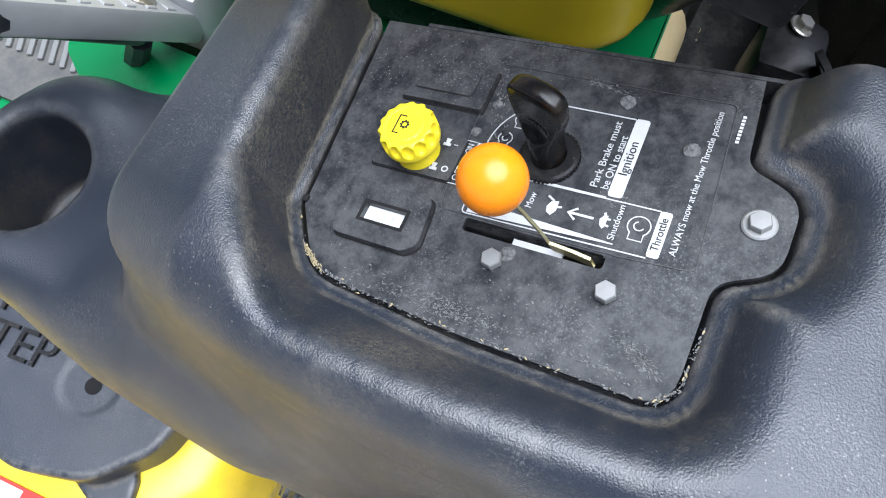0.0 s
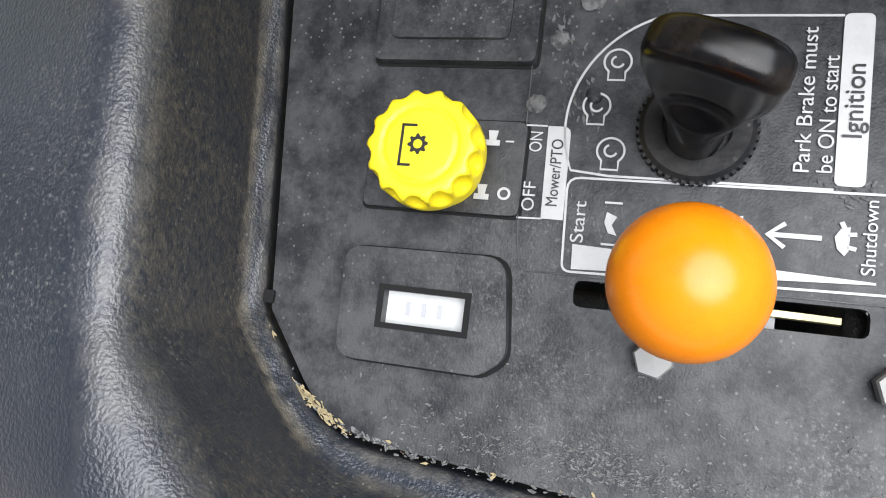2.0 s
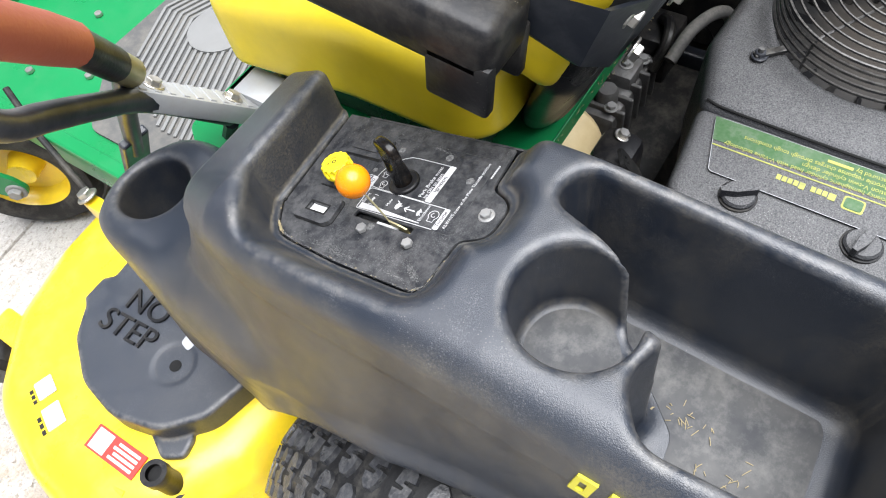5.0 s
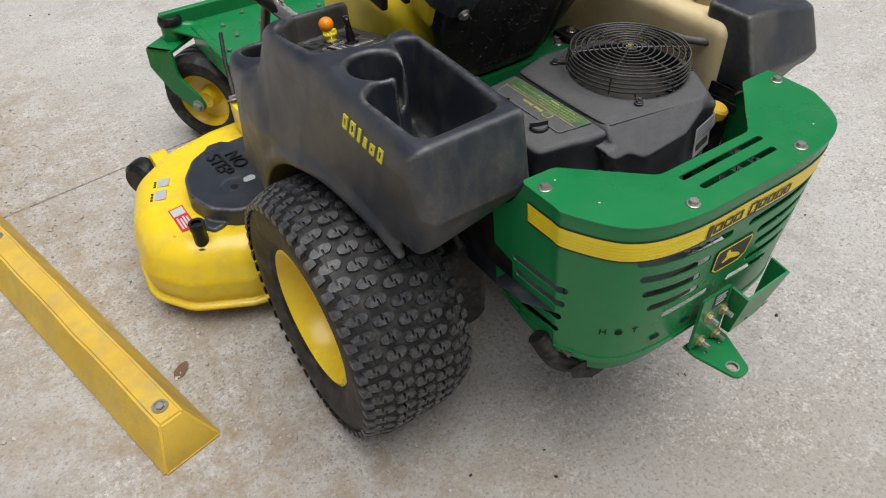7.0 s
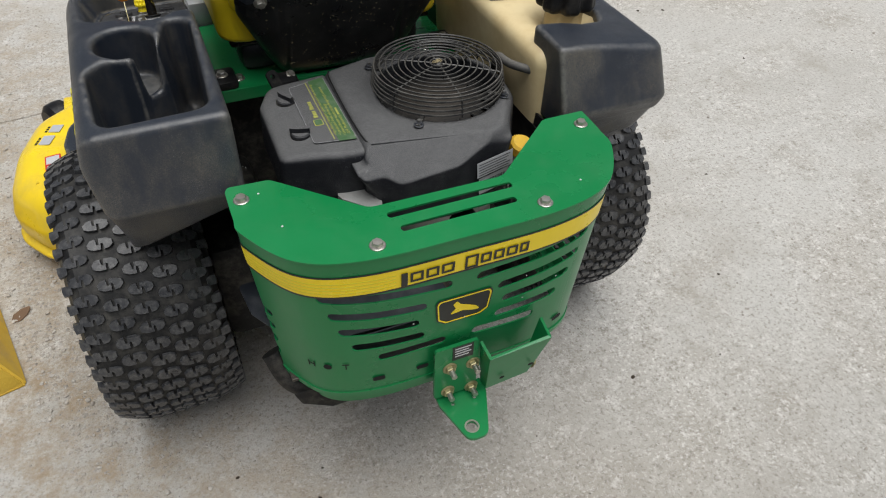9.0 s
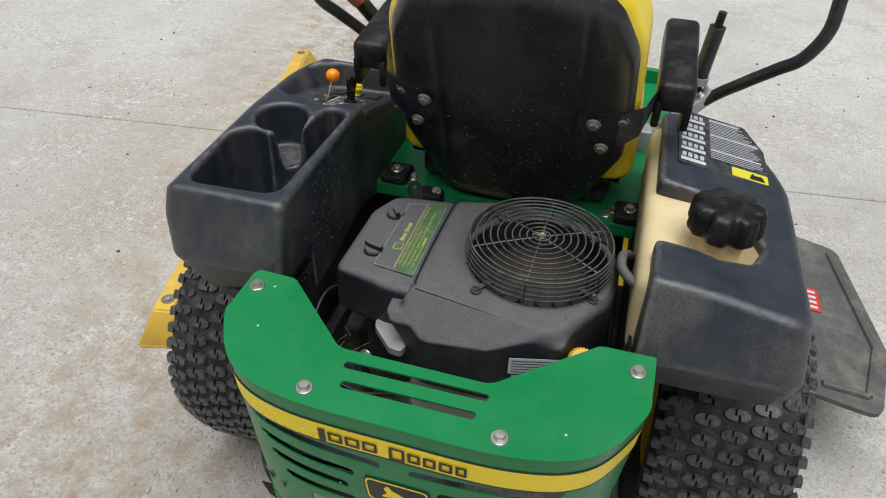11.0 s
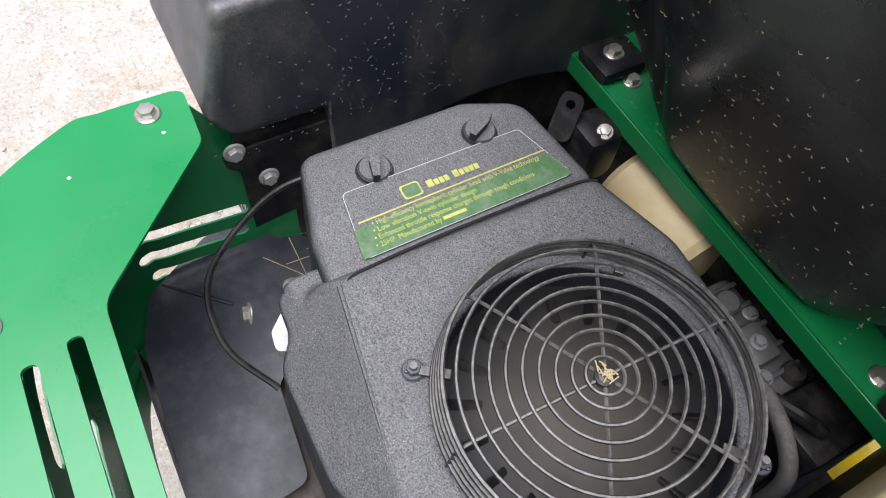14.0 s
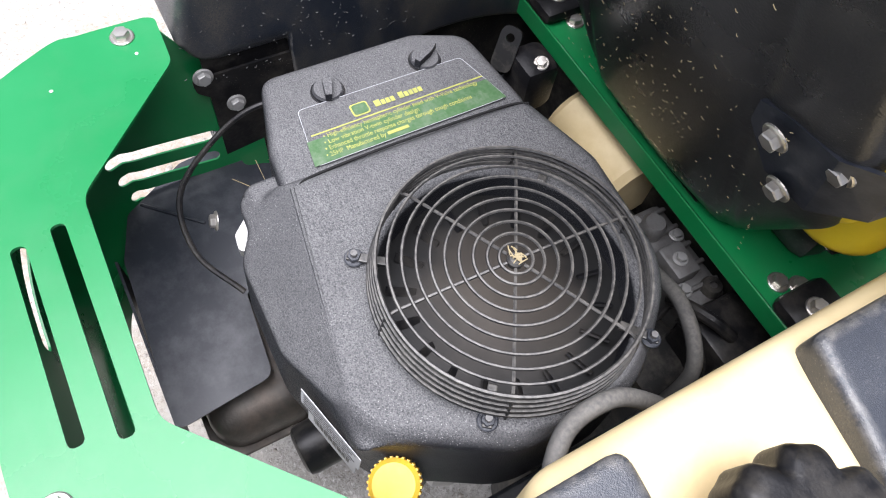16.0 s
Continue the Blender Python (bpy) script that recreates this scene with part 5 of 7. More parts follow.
# ---- frame ----
frame_rail = part("frame", box((-0.262, 0.196, 0.585), (0.262, 0.200, 0.612), 0.0015), GREEN, mower, "green painted steel frame")
plate_line = rounded([(-0.262, 0.1975, 0), (0.275, 0.1975, 0), (0.275, 0.40, 0), (0.336, 0.42, 0.01), (0.336, 0.56, 0.02), (0.305, 0.602, 0.02), (-0.283, 0.602, 0.02), (-0.314, 0.56, 0.02), (-0.314, 0.42, 0.01), (-0.262, 0.40, 0)], 0.01, 4)
part("deck_plate", slab(plate_line, 0.006, pose(0, 0, 0.606), [circle2(-0.170, 0.5205, 0.011, 18), rounded([(-0.254, 0.486), (-0.190, 0.490), (-0.186, 0.540), (-0.215, 0.556), (-0.252, 0.552)], 0.004, 2)]), GREEN, frame_rail)
part("rail_label", box((-0.06, 0.207, 0.6122), (0.09, 0.216, 0.6128), 0), INK, frame_rail)
for x, y in ((0.205, 0.224), (0.218, 0.242), (-0.19, 0.235)):
    part("bolt", bolt((x, y, 0.612), size=0.008), STEEL, frame_rail)
for s in (-1, 1):
    part("rubber_mount", box((0.012 + 0.235 * s - 0.028, 0.195, 0.610), (0.012 + 0.235 * s + 0.028, 0.262, 0.630), 0.009), BLACK, frame_rail, smooth=True)
    part("mount_bolt", bolt((0.012 + 0.235 * s, 0.226, 0.630), size=0.0085), STEEL, frame_rail)
    part("side_rail", box((0.247 * s - 0.010, -0.15, 0.40), (0.247 * s + 0.010, 0.70, 0.47), 0.004), BLACKMETAL, frame_rail)
    part("wheel_motor", box((min(0.20 * s, 0.34 * s), -0.06, 0.19), (max(0.20 * s, 0.34 * s), 0.25, 0.44), 0.03), DARK, frame_rail, smooth=True)
    part("inner_fender", box((0.268 * s - 0.002, -0.205, 0.47), (0.268 * s + 0.002, 0.40, 0.66), 0), BLACK, frame_rail)
    part("fender_flap", slab(rounded([(-0.222, 0.635), (-0.218, 0.615), (-0.155, 0.56), (-0.02, 0.50), (0.05, 0.61), (-0.05, 0.635)], 0.01, 3), 0.003, Matrix.Translation((0.2625 * s, 0, 0)) @ pose(0, 0, 0, 90, 0, 90)), BLACK, frame_rail)
for p in ((-0.252, -0.209, 0.645), (-0.250, -0.182, 0.595)):
    part("bolt", bolt(p, (1, 0, 0.1), 0.0075), DULLZINC, frame_rail)
part("bay_wall", box((-0.25, 0.262, 0.30), (0.25, 0.266, 0.606), 0), DARK, frame_rail)
part("transmission", box((-0.10, 0.10, 0.24), (0.24, 0.255, 0.46), 0.03), DARK, frame_rail, smooth=True)
part("oil_reservoir", revolve([(0, -0.07), (0.052, -0.07), (0.060, -0.06), (0.060, 0.06), (0.052, 0.07), (0, 0.07)], Matrix.Translation((-0.062, 0.235, 0.50)) @ pose(0, 0, 0, 0, 90, 0), 24), CREAM, frame_rail, "tan plastic oil reservoir", smooth=True)
part("valve_block", box((0.035, 0.180, 0.440), (0.175, 0.245, 0.512), 0.010), GRIME, frame_rail, "grimy cast aluminium transmission housing", smooth=True)
for k in range(5):
    part("block_rib", box((0.046 + 0.026 * k, 0.172, 0.445), (0.052 + 0.026 * k, 0.240, 0.520), 0.002), GRIME, frame_rail)
part("block_cap", box((0.095, 0.186, 0.505), (0.140, 0.222, 0.532), 0.006, Matrix()), GRIME, frame_rail, smooth=True)
part("block_boss", revolve([(0, 0.535), (0.012, 0.535), (0.015, 0.530), (0.015, 0.505), (0, 0.505)], pose(0.066, 0.206, 0), 18), GRIME, frame_rail, smooth=True)
part("block_boss", revolve([(0.005, 0.522), (0.011, 0.522), (0.013, 0.518), (0.013, 0.500), (0.005, 0.500)], pose(0.160, 0.226, 0), 18), DARK, frame_rail, smooth=True)
for x, y, z in ((0.050, 0.192, 0.520), (0.118, 0.204, 0.532), (0.085, 0.232, 0.515), (0.150, 0.192, 0.518)):
    part("bolt", bolt((x, y, z), size=0.0065), DULLZINC, frame_rail)
part("relay_box", box((0.176, 0.168, 0.430), (0.246, 0.252, 0.530), 0.006), BLACK, frame_rail, "black plastic box with a ribbed lead", smooth=True)
part("ribbed_lead", tube(curve_points([(0.150, 0.178, 0.505), (0.172, 0.172, 0.536), (0.200, 0.180, 0.545), (0.222, 0.196, 0.532)], 8), 0.008, 10), BLACK, frame_rail, smooth=True)
part("hose", tube(curve_points([(0.125, 0.150, 0.555), (0.165, 0.142, 0.575), (0.208, 0.128, 0.575), (0.236, 0.114, 0.555), (0.243, 0.100, 0.50), (0.243, 0.08, 0.44)]), 0.0085, 12), GREYHOSE, frame_rail, "dusty grey rubber hose", smooth=True)
part("thin_wire", tube(curve_points([(0.18, 0.14, 0.55), (0.215, 0.150, 0.54), (0.242, 0.140, 0.52), (0.246, 0.11, 0.47)]), 0.0025, 6), BLACK, frame_rail, smooth=True)
part("fuel_hose", tube(curve_points([(0.262, 0.012, 0.660), (0.252, -0.016, 0.700), (0.238, -0.050, 0.724), (0.238, -0.088, 0.730), (0.252, -0.116, 0.732), (0.290, -0.150, 0.728)]), 0.0075, 12), GREYHOSE, frame_rail, smooth=True)
# plug boot and lift eye beside the engine
part("lift_eye", slab(rounded([(-0.012, 0), (-0.012, 0.05), (0.012, 0.05), (0.012, 0)], 0.01, 4), 0.004, Matrix.Translation((-0.135, 0.085, 0.645)) @ pose(0, 0, 0, 60, 0, 35), [circle2(0, 0.038, 0.005, 10)]), DARK, frame_rail)
part("plug_boot", box((-0.145, 0.095, 0.60), (-0.095, 0.140, 0.668), 0.012, Matrix()), BLACK, frame_rail, smooth=True)
part("bolt", bolt((-0.108, 0.118, 0.668), (0.2, -0.3, 1), 0.006), STEEL, frame_rail)
# foot room
floor_pan = part("floor_pan", slab(rounded([(-0.300, 0.59), (-0.300, 1.20), (-0.40, 1.42, 0.03), (0.43, 1.42, 0.03), (0.325, 1.20), (0.325, 0.59)], 0.02, 3), 0.006, pose(0, 0, 0.388)), GREEN, mower, "green steel floor pan with bolts and a rubber mat")
for s in (-1, 1):
    part("pan_side", box((0.012 + 0.325 * s - 0.014, 0.66, 0.33), (0.012 + 0.325 * s + 0.014, 1.36, 0.40), 0.005), GREEN, floor_pan)
part("toe_board", box((-0.40, 1.40, 0.39), (0.43, 1.425, 0.44), 0.004), GREEN, floor_pan)
part("step_wall", box((-0.26, 0.594, 0.388), (0.275, 0.60, 0.612), 0), GREEN, floor_pan)
mat_shape = rounded([(-0.275, 0.64), (-0.275, 0.98), (-0.12, 1.10), (0.145, 1.10), (0.30, 0.98), (0.30, 0.64)], 0.04, 4)
part("rubber_mat", slab(mat_shape, 0.006, pose(0, 0, 0.394)), material("mat_base_rubber", (0.07, 0.07, 0.068), 0.8, dust=DUST, dust_amount=0.4, dust_scale=18), floor_pan, "dusty grey rubber foot mat with ribs")
for k in range(30):
    y = 0.66 + 0.0145 * k
    half = 0.26 if y < 0.96 else 0.26 - (y - 0.96) * 1.0
    for s in (-1, 1):
        if k % 2 == 0 or half > 0.12:
            part("mat_rib", box((0, -0.003, 0), (half * 0.96, 0.003, 0.004), 0.001, Matrix.Translation((0.012, y + 0.05 - 0.05, 0.400)) @ pose(0, 0, 0, 0, 0, 0 if s > 0 else 180) @ pose(0, 0, 0, 0, 0, s * -22)), material("mat_rubber", (0.17, 0.17, 0.165), 0.8) if "mat_rubber" not in bpy.data.materials else bpy.data.materials["mat_rubber"], floor_pan)
part("mat_disc", revolve([(0, 0.400), (0.062, 0.400), (0.062, 0.406), (0.056, 0.408), (0, 0.408)], pose(0.012, 0.935, 0), 32), bpy.data.materials["mat_rubber"], floor_pan, smooth=True)
for x, y in ((-0.23, 1.204), (-0.186, 1.085), (-0.24, 1.30), (-0.13, 1.25), (-0.06, 1.20), (-0.29, 1.12), (0.08, 1.25), (0.16, 1.20), (0.25, 1.25), (-0.15, 1.36), (0.0, 1.36)):
    part("pan_bolt", bolt((x, y, 0.394), size=0.008, washer=False), STEEL, floor_pan)


# ---- steering levers ----
def steering(s):
    """A bent black bar clamped to a silver bracket at its foot."""
    c = 0.015
    pts = [(c + s * 0.285, 0.525, 0.655), (c + s * 0.352, 0.540, 0.735), (c + s * 0.412, 0.505, 0.800), (c + s * 0.455, 0.475, 0.845), (c + s * 0.490, 0.455, 0.880), (c + s * 0.515, 0.45, 0.935), (c + s * 0.515, 0.45, 1.00), (c + s * 0.505, 0.44, 1.14)]
    bar = part("steering_lever", tube(curve_points(pts, 6), 0.0125, 14), BLACKMETAL, mower, "black bent steel steering lever", smooth=True)
    part("grip", tube([(c + s * 0.513, 0.448, 1.03), (c + s * 0.504, 0.44, 1.15)], 0.019, 16), BLACK, bar, smooth=True)
    m = Matrix.Translation((c + s * 0.312, 0.534, 0.698)) @ look((0, 0, 0), (s * 0.75, 0.24, 0.82)).to_3x3().to_4x4()
    part("clamp", box((-0.017, -0.012, -0.075), (0.017, 0.012, 0.095), 0.004, m), CHROME, bar, "ribbed silver steel clamp", smooth=True)
    for k in range(9):
        part("clamp_tooth", box((-0.014, 0.009, -0.07 + 0.016 * k), (0.014, 0.013, -0.062 + 0.016 * k), 0.001, m), CHROME, bar)
    for z in (-0.05, 0.045):
        part("bolt", bolt(m @ Vector((0, 0.012, z)), m.to_3x3() @ Vector((0, 1, 0)), 0.008), STEEL, bar)
    part("foot_block", box((c + s * 0.235 - 0.022, 0.495, 0.600), (c + s * 0.235 + 0.022, 0.545, 0.662), 0.004), CHROME, bar, smooth=True)
    part("bolt", bolt((c + s * 0.235 - s * 0.024, 0.52, 0.645), (-s, 0, 0.2), 0.009), STEEL, bar)
    part("link_rod", tube([(c + s * 0.285, 0.53, 0.64), (c + s * 0.29, 0.60, 0.52), (c + s * 0.29, 0.66, 0.42)], 0.009, 8), BLACKMETAL, bar, smooth=True)


steering(-1)
steering(1)


def park_lever(points, radius, label, end):
    """A steel bar with a zinc collar part of the way up, a sleeve and a grip."""
    base, collar, joint = [Vector(p) for p in points]
    lever = part("park_lever", tube([base, base.lerp(collar, 0.5) + Vector((0, 0.004, 0)), collar, joint], radius, 12), BLACKMETAL, mower, label, smooth=True)
    way = (joint - collar).normalized()
    if end:
        part("collar", tube([collar - way * 0.022, collar + way * 0.022], 0.0155, 16), BRASS, lever, "yellow-zinc collar", smooth=True)
        part("sleeve", tube([collar + way * 0.022, joint], 0.0165, 16), BLACK, lever, smooth=True)
        up = (way + Vector((-0.25, 0, 0.1))).normalized()
        part("grip", tube([joint - way * 0.004, joint + up * 0.03, joint + up * 0.16], [0.0185, 0.020, 0.021], 16), GRIP, lever, "red-brown rubber grip", smooth=True)
        part("bracket", box((-0.020, -0.006, -0.09), (0.020, 0.006, 0.06), 0.003, along(base, collar - base)), BLACKMETAL, lever)
    else:
        part("collar", tube([collar - way * 0.008, collar + way * 0.008], 0.020, 16), CHROME, lever, smooth=True)
        part("sleeve", tube([collar + way * 0.008, joint], 0.0165, 16), BLACKMETAL, lever, smooth=True)
        part("tip", tube([joint, joint + way * 0.030], 0.0085, 12), BLACK, lever, smooth=True)


park_lever(((-0.327, 0.695, 0.56), (-0.345, 0.526, 0.793), (-0.39, 0.471, 0.882)), 0.011, "black steel lever with a red-brown rubber grip", True)
park_lever(((0.345, 0.62, 0.56), (0.343, 0.552, 0.774), (0.352, 0.548, 0.890)), 0.012, "thin black steel lift lever", False)


def caster(px, py, turn):
    """A front wheel on one curved arm that swings under a capped post; turn is the way it trails, in degrees."""
    R, W, trail = 0.164, 0.145, 0.096
    d = Vector((math.cos(radians(turn)), math.sin(radians(turn)), 0))
    n = Vector((d.y, -d.x, 0))
    hub = Vector((px, py, R)) + d * trail
    m = along(hub, n)
    prof = [(0.094, -0.060), (0.118, -0.071), (0.142, -0.068), (0.157, -0.050), (0.1630, -0.022), (0.164, 0)]
    prof = prof + [(r, -z) for r, z in reversed(prof[:-1])]
    wheel = part("front_wheel", revolve(prof, m, 56), RUBBER, mower, "smooth black caster tyre on a dusty yellow rim with a green fork", smooth=True)
    for z in (-0.038, -0.013, 0.013, 0.038):
        r = 0.1665 - abs(z) * 0.11
        part("tyre_rib", revolve([(r - 0.006, z - 0.008), (r, z - 0.007), (r, z + 0.007), (r - 0.006, z + 0.008)], m, 56), LUG, wheel, smooth=True)
    part("rim", revolve([(0.096, -0.060), (0.088, -0.048), (0.080, -0.02), (0.036, -0.012), (0.028, -0.05), (0.0, -0.05), (0, 0.05), (0.028, 0.05), (0.036, 0.012), (0.080, 0.02), (0.088, 0.048), (0.096, 0.060)], m, 44), YELLOW, wheel, "dusty yellow steel rim", smooth=True)
    # the arm: side view along d, on the wheel's outer face
    flat = Matrix((d, Vector((0, 0, 1)), n)).transposed().to_4x4()
    flat.translation = Vector((px, py, 0))
    side = rounded([(trail - 0.006, R - 0.030, 0.026), (trail + 0.030, R - 0.004, 0.028), (trail + 0.012, R + 0.034, 0.02), (0.048, 0.262, 0.05), (0.046, 0.352, 0.004), (-0.046, 0.352, 0.004), (-0.052, 0.285, 0.03), (0.004, 0.205, 0.05)], 0.02, 6)
    part("fork_arm", slab(side, 0.010, flat, base=0.082), GREEN, wheel)
    part("fork_top", slab(rounded([(-0.048, -0.048), (-0.048, 0.092), (0.048, 0.092), (0.048, -0.048)], 0.014, 4), 0.010, Matrix.Translation((0, 0, 0.342)) @ Matrix.Translation((px, py, 0)) @ Matrix((d, n, Vector((0, 0, 1)))).transposed().to_4x4()), GREEN, wheel)
    part("axle_nut", bolt(hub + n * 0.092, n, 0.0145), DULLZINC, wheel, "grey hex axle nut")
    part("post", revolve([(0, 0.350), (0.034, 0.350), (0.034, 0.406), (0, 0.406)], pose(px, py, 0), 28), GREEN, wheel, smooth=True)
    part("post_cap", revolve([(0, 0.400), (0.036, 0.400), (0.038, 0.405), (0.038, 0.414), (0.035, 0.424), (0.031, 0.428), (0.024, 0.424), (0, 0.424)], pose(px, py, 0), 28), BLACK, wheel, "round black plastic post cap", smooth=True)
    s = 1 if px > 0 else -1
    part("post_arm", tube(curve_points([(px, py, 0.378), (px - s * 0.045, py - 0.01, 0.376), (px - s * 0.075, py - 0.06, 0.365), (px - s * 0.085, py - 0.22, 0.352)], 6), 0.026, 14), GREEN, wheel, smooth=True)


caster(-0.372, 1.415, -53.5)
caster(0.402, 1.415, -100)


# ---- mowing deck ----
DECK = rounded([(-0.42, 0.405, 0.03), (-0.575, 0.420, 0.10), (-0.715, 0.495, 0.12), (-0.785, 0.60, 0.12), (-0.772, 0.76, 0.2), (-0.722, 0.91, 0.15), (-0.60, 1.01, 0.15), (-0.45, 1.05, 0.1), (-0.30, 1.06, 0.1), (0.52, 1.02, 0.1), (0.60, 0.80, 0.1), (0.60, 0.50, 0.1), (0.50, 0.40, 0.05)], 0.12, 8)


def deck_shape(x, y, z):
    plan = d_poly(x, y, DECK)
    dome = d_deep(plan + 0.005 + 0.30 * np.clip(z - 0.14, 0, 0.2), z, 0.055, 0.238, 0.05)
    lip = d_deep(plan - 0.004, z, 0.055, 0.070, 0.005)
    return smin(dome, lip, 0.008)


deck = solid("mower_deck", deck_shape, (-0.80, 0.36, 0.04), (0.64, 1.09, 0.26), 0.008, YELLOW, mower, "yellow stamped steel mowing deck")


BELT = rounded([(-0.26, 0.83, 0), (-0.398, 0.829, 0.02), (-0.440, 0.826, 0.008), (-0.455, 0.843, 0.008), (-0.492, 0.846, 0.008), (-0.506, 0.828, 0.008), (-0.553, 0.799, 0.05), (-0.598, 0.730, 0.08), (-0.612, 0.650, 0.08), (-0.592, 0.570, 0.06),
                (-0.540, 0.520, 0.06), (-0.470, 0.503, 0.05), (-0.26, 0.480, 0)], 0.03, 6)
BELT_FOOT = rounded([(-0.600, 0.602), (-0.620, 0.558, 0.014), (-0.601, 0.528, 0.014), (-0.575, 0.534), (-0.54, 0.56)], 0.006, 4)


def cover_shape_deck(x, y, z):
    top = d_deep(d_poly(x, y, BELT) - 0.07 * (0.285 - z), z, 0.215, 0.285, 0.006)
    foot = d_deep(d_poly(x, y, BELT_FOOT), z, 0.22, 0.248, 0.004)
    dish = smax(np.sqrt((x + 0.503) ** 2 + (y - 0.622) ** 2) - 0.034, 0.2838 - z, 0.004)
    return smax(np.minimum(top, foot), -dish, 0.003)


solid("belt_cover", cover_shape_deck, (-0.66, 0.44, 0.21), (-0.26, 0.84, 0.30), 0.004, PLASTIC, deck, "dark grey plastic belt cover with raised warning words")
for text, x, y, size in (("NO", -0.4545, 0.7255, 0.053), ("STEP", -0.5005, 0.7275, 0.053)):
    mesh = letters(text, size, Matrix.Translation((x, y, 0.2865)) @ pose(0, 0, 0, 0, 0, -86), 0.006)
    put_mesh("raised_text", mesh, BLACK, deck, "raised black moulded letters", False)
# a black disc paints the dark of the hole in the cover
part("cover_hole", revolve([(0, 0.2846), (0.0095, 0.2846), (0.0095, 0.283), (0, 0.283)], pose(-0.5045, 0.6175, 0), 16), GAP_SHADE, deck)
part("cover_patch", slab(rounded([(-0.018, -0.010), (-0.012, 0.010), (0.010, 0.012), (0.018, 0.002), (0.012, -0.012)], 0.006, 3), 0.0006, pose(-0.460, 0.626, 0.2853)), SILVERINK, deck, "torn paper scrap")
part("wash_port", revolve([(0.012, 0.290), (0.0195, 0.290), (0.0195, 0.272), (0.0175, 0.268), (0.0175, 0.225), (0.024, 0.222), (0.024, 0.210)], pose(-0.637, 0.527, 0), 26), BLACK, deck, "black hose port", smooth=True)
# another black disc paints the shade down the port
part("port_well", revolve([(0, 0.280), (0.0125, 0.280)], pose(-0.637, 0.527, 0), 16), GAP_SHADE, deck)
part("deck_bead", tube(curve_points([(-0.686, 0.705, 0.232), (-0.690, 0.64, 0.2315), (-0.686, 0.576, 0.232)]), 0.006, 10), YELLOW, deck, "raised yellow bead with paint worn away", smooth=True)


def deck_label(x, y, w, h, turn, mats, tilt):
    m = Matrix.Translation((x, y, 0.2380)) @ pose(0, 0, 0, 0, tilt, turn)
    part("warning_label", slab(bar2(-w / 2, -h / 2, w / 2, h / 2), 0.003, m), mats[0], deck, "faded warning label")
    part("label_field", slab(bar2(-w * 0.42, h * 0.14, w * 0.42, h * 0.45), 0.003, m, base=0.0005), mats[1], deck)
    for k in range(4):
        part("label_line", slab(bar2(w * (-0.36 + 0.20 * k), h * -0.42, w * (-0.24 + 0.20 * k), h * (0.06 - 0.05 * (k % 2))), 0.003, m, base=0.0005), mats[2], deck)


deck_label(-0.649, 0.631, 0.038, 0.104, 1, (REDINK, WHITEINK, WHITEINK), -4)
for x, y, h in ((-0.664, 0.762, 0.042), (-0.640, 0.812, 0.034)):
    m = Matrix.Translation((x, y, 0.2385)) @ pose(0, 0, 0, 0, -4, -22)
    part("worn_label", slab(rounded(bar2(-0.014, -h / 2, 0.016, h / 2), 0.002, 2), 0.002, m), SILVERINK, deck, "silver label, nearly worn away")
    for k in range(3):
        part("label_line", slab(bar2(-0.024, -h / 2 + h * 0.3 * k, -0.018, -h / 2 + h * (0.3 * k + 0.2)), 0.002, m), INK, deck)
part("scalp_wheel", revolve([(0, -0.036), (0.042, -0.036), (0.056, -0.022), (0.058, 0.0), (0.056, 0.022), (0.042, 0.036), (0, 0.036)], Matrix.Translation((-0.652, 1.025, 0.140)) @ pose(0, 0, 0, 0, 90, 30), 24), BLACK, deck, "black anti-scalp roller", smooth=True)
part("scalp_arm", box((-0.625, 0.90, 0.20), (-0.575, 1.02, 0.215), 0.006, None), YELLOW, deck, smooth=True)
part("scalp_post", box((-0.625, 0.985, 0.13), (-0.60, 1.03, 0.21), 0.006), YELLOW, deck, smooth=True)
part("lift_arm", box((-0.375, 0.86, 0.23), (-0.35, 0.95, 0.33), 0.005), YELLOW, deck, smooth=True)
part("lift_bolt", bolt((-0.362, 0.942, 0.335), (0, 0.4, 1), 0.013), STEEL, deck)
part("lift_link", tube([(-0.355, 0.95, 0.32), (-0.33, 1.05, 0.40), (-0.30, 1.13, 0.45)], 0.006, 10), DARK, deck, smooth=True)
# discharge chute
chute = part("discharge_chute", slab(rounded([(0.57, 0.28), (0.57, 0.92), (0.86, 0.86), (0.92, 0.47), (0.865, 0.25)], 0.04, 5), 0.012, pose(0, 0, 0.285, 0, 6, 0)), material("chute_rubber", (0.07, 0.068, 0.065), 0.7, dust=DUST, dust_amount=0.5, dust_scale=15), mower, "grey rubber discharge chute")
for a, b in (((0.74, 0.30), (0.84, 0.30)), ((0.84, 0.30), (0.885, 0.47)), ((0.885, 0.47), (0.83, 0.83))):
    part("chute_rib", tube([(a[0], a[1], 0.299 - a[0] * 0.105), (b[0], b[1], 0.299 - b[0] * 0.105)], 0.008, 8), bpy.data.materials["chute_rubber"], chute, smooth=True)

part("chute_label", slab(rounded(bar2(-0.03, -0.045, 0.03, 0.045), 0.004, 2), 0.001, Matrix.Translation((0.745, 0.60, 0.2205)) @ pose(0, 0, 0, 0, 6, 0)), REDINK, chute, "red warning label")
for k in range(4):
    part("label_line", slab(bar2(-0.024, -0.036 + 0.02 * k, 0.022, -0.026 + 0.02 * k), 0.001, Matrix.Translation((0.745, 0.60, 0.2212)) @ pose(0, 0, 0, 0, 6, 0)), WHITEINK, chute)


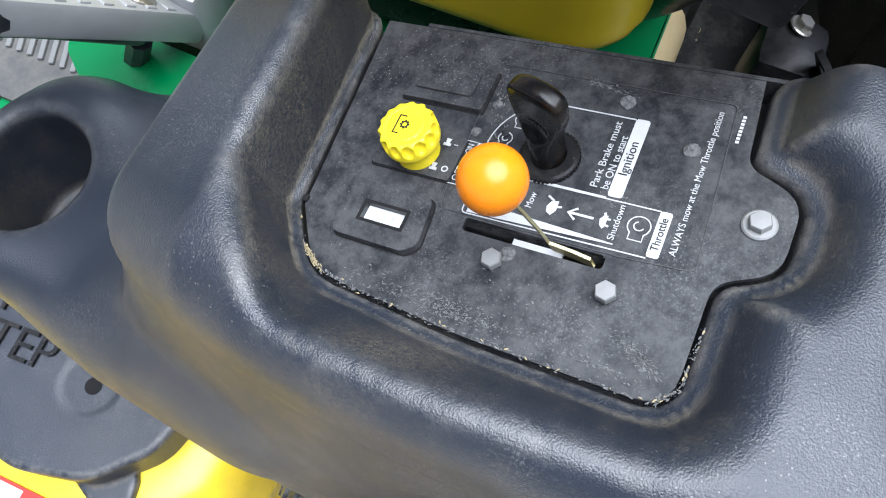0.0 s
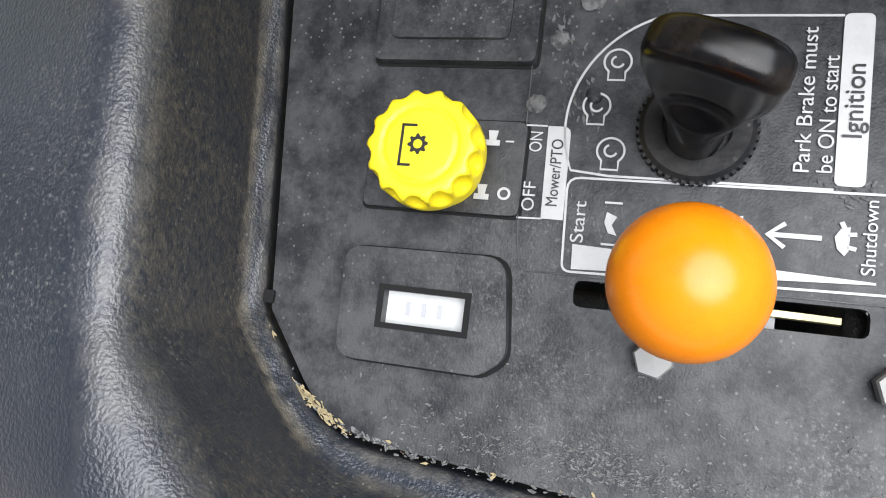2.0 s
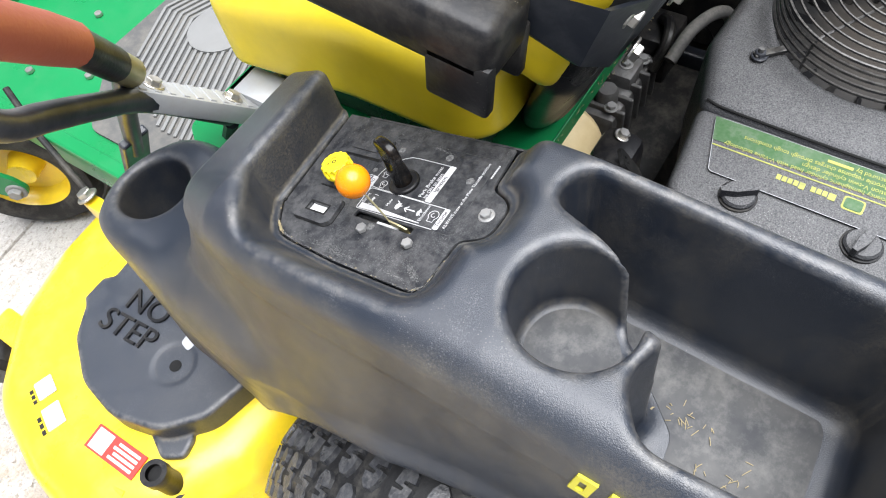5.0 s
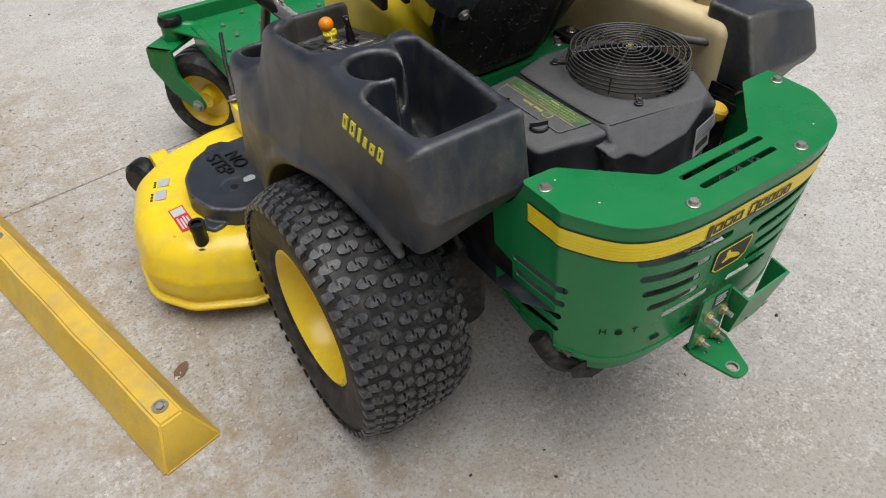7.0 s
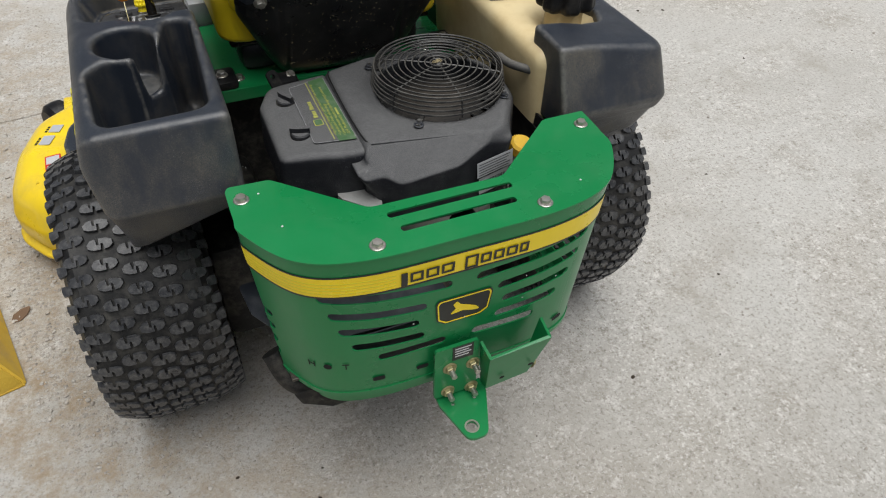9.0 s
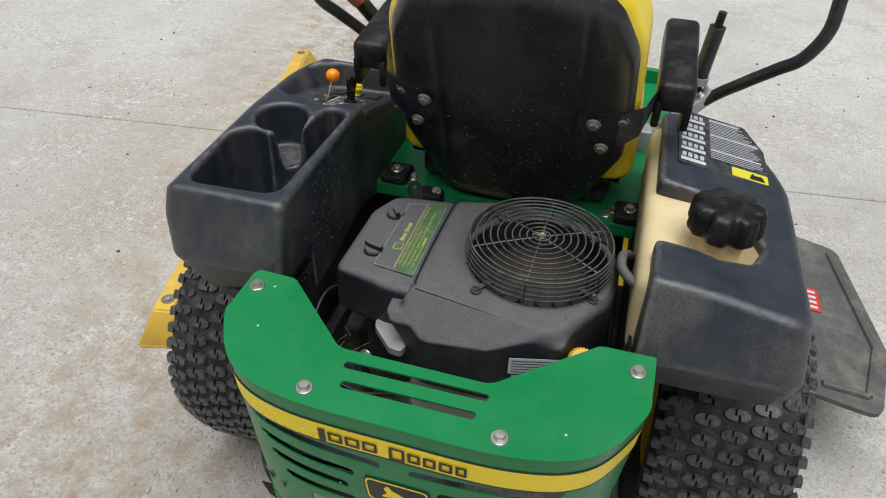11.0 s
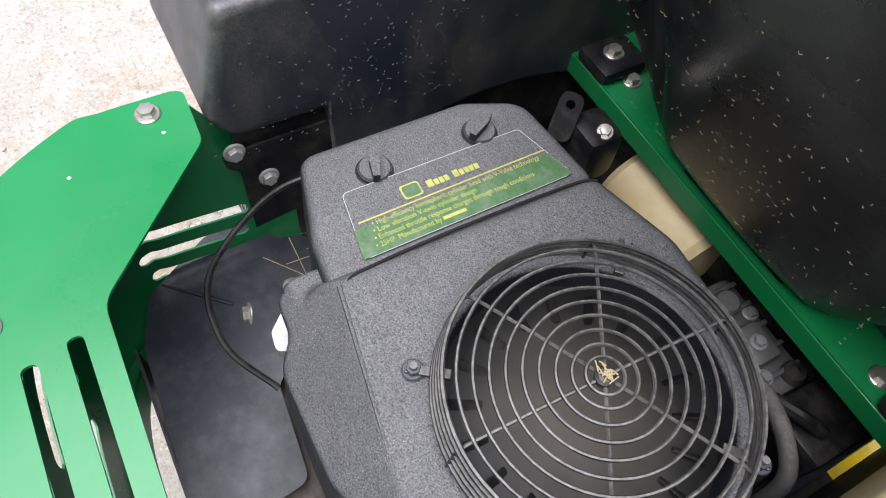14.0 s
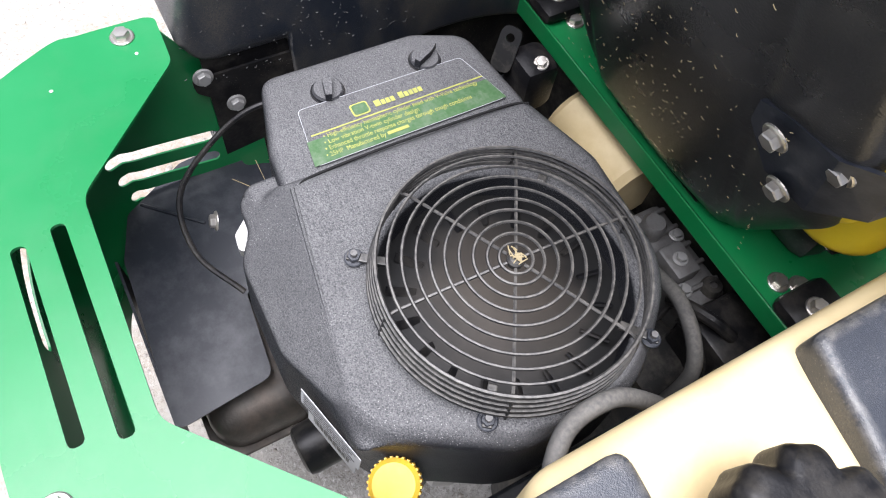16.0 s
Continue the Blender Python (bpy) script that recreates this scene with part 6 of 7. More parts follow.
# ---- control panel ----
def lay(points):
    return [(*on_panel(*p[:2]), *p[2:]) for p in points]


plate = rounded([(-0.257, 0.3325, 0), *PLATE, (-0.257, 0.152, 0)], 0.01, 5)
slot = rounded(lay(bar2(-0.3605, 0.1873, -0.3542, 0.2475)), 0.002, 3)
panel = part("control_panel", slab(lay(plate), 0.0025, PANEL_POSE, [slot], base=-0.0025), PANEL, mower, "black plastic control panel with white print, scratched and dusty")
part("side_flange", slab([(-0.052, 0), (0.125, 0), (0.120, -0.02), (-0.048, -0.02)], 0.002, Matrix.Translation((-0.2555, PY, PZ - 0.0015)) @ pose(0, 0, 0, -math.degrees(math.atan(SLOPE))) @ pose(0, 0, 0, 90, 0, 90)), PANEL, panel)


def print_shape(points, mat=WHITEINK, lift=0.0002, name="print_mark", holes=()):
    return part(name, slab(lay(points), 0.00025, PANEL_POSE, [lay(h) for h in holes], base=lift), mat, panel)


def print_line(points, width=0.00055, mat=WHITEINK):
    """A printed line through plan points."""
    pts = [Vector(on_panel(*p)) for p in points]
    left, right = [], []
    for i, p in enumerate(pts):
        way = (pts[min(i + 1, len(pts) - 1)] - pts[max(i - 1, 0)]).normalized()
        side = Vector((-way.y, way.x)) * width / 2
        left.append(tuple(p + side))
        right.append(tuple(p - side))
    part("print_line", slab(left + right[::-1], 0.00025, PANEL_POSE, base=0.0002), mat, panel)


def print_words(text, x, y, long, size, mat=WHITEINK, lift=0.00045):
    """Words of a given length, centred on a plan place, reading towards the seat."""
    u, v = on_panel(x, y)
    mesh = letters(text, size, Matrix(), 0.0002)
    xs = [c.co.x for c in mesh.vertices]
    squeeze = long / max(max(xs) - min(xs), 1e-6)
    mid = (max(xs) + min(xs)) / 2
    mesh.transform(PANEL_POSE @ Matrix.Translation((u, v, lift)) @ Matrix.Diagonal((squeeze, 1, 1, 1)) @ Matrix.Translation((-mid, 0, 0)))
    put_mesh("printed_text", mesh, mat, panel, "", False)


def ring2(x, y, r, w=0.0005, a0=0.0, a1=360.0, steps=24):
    return [(x + r * math.cos(math.radians(a0 + (a1 - a0) * k / steps)), y + r * math.sin(math.radians(a0 + (a1 - a0) * k / steps))) for k in range(steps + 1)]


KEY = (-0.3165, 0.2242)
print_words("Park Brake must", -0.3083, 0.2022, 0.0338, 0.0047)
print_words("be ON to start", -0.3116, 0.1977, 0.0270, 0.0047)
print_shape(rounded(bar2(-0.3279, 0.1898, -0.2881, 0.1958), 0.0015, 3))
print_words("Ignition", -0.3085, 0.1928, 0.0168, 0.0056, INK, 0.0007)
print_line([(-0.2886, 0.1958), (-0.2886, 0.2285)] + ring2(KEY[0], KEY[1], 0.0292, a0=17, a1=113)[1:] + [(-0.3288, 0.2425), (-0.3288, 0.1958)])
print_words("OFF", -0.3350, 0.2600, 0.0072, 0.0044)
print_words("ON", -0.3213, 0.2597, 0.0050, 0.0044)
print_shape(rounded([(-0.3403, 0.2516, 0), (-0.3403, 0.2568, 0), (-0.3172, 0.2573, 0), (-0.3172, 0.2519, 0.002)], 0.001, 3))
print_words("Mower/PTO", -0.3288, 0.2545, 0.0165, 0.0040, INK, 0.0007)
print_line([(-0.3172, 0.2625), (-0.3172, 0.2575)], 0.0004)
print_line([(-0.3405, 0.2625), (-0.3403, 0.2565)], 0.0004)
print_line(rounded([(-0.3292, 0.1735, 0), (-0.3297, 0.2515, 0.003), (-0.3525, 0.2507, 0.002), (-0.3507, 0.1735, 0)], 0.002, 4))
print_words("Start", -0.3403, 0.2479, 0.0100, 0.0044)
print_shape([(-0.3458, 0.2488), (-0.3518, 0.2486), (-0.3489, 0.1868), (-0.3484, 0.1868)])
print_words("Mow", -0.3385, 0.2243, 0.0075, 0.0042)
print_words("Shutdown", -0.3388, 0.1883, 0.0163, 0.0040)
print_shape(rounded(bar2(-0.3500, 0.1690, -0.3290, 0.1738), 0.0012, 3))
print_words("Throttle", -0.3395, 0.1713, 0.0150, 0.0046, INK, 0.0007)
print_words("ALWAYS mow at the Mow Throttle position", -0.3120, 0.1646, 0.0700, 0.0040)
print_line([(-0.3397, 0.1974), (-0.3397, 0.2075)], 0.0011)
print_line([(-0.3370, 0.2045), (-0.3397, 0.2080), (-0.3424, 0.2045)], 0.0010)
print_line(rounded([(-0.3410, 0.2622, 0), (-0.2720, 0.2634), (-0.2719, 0.1592), (-0.3511, 0.1549), (-0.3532, 0.1840, 0), (-0.3532, 0.2605), (-0.3412, 0.2622, 0)], 0.003, 4), 0.00028, FAINTINK)
for k in range(8):
    print_shape(bar2(-0.2905 + 0.0018 * k, 0.1548, -0.2893 + 0.0018 * k, 0.1562))
# choke bars, turtle, hare and engine signs
print_line([(-0.3352, 0.2425), (-0.3352, 0.2385)], 0.0005)
print_line([(-0.3452, 0.2425), (-0.3452, 0.2385)], 0.0005)
print_shape([(-0.3375, 0.2418), (-0.3385, 0.2395), (-0.3405, 0.2405), (-0.3430, 0.2392), (-0.3425, 0.2412), (-0.3400, 0.2422)])
print_shape([(-0.3368, 0.1921), (-0.3372, 0.1938), (-0.3392, 0.1950), (-0.3418, 0.1944), (-0.3432, 0.1930), (-0.3420, 0.1922)])
print_line([(-0.3358, 0.1938), (-0.3375, 0.1930)], 0.0010)
print_line([(-0.3385, 0.1926), (-0.3383, 0.1908)], 0.0009)
print_line([(-0.3412, 0.1926), (-0.3416, 0.1908)], 0.0009)
print_shape([(-0.3360, 0.2130), (-0.3368, 0.2160), (-0.3395, 0.2172), (-0.3420, 0.2166), (-0.3432, 0.2145), (-0.3405, 0.2128)])
print_line([(-0.3362, 0.2150), (-0.3345, 0.2180)], 0.0009)
print_line([(-0.3388, 0.2130), (-0.3384, 0.2110)], 0.0009)


def engine_sign(x, y, r):
    print_line(ring2(x, y, r, a0=-140, a1=140), 0.0005)
    print_line([(x - r * 0.75, y - r * 0.62), (x - r * 1.5, y - r * 0.62), (x - r * 1.5, y + r * 0.62), (x - r * 0.75, y + r * 0.62)], 0.0005)
    print_line(ring2(x, y, r * 0.45, a0=20, a1=250), 0.0005)


for x, y in ((-0.3010, 0.2428), (-0.3122, 0.2466), (-0.3232, 0.2424)):
    engine_sign(x + 0.0006, y, 0.0031)
engine_sign(-0.3380, 0.1797, 0.0044)
# the hour meter
bezel = rounded(lay([(-0.3515, 0.3030), (-0.3510, 0.2630, 0.006), (-0.3750, 0.2605, 0.006), (-0.3795, 0.2665), (-0.3795, 0.3020)]), 0.005, 4)
window = lay(bar2(-0.3698, 0.2714, -0.3618, 0.2914))
def shadow_gap(outline, grow=0.0007):
    """A black rim round a piece set into the panel: the shadow of its gap, put in as colour."""
    cx, cy = sum(p[0] for p in outline) / len(outline), sum(p[1] for p in outline) / len(outline)
    wide = [(x + grow * (1 if x > cx else -1), y + grow * (1 if y > cy else -1)) for x, y in outline]
    part("joint", slab(wide, 0.0003, PANEL_POSE, base=0.0001), GAP_SHADE, panel)


shadow_gap(bezel)
shadow_gap(rounded(lay(bar2(-0.3020, 0.2618, -0.2785, 0.3030)), 0.002, 3))
shadow_gap(rounded(lay(bar2(-0.3405, 0.2620, -0.3170, 0.3012)), 0.002, 3))
# the shadow round the meter window, painted black likewise
part("joint", slab(lay(bar2(-0.3712, 0.2700, -0.3604, 0.2928)), 0.0003, PANEL_POSE, [window], base=0.00425), GAP_SHADE, panel)
part("hour_meter", slab(bezel, 0.0042, PANEL_POSE, [window]), PANEL, panel, "black hour meter bezel with a small grey window", smooth=True)
part("meter_window", slab(lay(bar2(-0.3700, 0.2710, -0.3616, 0.2918)), 0.0006, PANEL_POSE, base=0.0002), material("meter_glass", (0.62, 0.63, 0.62), 0.25, dust=(0.4, 0.4, 0.4), dust_amount=0.5, dust_scale=200), panel)
for k in range(3):
    print_shape(bar2(-0.3675, 0.2775 + 0.004 * k, -0.3640, 0.2785 + 0.004 * k), SILVERINK, 0.0009)
for e in ([(-0.3716, 0.2862), (-0.3756, 0.2855)], [(-0.3716, 0.2830), (-0.3756, 0.2823)], [(-0.3716, 0.2862), (-0.3716, 0.2830)], [(-0.3756, 0.2855), (-0.3756, 0.2823)], [(-0.3720, 0.2855), (-0.3752, 0.2830)]):
    bm = tube([PANEL_POSE @ Vector((*on_panel(*p), 0.0023)) for p in e], 0.00025, 4)
    part("meter_mark", bm, BLACK, panel)
# blank switch and the mower switch with its knob
part("blank_switch", slab(rounded(lay(bar2(-0.3020, 0.2618, -0.2785, 0.3030)), 0.002, 3), 0.0034, PANEL_POSE), PANEL, panel, smooth=True)
part("blank_switch_face", slab(rounded(lay(bar2(-0.2965, 0.2685, -0.2810, 0.2985)), 0.002, 3), 0.0048, PANEL_POSE), PANEL, panel, smooth=True)
part("switch_plate", slab(rounded(lay(bar2(-0.3405, 0.2620, -0.3170, 0.3012)), 0.002, 3), 0.0018, PANEL_POSE), PANEL, panel)
for x, y in ((-0.3215, 0.2700), (-0.3352, 0.2712)):
    print_shape([(x + 0.0020, y + 0.0012), (x - 0.0004, y + 0.0008), (x - 0.0004, y + 0.0018), (x - 0.0018, y + 0.0018), (x - 0.0018, y - 0.0018), (x - 0.0004, y - 0.0018), (x - 0.0004, y - 0.0008), (x + 0.0020, y - 0.0012)], WHITEINK, 0.0020)
    print_line([(x, y + 0.0028), (x, y + 0.0050)], 0.0003)
print_shape(bar2(-0.3223, 0.2648, -0.3219, 0.2668), WHITEINK, 0.0020)
print_shape(circle2(-0.3352, 0.2658, 0.0016), WHITEINK, 0.0020, holes=[circle2(-0.3352, 0.2658, 0.0010)])


def switch_knob():
    """The yellow pull knob: a stem and a head with finger hollows round its edge."""
    m = PANEL_POSE @ Matrix.Translation((*on_panel(-0.3294, 0.2815), 0.0))
    inv = np.array(m.inverted())

    def shape(x, y, z):
        u, v, w = [inv[k, 0] * x + inv[k, 1] * y + inv[k, 2] * z + inv[k, 3] for k in range(3)]
        r, a = np.sqrt(u * u + v * v), np.arctan2(v, u)
        rim = 0.0134
        head = smax(r - rim, abs(w - 0.0165) - 0.0058, 0.0024)
        dish = smax(abs(r - 0.0088) - 0.0003, 0.0219 - w, 0.0003)
        step = 2 * math.pi / 14
        near = (a + step / 2) % step - step / 2
        hollow = np.sqrt((r * np.sin(near)) ** 2 + (r * np.cos(near) - 0.0136) ** 2 + ((w - 0.0190) * 0.65) ** 2) - 0.0026
        head = smax(head, -hollow, 0.0005)
        stem = smax(r - 0.0092 - 0.18 * np.clip(0.008 - w, 0, 1), abs(w - 0.008) - 0.009, 0.001)
        return smin(smax(head, -dish, 0.0006), stem, 0.002)

    c = m @ Vector((0, 0, 0.013))
    ob = solid("mower_switch_knob", shape, c - Vector((0.02, 0.02, 0.02)), c + Vector((0.02, 0.02, 0.02)), 0.0006, KNOBYELLOW, panel, "bright yellow round switch knob with finger hollows")
    up = m @ Matrix.Translation((0, 0, 0.0223))
    bracket = bmesh.new()
    for b in (bar2(-0.0052, 0.0040, 0.0046, 0.0046), bar2(-0.0052, 0.0016, -0.0046, 0.0046), bar2(0.0040, 0.0010, 0.0046, 0.0046)):
        slab(b, 0.0002, up, bm=bracket)
    part("knob_sign", bracket, INK, panel)
    gear = [(r * math.cos(a), r * math.sin(a) + 0.0004) for k in range(32) for r, a in ((0.0024 if k % 4 < 2 else 0.0018, 2 * math.pi * k / 32),)]
    part("knob_sign", slab(gear, 0.0002, up, [circle2(0, 0.0004, 0.0011, 12)]), INK, panel)


switch_knob()


def ignition_key():
    """A black key with a tall flat grip on a knurled collar."""
    m = PANEL_POSE @ Matrix.Translation((*on_panel(*KEY), 0.0))
    collar = revolve([(0.0078, 0), (0.0131, 0), (0.0131, 0.0022), (0.0118, 0.0032), (0.0078, 0.0032)], m, 56)
    part("key_collar", collar, BLACK, panel, "knurled black collar", smooth=True)
    for k in range(44):
        a = 2 * math.pi * k / 44
        part("knurl", box((0.0127, -0.0005, 0.0002), (0.0136, 0.0005, 0.0024), 0, m @ pose(0, 0, 0, 0, 0, math.degrees(a))), BLACK, panel)
    inv = np.array((m @ pose(0, 0, 0, 0, 0, 73)).inverted())

    def shape(x, y, z):
        u, v, w = [inv[k, 0] * x + inv[k, 1] * y + inv[k, 2] * z + inv[k, 3] for k in range(3)]
        t = np.clip((w - 0.010) / 0.028, 0, 1)
        t = t * t * (3 - 2 * t)
        wide, thin = 0.0082 + 0.0050 * t, 0.0082 - 0.0034 * t
        stem = (((u / wide) ** 4 + (v / thin) ** 4 * t + (v / thin) ** 2 * (1 - t) + (u / wide) ** 2 * (1 - t)) ** 0.4 - 1) * np.minimum(wide, thin)
        head = smax(stem, w - 0.0495 + 16.0 * u * u, 0.005)
        pinch = np.sqrt(((w - 0.0285) / 1.15) ** 2 + (u / 1.5) ** 2 + (abs(v) - 0.0108) ** 2) - 0.0074
        return smax(smax(head, -w, 0.0005), -pinch, 0.0012) * 0.7

    c = m @ Vector((0, 0, 0.025))
    solid("ignition_key", shape, c - Vector((0.02, 0.03, 0.034)), c + Vector((0.02, 0.03, 0.034)), 0.0008, GLOSS, panel, "black plastic ignition key grip")


ignition_key()
# throttle lever
BALL = Vector((-0.3565, 0.237, 0.810))
root = PANEL_POSE @ Vector((*on_panel(-0.3573, 0.192), -0.003))
knee = PANEL_POSE @ Vector((*on_panel(-0.3573, 0.2085), 0.002))
bm = bmesh.new()
rings = []
for p, w in ((root, 0.0028), (root.lerp(knee, 0.5) + Vector((0, 0, 0.0006)), 0.0026), (knee, 0.0024), (knee.lerp(BALL, 0.25) + Vector((0, -0.001, 0.0004)), 0.0024), (BALL, 0.0022)):
    rings.append([bm.verts.new(p + Vector(o)) for o in ((-0.0007, -w * 0.5, -w), (0.0007, -w * 0.5, -w), (0.0007, w * 0.5, w), (-0.0007, w * 0.5, w))])
for a, b in zip(rings, rings[1:]):
    for k in range(4):
        bm.faces.new((a[k], a[(k + 1) % 4], b[(k + 1) % 4], b[k]))
part("throttle_lever", bm, BRASS, panel, "flat yellow-zinc throttle lever")
bm = bmesh.new()
bmesh.ops.create_uvsphere(bm, u_segments=48, v_segments=32, radius=0.0135, matrix=Matrix.Translation(BALL))
part("throttle_ball", bm, ORANGE, panel, "glossy orange ball knob", smooth=True)
part("slot_guide", box((-0.0022, 0.012, -0.006), (0.0022, 0.034, -0.004), 0, PANEL_POSE @ Matrix.Translation((-0.3583, 0.003, 0))), WHITEINK, panel)
# fixings
UP = PANEL_POSE.to_3x3() @ Vector((0, 0, 1))
for x, y in ((-0.3703, 0.2290), (-0.3699, 0.1825)):
    part("panel_bolt", bolt(PANEL_POSE @ Vector((*on_panel(x, y), 0)), UP, 0.0046, False), DULLZINC, panel, "small zinc hex bolt")
part("flange_bolt", bolt(PANEL_POSE @ Vector((*on_panel(-0.3248, 0.1389), 0)), UP, 0.0046, True), DULLZINC, panel, "zinc flange bolt")
for k, (x, y, r) in enumerate(((-0.2842, 0.2500, 0.0034), (-0.2946, 0.2570, 0.0025), (-0.3116, 0.2607, 0.0026), (-0.2805, 0.2020, 0.0036), (-0.2984, 0.1706, 0.0036), (-0.3651, 0.2242, 0.0035), (-0.3090, 0.2475, 0.0022))):
    bump = revolve([(r, 0), (r * 0.9, r * 0.22), (r * 0.5, r * 0.38), (0, r * 0.42)], PANEL_POSE @ Matrix.Translation((*on_panel(x, y), 0)), 14)
    for v in bump.verts:
        v.co += noise.noise_vector(v.co * 900 + Vector((k, 0, 0))) * r * 0.22
    part("rivet", bump, CHALK if k != 6 else PANEL, panel, "rivet under chalky grey crud", smooth=True)
# a black chip paints the shade of a small hole at the plate's edge
part("edge_hole", slab(rounded(lay(bar2(-0.3686, 0.3222, -0.3652, 0.3250)), 0.0006, 2), 0.0012, PANEL_POSE), GAP_SHADE, panel)


# ---- tank cover label ----
def cover_z(x):
    return 0.808 - 0.16 * (x - 0.27) - 0.002


LABEL = Matrix.Translation((0.30, 0.13, cover_z(0.30) + 0.0012)) @ pose(0, 0, 0, 0, math.degrees(math.atan(0.16)), 0)
part("cover_label", slab(rounded([(0.0, 0.0), (0.155, 0.0), (0.150, 0.12), (0.120, 0.195), (0.0, 0.20)], 0.008, 3), 0.0008, LABEL), PANEL, tank_cover, "black instruction label with white print")
for k in range(5):
    y0 = 0.010 + 0.037 * k
    part("label_field", slab(bar2(0.004, y0, 0.046, y0 + 0.010), 0.0005, LABEL, base=0.0008), WHITEINK, tank_cover)
    for j in range(4):
        part("label_sign", slab(rounded(bar2(0.006 + 0.010 * j, y0 + 0.014, 0.013 + 0.010 * j, y0 + 0.028), 0.002, 2), 0.0005, LABEL, base=0.0008), SILVERINK, tank_cover)
for k in range(24):
    y0 = 0.045 + 0.0062 * k
    long = 0.090 if y0 < 0.12 else 0.090 - (y0 - 0.12) * 0.45
    part("label_line", slab(bar2(0.055, y0, 0.055 + long * (0.75 + 0.25 * random.random()), y0 + (0.0042 if k % 9 == 4 else 0.0018)), 0.0005, LABEL, base=0.0008), WHITEINK if k % 9 == 4 else SILVERINK, tank_cover)
part("label_field", slab(rounded(bar2(0.090, 0.006, 0.150, 0.034), 0.003, 3), 0.0005, LABEL, base=0.0008), YELLOWINK, tank_cover)
part("label_sign", slab(rounded([(0.118, 0.010), (0.145, 0.010), (0.140, 0.026), (0.128, 0.024), (0.124, 0.030)], 0.003, 3), 0.0004, LABEL, base=0.0014), INK, tank_cover)


# ---- litter ----
def scatter(name, label, category, count, spot, size, mat, flat=0.6, seed=4):
    """Many small angular bits as one object."""
    rng = random.Random(seed)
    bm = bmesh.new()
    for _ in range(count):
        x, y, z = spot(rng)
        s = size * rng.uniform(0.4, 1.0) ** 2
        m = Matrix.Translation((x, y, z + s * flat * 0.3)) @ pose(0, 0, 0, rng.uniform(-25, 25), rng.uniform(-25, 25), rng.uniform(0, 360)) @ Matrix.Diagonal((s, s * rng.uniform(0.5, 1), s * flat, 1))
        made = bmesh.ops.create_icosphere(bm, subdivisions=1, radius=0.5, matrix=m)
        for v in made["verts"]:
            v.co += Vector((rng.uniform(-1, 1), rng.uniform(-1, 1), rng.uniform(-1, 1))) * s * 0.10
    return tagged(part(name, bm, mat), label, category, kind="stuff")


def by_stop(rng):
    s, w = rng.uniform(-0.5, 2.3), rng.gauss(0.0, 0.16)
    return -0.79 - 0.226 * s + 0.974 * abs(w) + 0.01, 0.152 + 0.974 * s + 0.226 * abs(w), 0


def over_yard(rng):
    return rng.uniform(-2.2, 2.6), rng.uniform(-1.6, 3.2), 0


scatter("gravel", "loose grey grit gathered along the parking stop", "gravel", 900, by_stop, 0.014, STONE)
scatter("pebbles", "small dark and pale stones strewn over concrete", "gravel", 420, over_yard, 0.014, STONE, seed=9)


scatter("leaf_crumbs", "small dark crumbs of leaf and bark strewn over concrete", "debris", 260, over_yard, 0.016, CRUMB, 0.35, 21)


def bits(name, label, count, spot, long, mat, parent=None, seed=2, thick=0.0006):
    rng = random.Random(seed)
    bm = bmesh.new()
    for _ in range(count):
        p, n = spot(rng)
        n = Vector(n).normalized()
        u = n.orthogonal().normalized()
        v = n.cross(u)
        a = rng.uniform(0, 2 * math.pi)
        way = u * math.cos(a) + v * math.sin(a)
        k = long * rng.uniform(0.3, 1.0)
        o = Vector(p) + n * 0.0012
        tube([o - way * k / 2, o + way * k * 0.1 + n * rng.uniform(0, 0.001), o + way * k / 2], thick, 4, bm)
    ob = part(name, bm, mat, parent, label)
    return tagged(ob, kind="stuff")


def on_shell(rng):
    u, w = rng.gauss(0.0, 0.10), rng.gauss(0.10, 0.11)
    return SEAT_M @ Vector((max(-0.15, min(0.15, u)), -0.011 - 0.0 * u, max(-0.03, min(0.35, w)))), (0, -1, -0.43)


def on_console_side(rng):
    z = rng.uniform(0.63, 0.79)
    return (-0.2545 + 0.02 * (z - 0.70) - 0.0008, rng.gauss(-0.06, 0.07), z), (1, 0, 0)


bits("grass_clipping", "dry grass clippings stuck on the seat shell", 240, on_shell, 0.0040, STRAW, seat_shell, 2, 0.00032)
bits("dust_fleck", "pale flecks of dry dirt on the console wall", 240, on_console_side, 0.0030, CHALK, console, 9, 0.00035)
bits("tray_straw", "dry straw lying in the console tray", 46, lambda r: ((r.gauss(-0.39, 0.015), r.gauss(-0.10, 0.018), 0.6555), (0, 0, 1)), 0.009, STRAW, console, 5, 0.0004)
bits("tray_straw", "dry straw lying in the console tray", 26, lambda r: ((r.gauss(-0.345, 0.006), r.gauss(-0.035, 0.02), 0.6555), (0, 0, 1)), 0.008, STRAW, console, 6, 0.0004)
bits("hub_straw", "dry straw caught on the fan hub", 22, lambda r: ((FAN.x + r.gauss(0, 0.004), FAN.y + r.gauss(0, 0.004), 0.7452), (0, 0, 1)), 0.009, STRAW, guard_holder, 7)
bits("bay_straw", "dry straw beside the muffler", 7, lambda r: ((r.gauss(-0.20, 0.02), r.gauss(-0.19, 0.02), 0.52), (r.gauss(0, 1), r.gauss(0, 1), 1)), 0.06, STRAW, engine, 8, 0.0004)
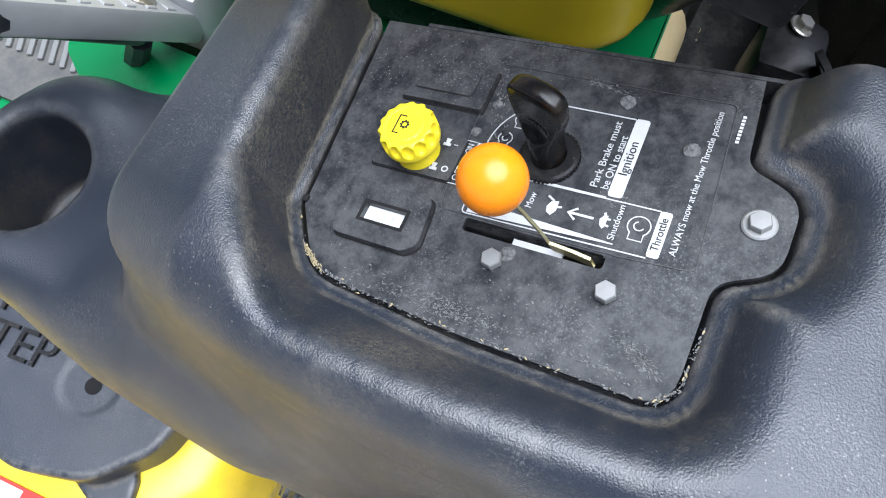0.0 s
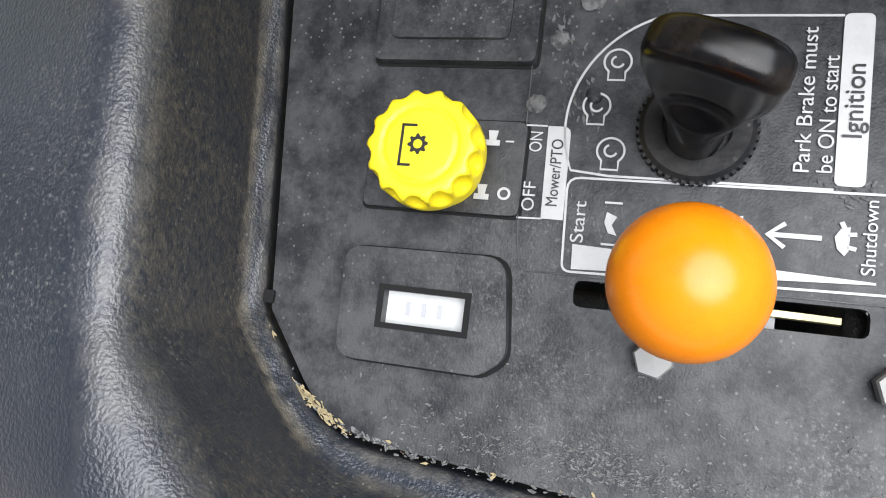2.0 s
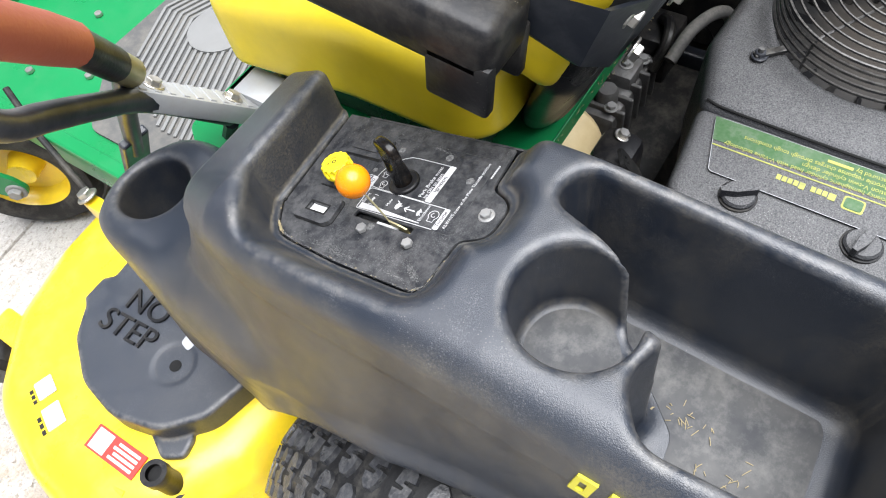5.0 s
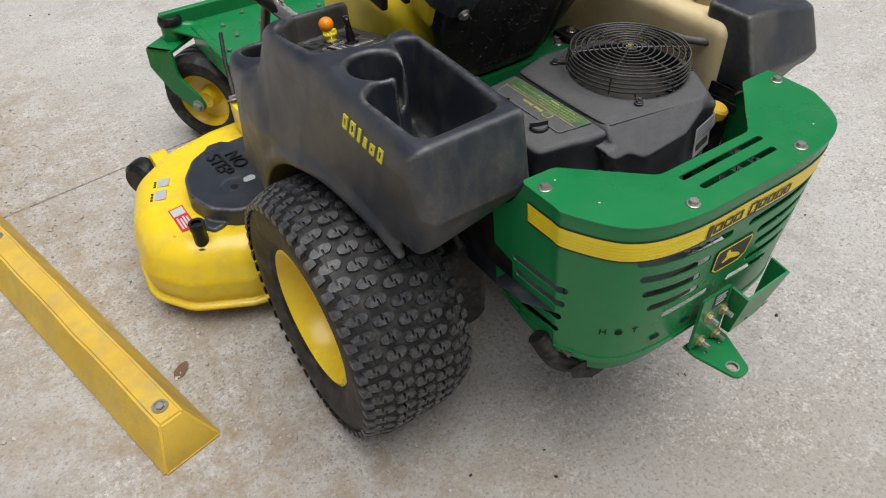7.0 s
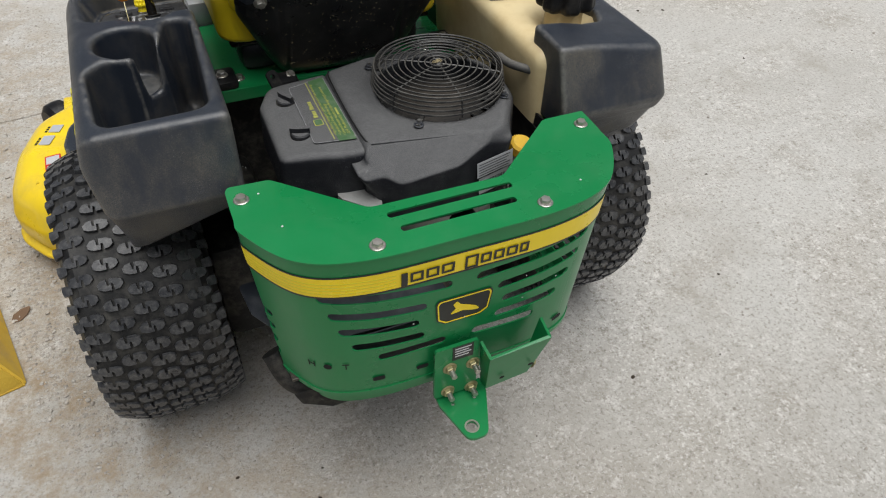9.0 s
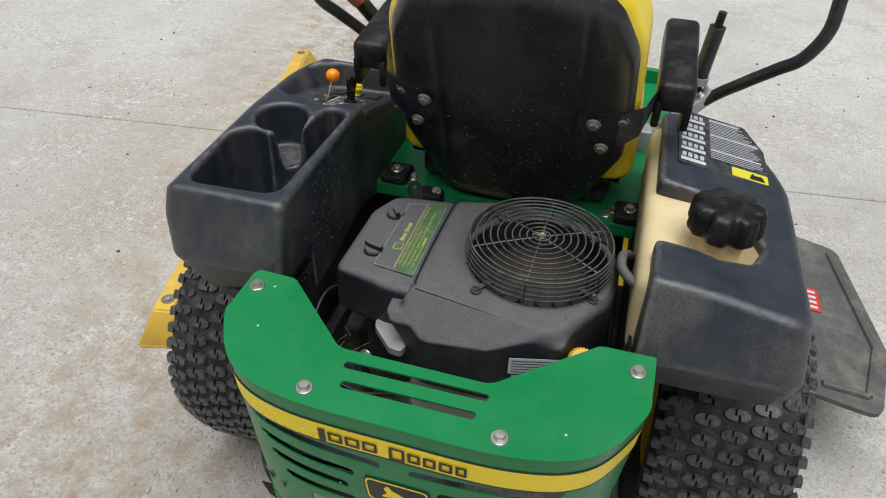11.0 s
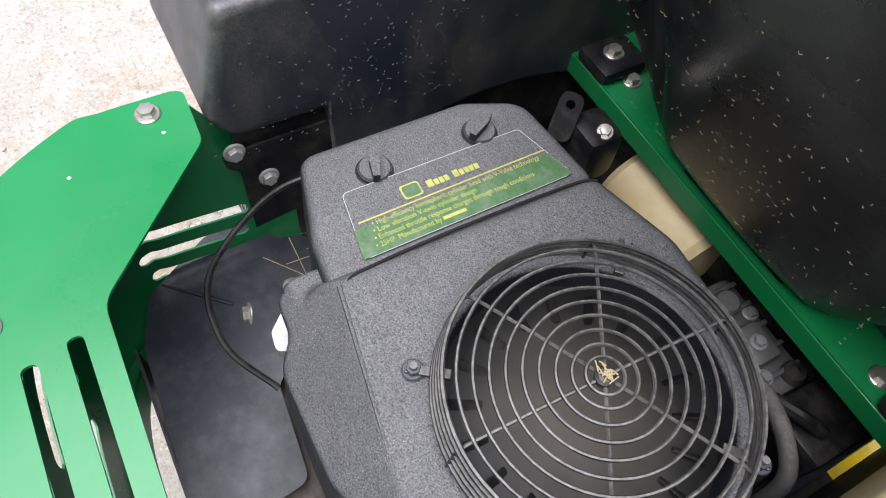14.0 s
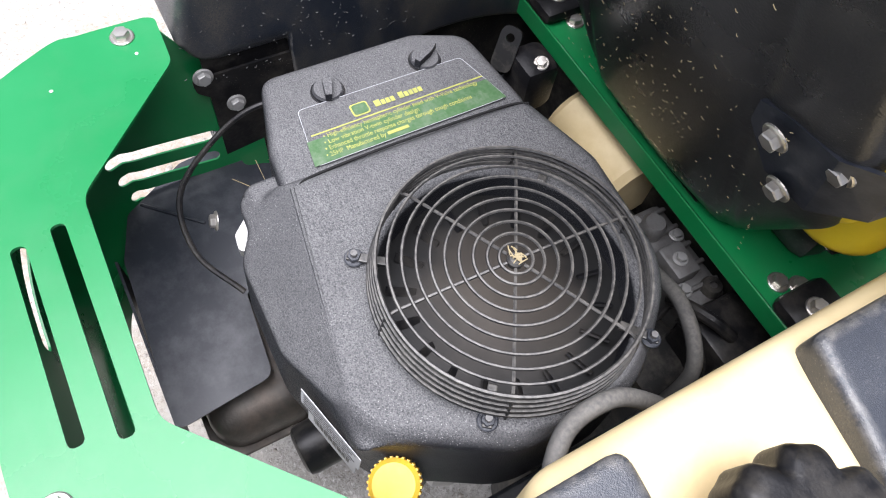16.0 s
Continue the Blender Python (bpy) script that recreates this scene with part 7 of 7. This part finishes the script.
leaf = part("leaf", slab(rounded([(-0.03, 0), (-0.01, 0.014), (0.012, 0.012), (0.034, 0), (0.01, -0.012), (-0.012, -0.014)], 0.01, 3), 0.0012, pose(-0.807, 0.379, 0.004, 8, -6, 40)), material("dry_leaf", (0.13, 0.075, 0.04), 0.8), None)
tagged(leaf, "small dry brown leaf on the concrete", "leaf")


# dry debris along the panel's edge and embossed marks on the cap
def flecks(name, label, patches, mat, parent, seed=3, lift=0.0003):
    """Scuffs on the control panel: many tiny flat chips in drifts given as (x, y, long, wide, turn, count, chip)."""
    rng = random.Random(seed)
    bm = bmesh.new()
    for x, y, long, wide, turn, count, chip in patches:
        a = radians(turn)
        for _ in range(count):
            p, q = rng.gauss(0, 0.5) * long, rng.gauss(0, 0.5) * wide
            u, v = on_panel(x + p * math.cos(a) - q * math.sin(a), y + p * math.sin(a) + q * math.cos(a))
            r, b = chip * rng.uniform(0.25, 1.0) ** 2, a + rng.gauss(0, 0.5)
            bm.faces.new([bm.verts.new(PANEL_POSE @ Vector((u + r * k * (1.6 * math.cos(c) * math.cos(b) - 0.6 * math.sin(c) * math.sin(b)), v + r * k * (1.6 * math.cos(c) * math.sin(b) + 0.6 * math.sin(c) * math.cos(b)), lift)))
                          for c, k in ((c + rng.uniform(-0.4, 0.4), rng.uniform(0.6, 1.2)) for c in (0.3, 1.5, 2.6, 3.7, 5.2))])
    return tagged(part(name, bm, mat, parent, label), kind="stuff")


flecks("chalk_scuff", "chalky grey scuffs on black plastic", [(-0.3945, 0.2475, 0.026, 0.0030, 96, 520, 0.00055), (-0.3975, 0.2320, 0.024, 0.0024, 93, 480, 0.00055), (-0.3900, 0.1640, 0.010, 0.0030, 60, 300, 0.00065), (-0.3985, 0.1720, 0.016, 0.0020, 85, 150, 0.0007),
                                                             (-0.3910, 0.2720, 0.020, 0.0040, 100, 60, 0.0007), (-0.2735, 0.2146, 0.014, 0.0022, 80, 110, 0.0008), (-0.3284, 0.1921, 0.005, 0.0035, 80, 90, 0.0008), (-0.3000, 0.2540, 0.026, 0.0045, 15, 110, 0.0009),
                                                             (-0.3400, 0.2300, 0.120, 0.0900, 30, 260, 0.00035), (-0.3700, 0.2950, 0.020, 0.0060, 10, 90, 0.0006), (-0.3840, 0.2000, 0.060, 0.014, 80, 150, 0.0006)], CHALK, panel)
EDGE = [(-0.3745, 0.3222), (-0.3850, 0.3165), (-0.3960, 0.2990), (-0.4000, 0.2780), (-0.4025, 0.2350), (-0.4030, 0.2050), (-0.4035, 0.1560), (-0.3960, 0.1478), (-0.3720, 0.1462)]
chaff, dirt = [], []
for k, ((x0, y0), (x1, y1)) in enumerate(zip(EDGE, EDGE[1:])):
    long, turn = math.hypot(x1 - x0, y1 - y0), math.degrees(math.atan2(y1 - y0, x1 - x0))
    for j in range(4):
        f = (j + 0.5) / 4
        spot = (x0 + (x1 - x0) * f - 0.0010, y0 + (y1 - y0) * f + (0.0008 if k < 3 else 0.0), long / 4, 0.0012, turn)
        chaff.append((*spot, 46 if k < 2 else (1, 3, 1)[j % 3], 0.0009))
        dirt.append((*spot, 16, 0.0008))
flecks("edge_chaff", "tan chaff caught along the panel's edge", chaff, STRAW, panel, 11, 0.0007)
flecks("edge_dirt", "grey dirt along the panel's edge", dirt, CHALK, panel, 12, 0.0004)
for k in range(3):
    part("cap_bar", box((-0.012 + 0.003 * k, -0.002, 0), (0.014 - 0.002 * k, 0.002, 0.0012), 0.0004, pose(0.365, -0.036 - 0.008 * k, 0.8435, 0, 0, -18)), GLOSS, cap)


def grit(count, seed=3):
    """Thousands of tiny stones on the concrete, as one object."""
    rng = np.random.default_rng(seed)
    corners = np.array([(1, 0, 0), (0, 1, 0), (-1, 0, 0), (0, -1, 0), (0, 0, 1.0), (0, 0, -0.6)])
    faces = np.array([(0, 1, 4), (1, 2, 4), (2, 3, 4), (3, 0, 4), (1, 0, 5), (2, 1, 5), (3, 2, 5), (0, 3, 5)])
    at = np.stack([rng.normal(-0.3, 1.1, count), rng.normal(0.2, 1.3, count), np.zeros(count)], -1)
    near = rng.random(count) < 0.35
    s, w = rng.uniform(-0.4, 2.2, count), np.abs(rng.normal(0, 0.22, count))
    at[near, 0], at[near, 1] = (-0.78 - 0.226 * s + 0.974 * w)[near], (0.152 + 0.974 * s + 0.226 * w)[near]
    size = 0.0013 + 0.0044 * rng.random(count) ** 3
    turn = rng.uniform(0, 6.28, count)
    v = corners[None] * (size[:, None, None] * rng.uniform(0.6, 1.3, (count, 6, 1)))
    c, d = np.cos(turn)[:, None], np.sin(turn)[:, None]
    v = np.stack([v[..., 0] * c - v[..., 1] * d, v[..., 0] * d + v[..., 1] * c, v[..., 2] * 0.8], -1) + at[:, None]
    mesh = bpy.data.meshes.new("grit")
    mesh.from_pydata(v.reshape(-1, 3).tolist(), [], (faces[None] + 6 * np.arange(count)[:, None, None]).reshape(-1, 3).tolist())
    ob = put_mesh("grit", mesh, STONE, None, "", False)
    return tagged(ob, "fine grey and tan grit strewn over concrete", "grit", kind="stuff")


grit(16000)


# dust lying on the floors of the cup holder and the tray
part("cup_dust", slab(circle2(CUP[0], CUP[1], 0.036, 28), 0.0008, pose(0, 0, 0.7352)), CUPDUST, console, "pale dust film")
part("tray_dust", slab(rounded([(-0.405, -0.148), (-0.290, -0.143), (-0.288, 0.050), (-0.300, 0.052), (-0.325, -0.005), (-0.362, -0.045), (-0.405, -0.05)], 0.02, 4), 0.0008, pose(0, 0, 0.6552)), CUPDUST, console, "pale dust film")
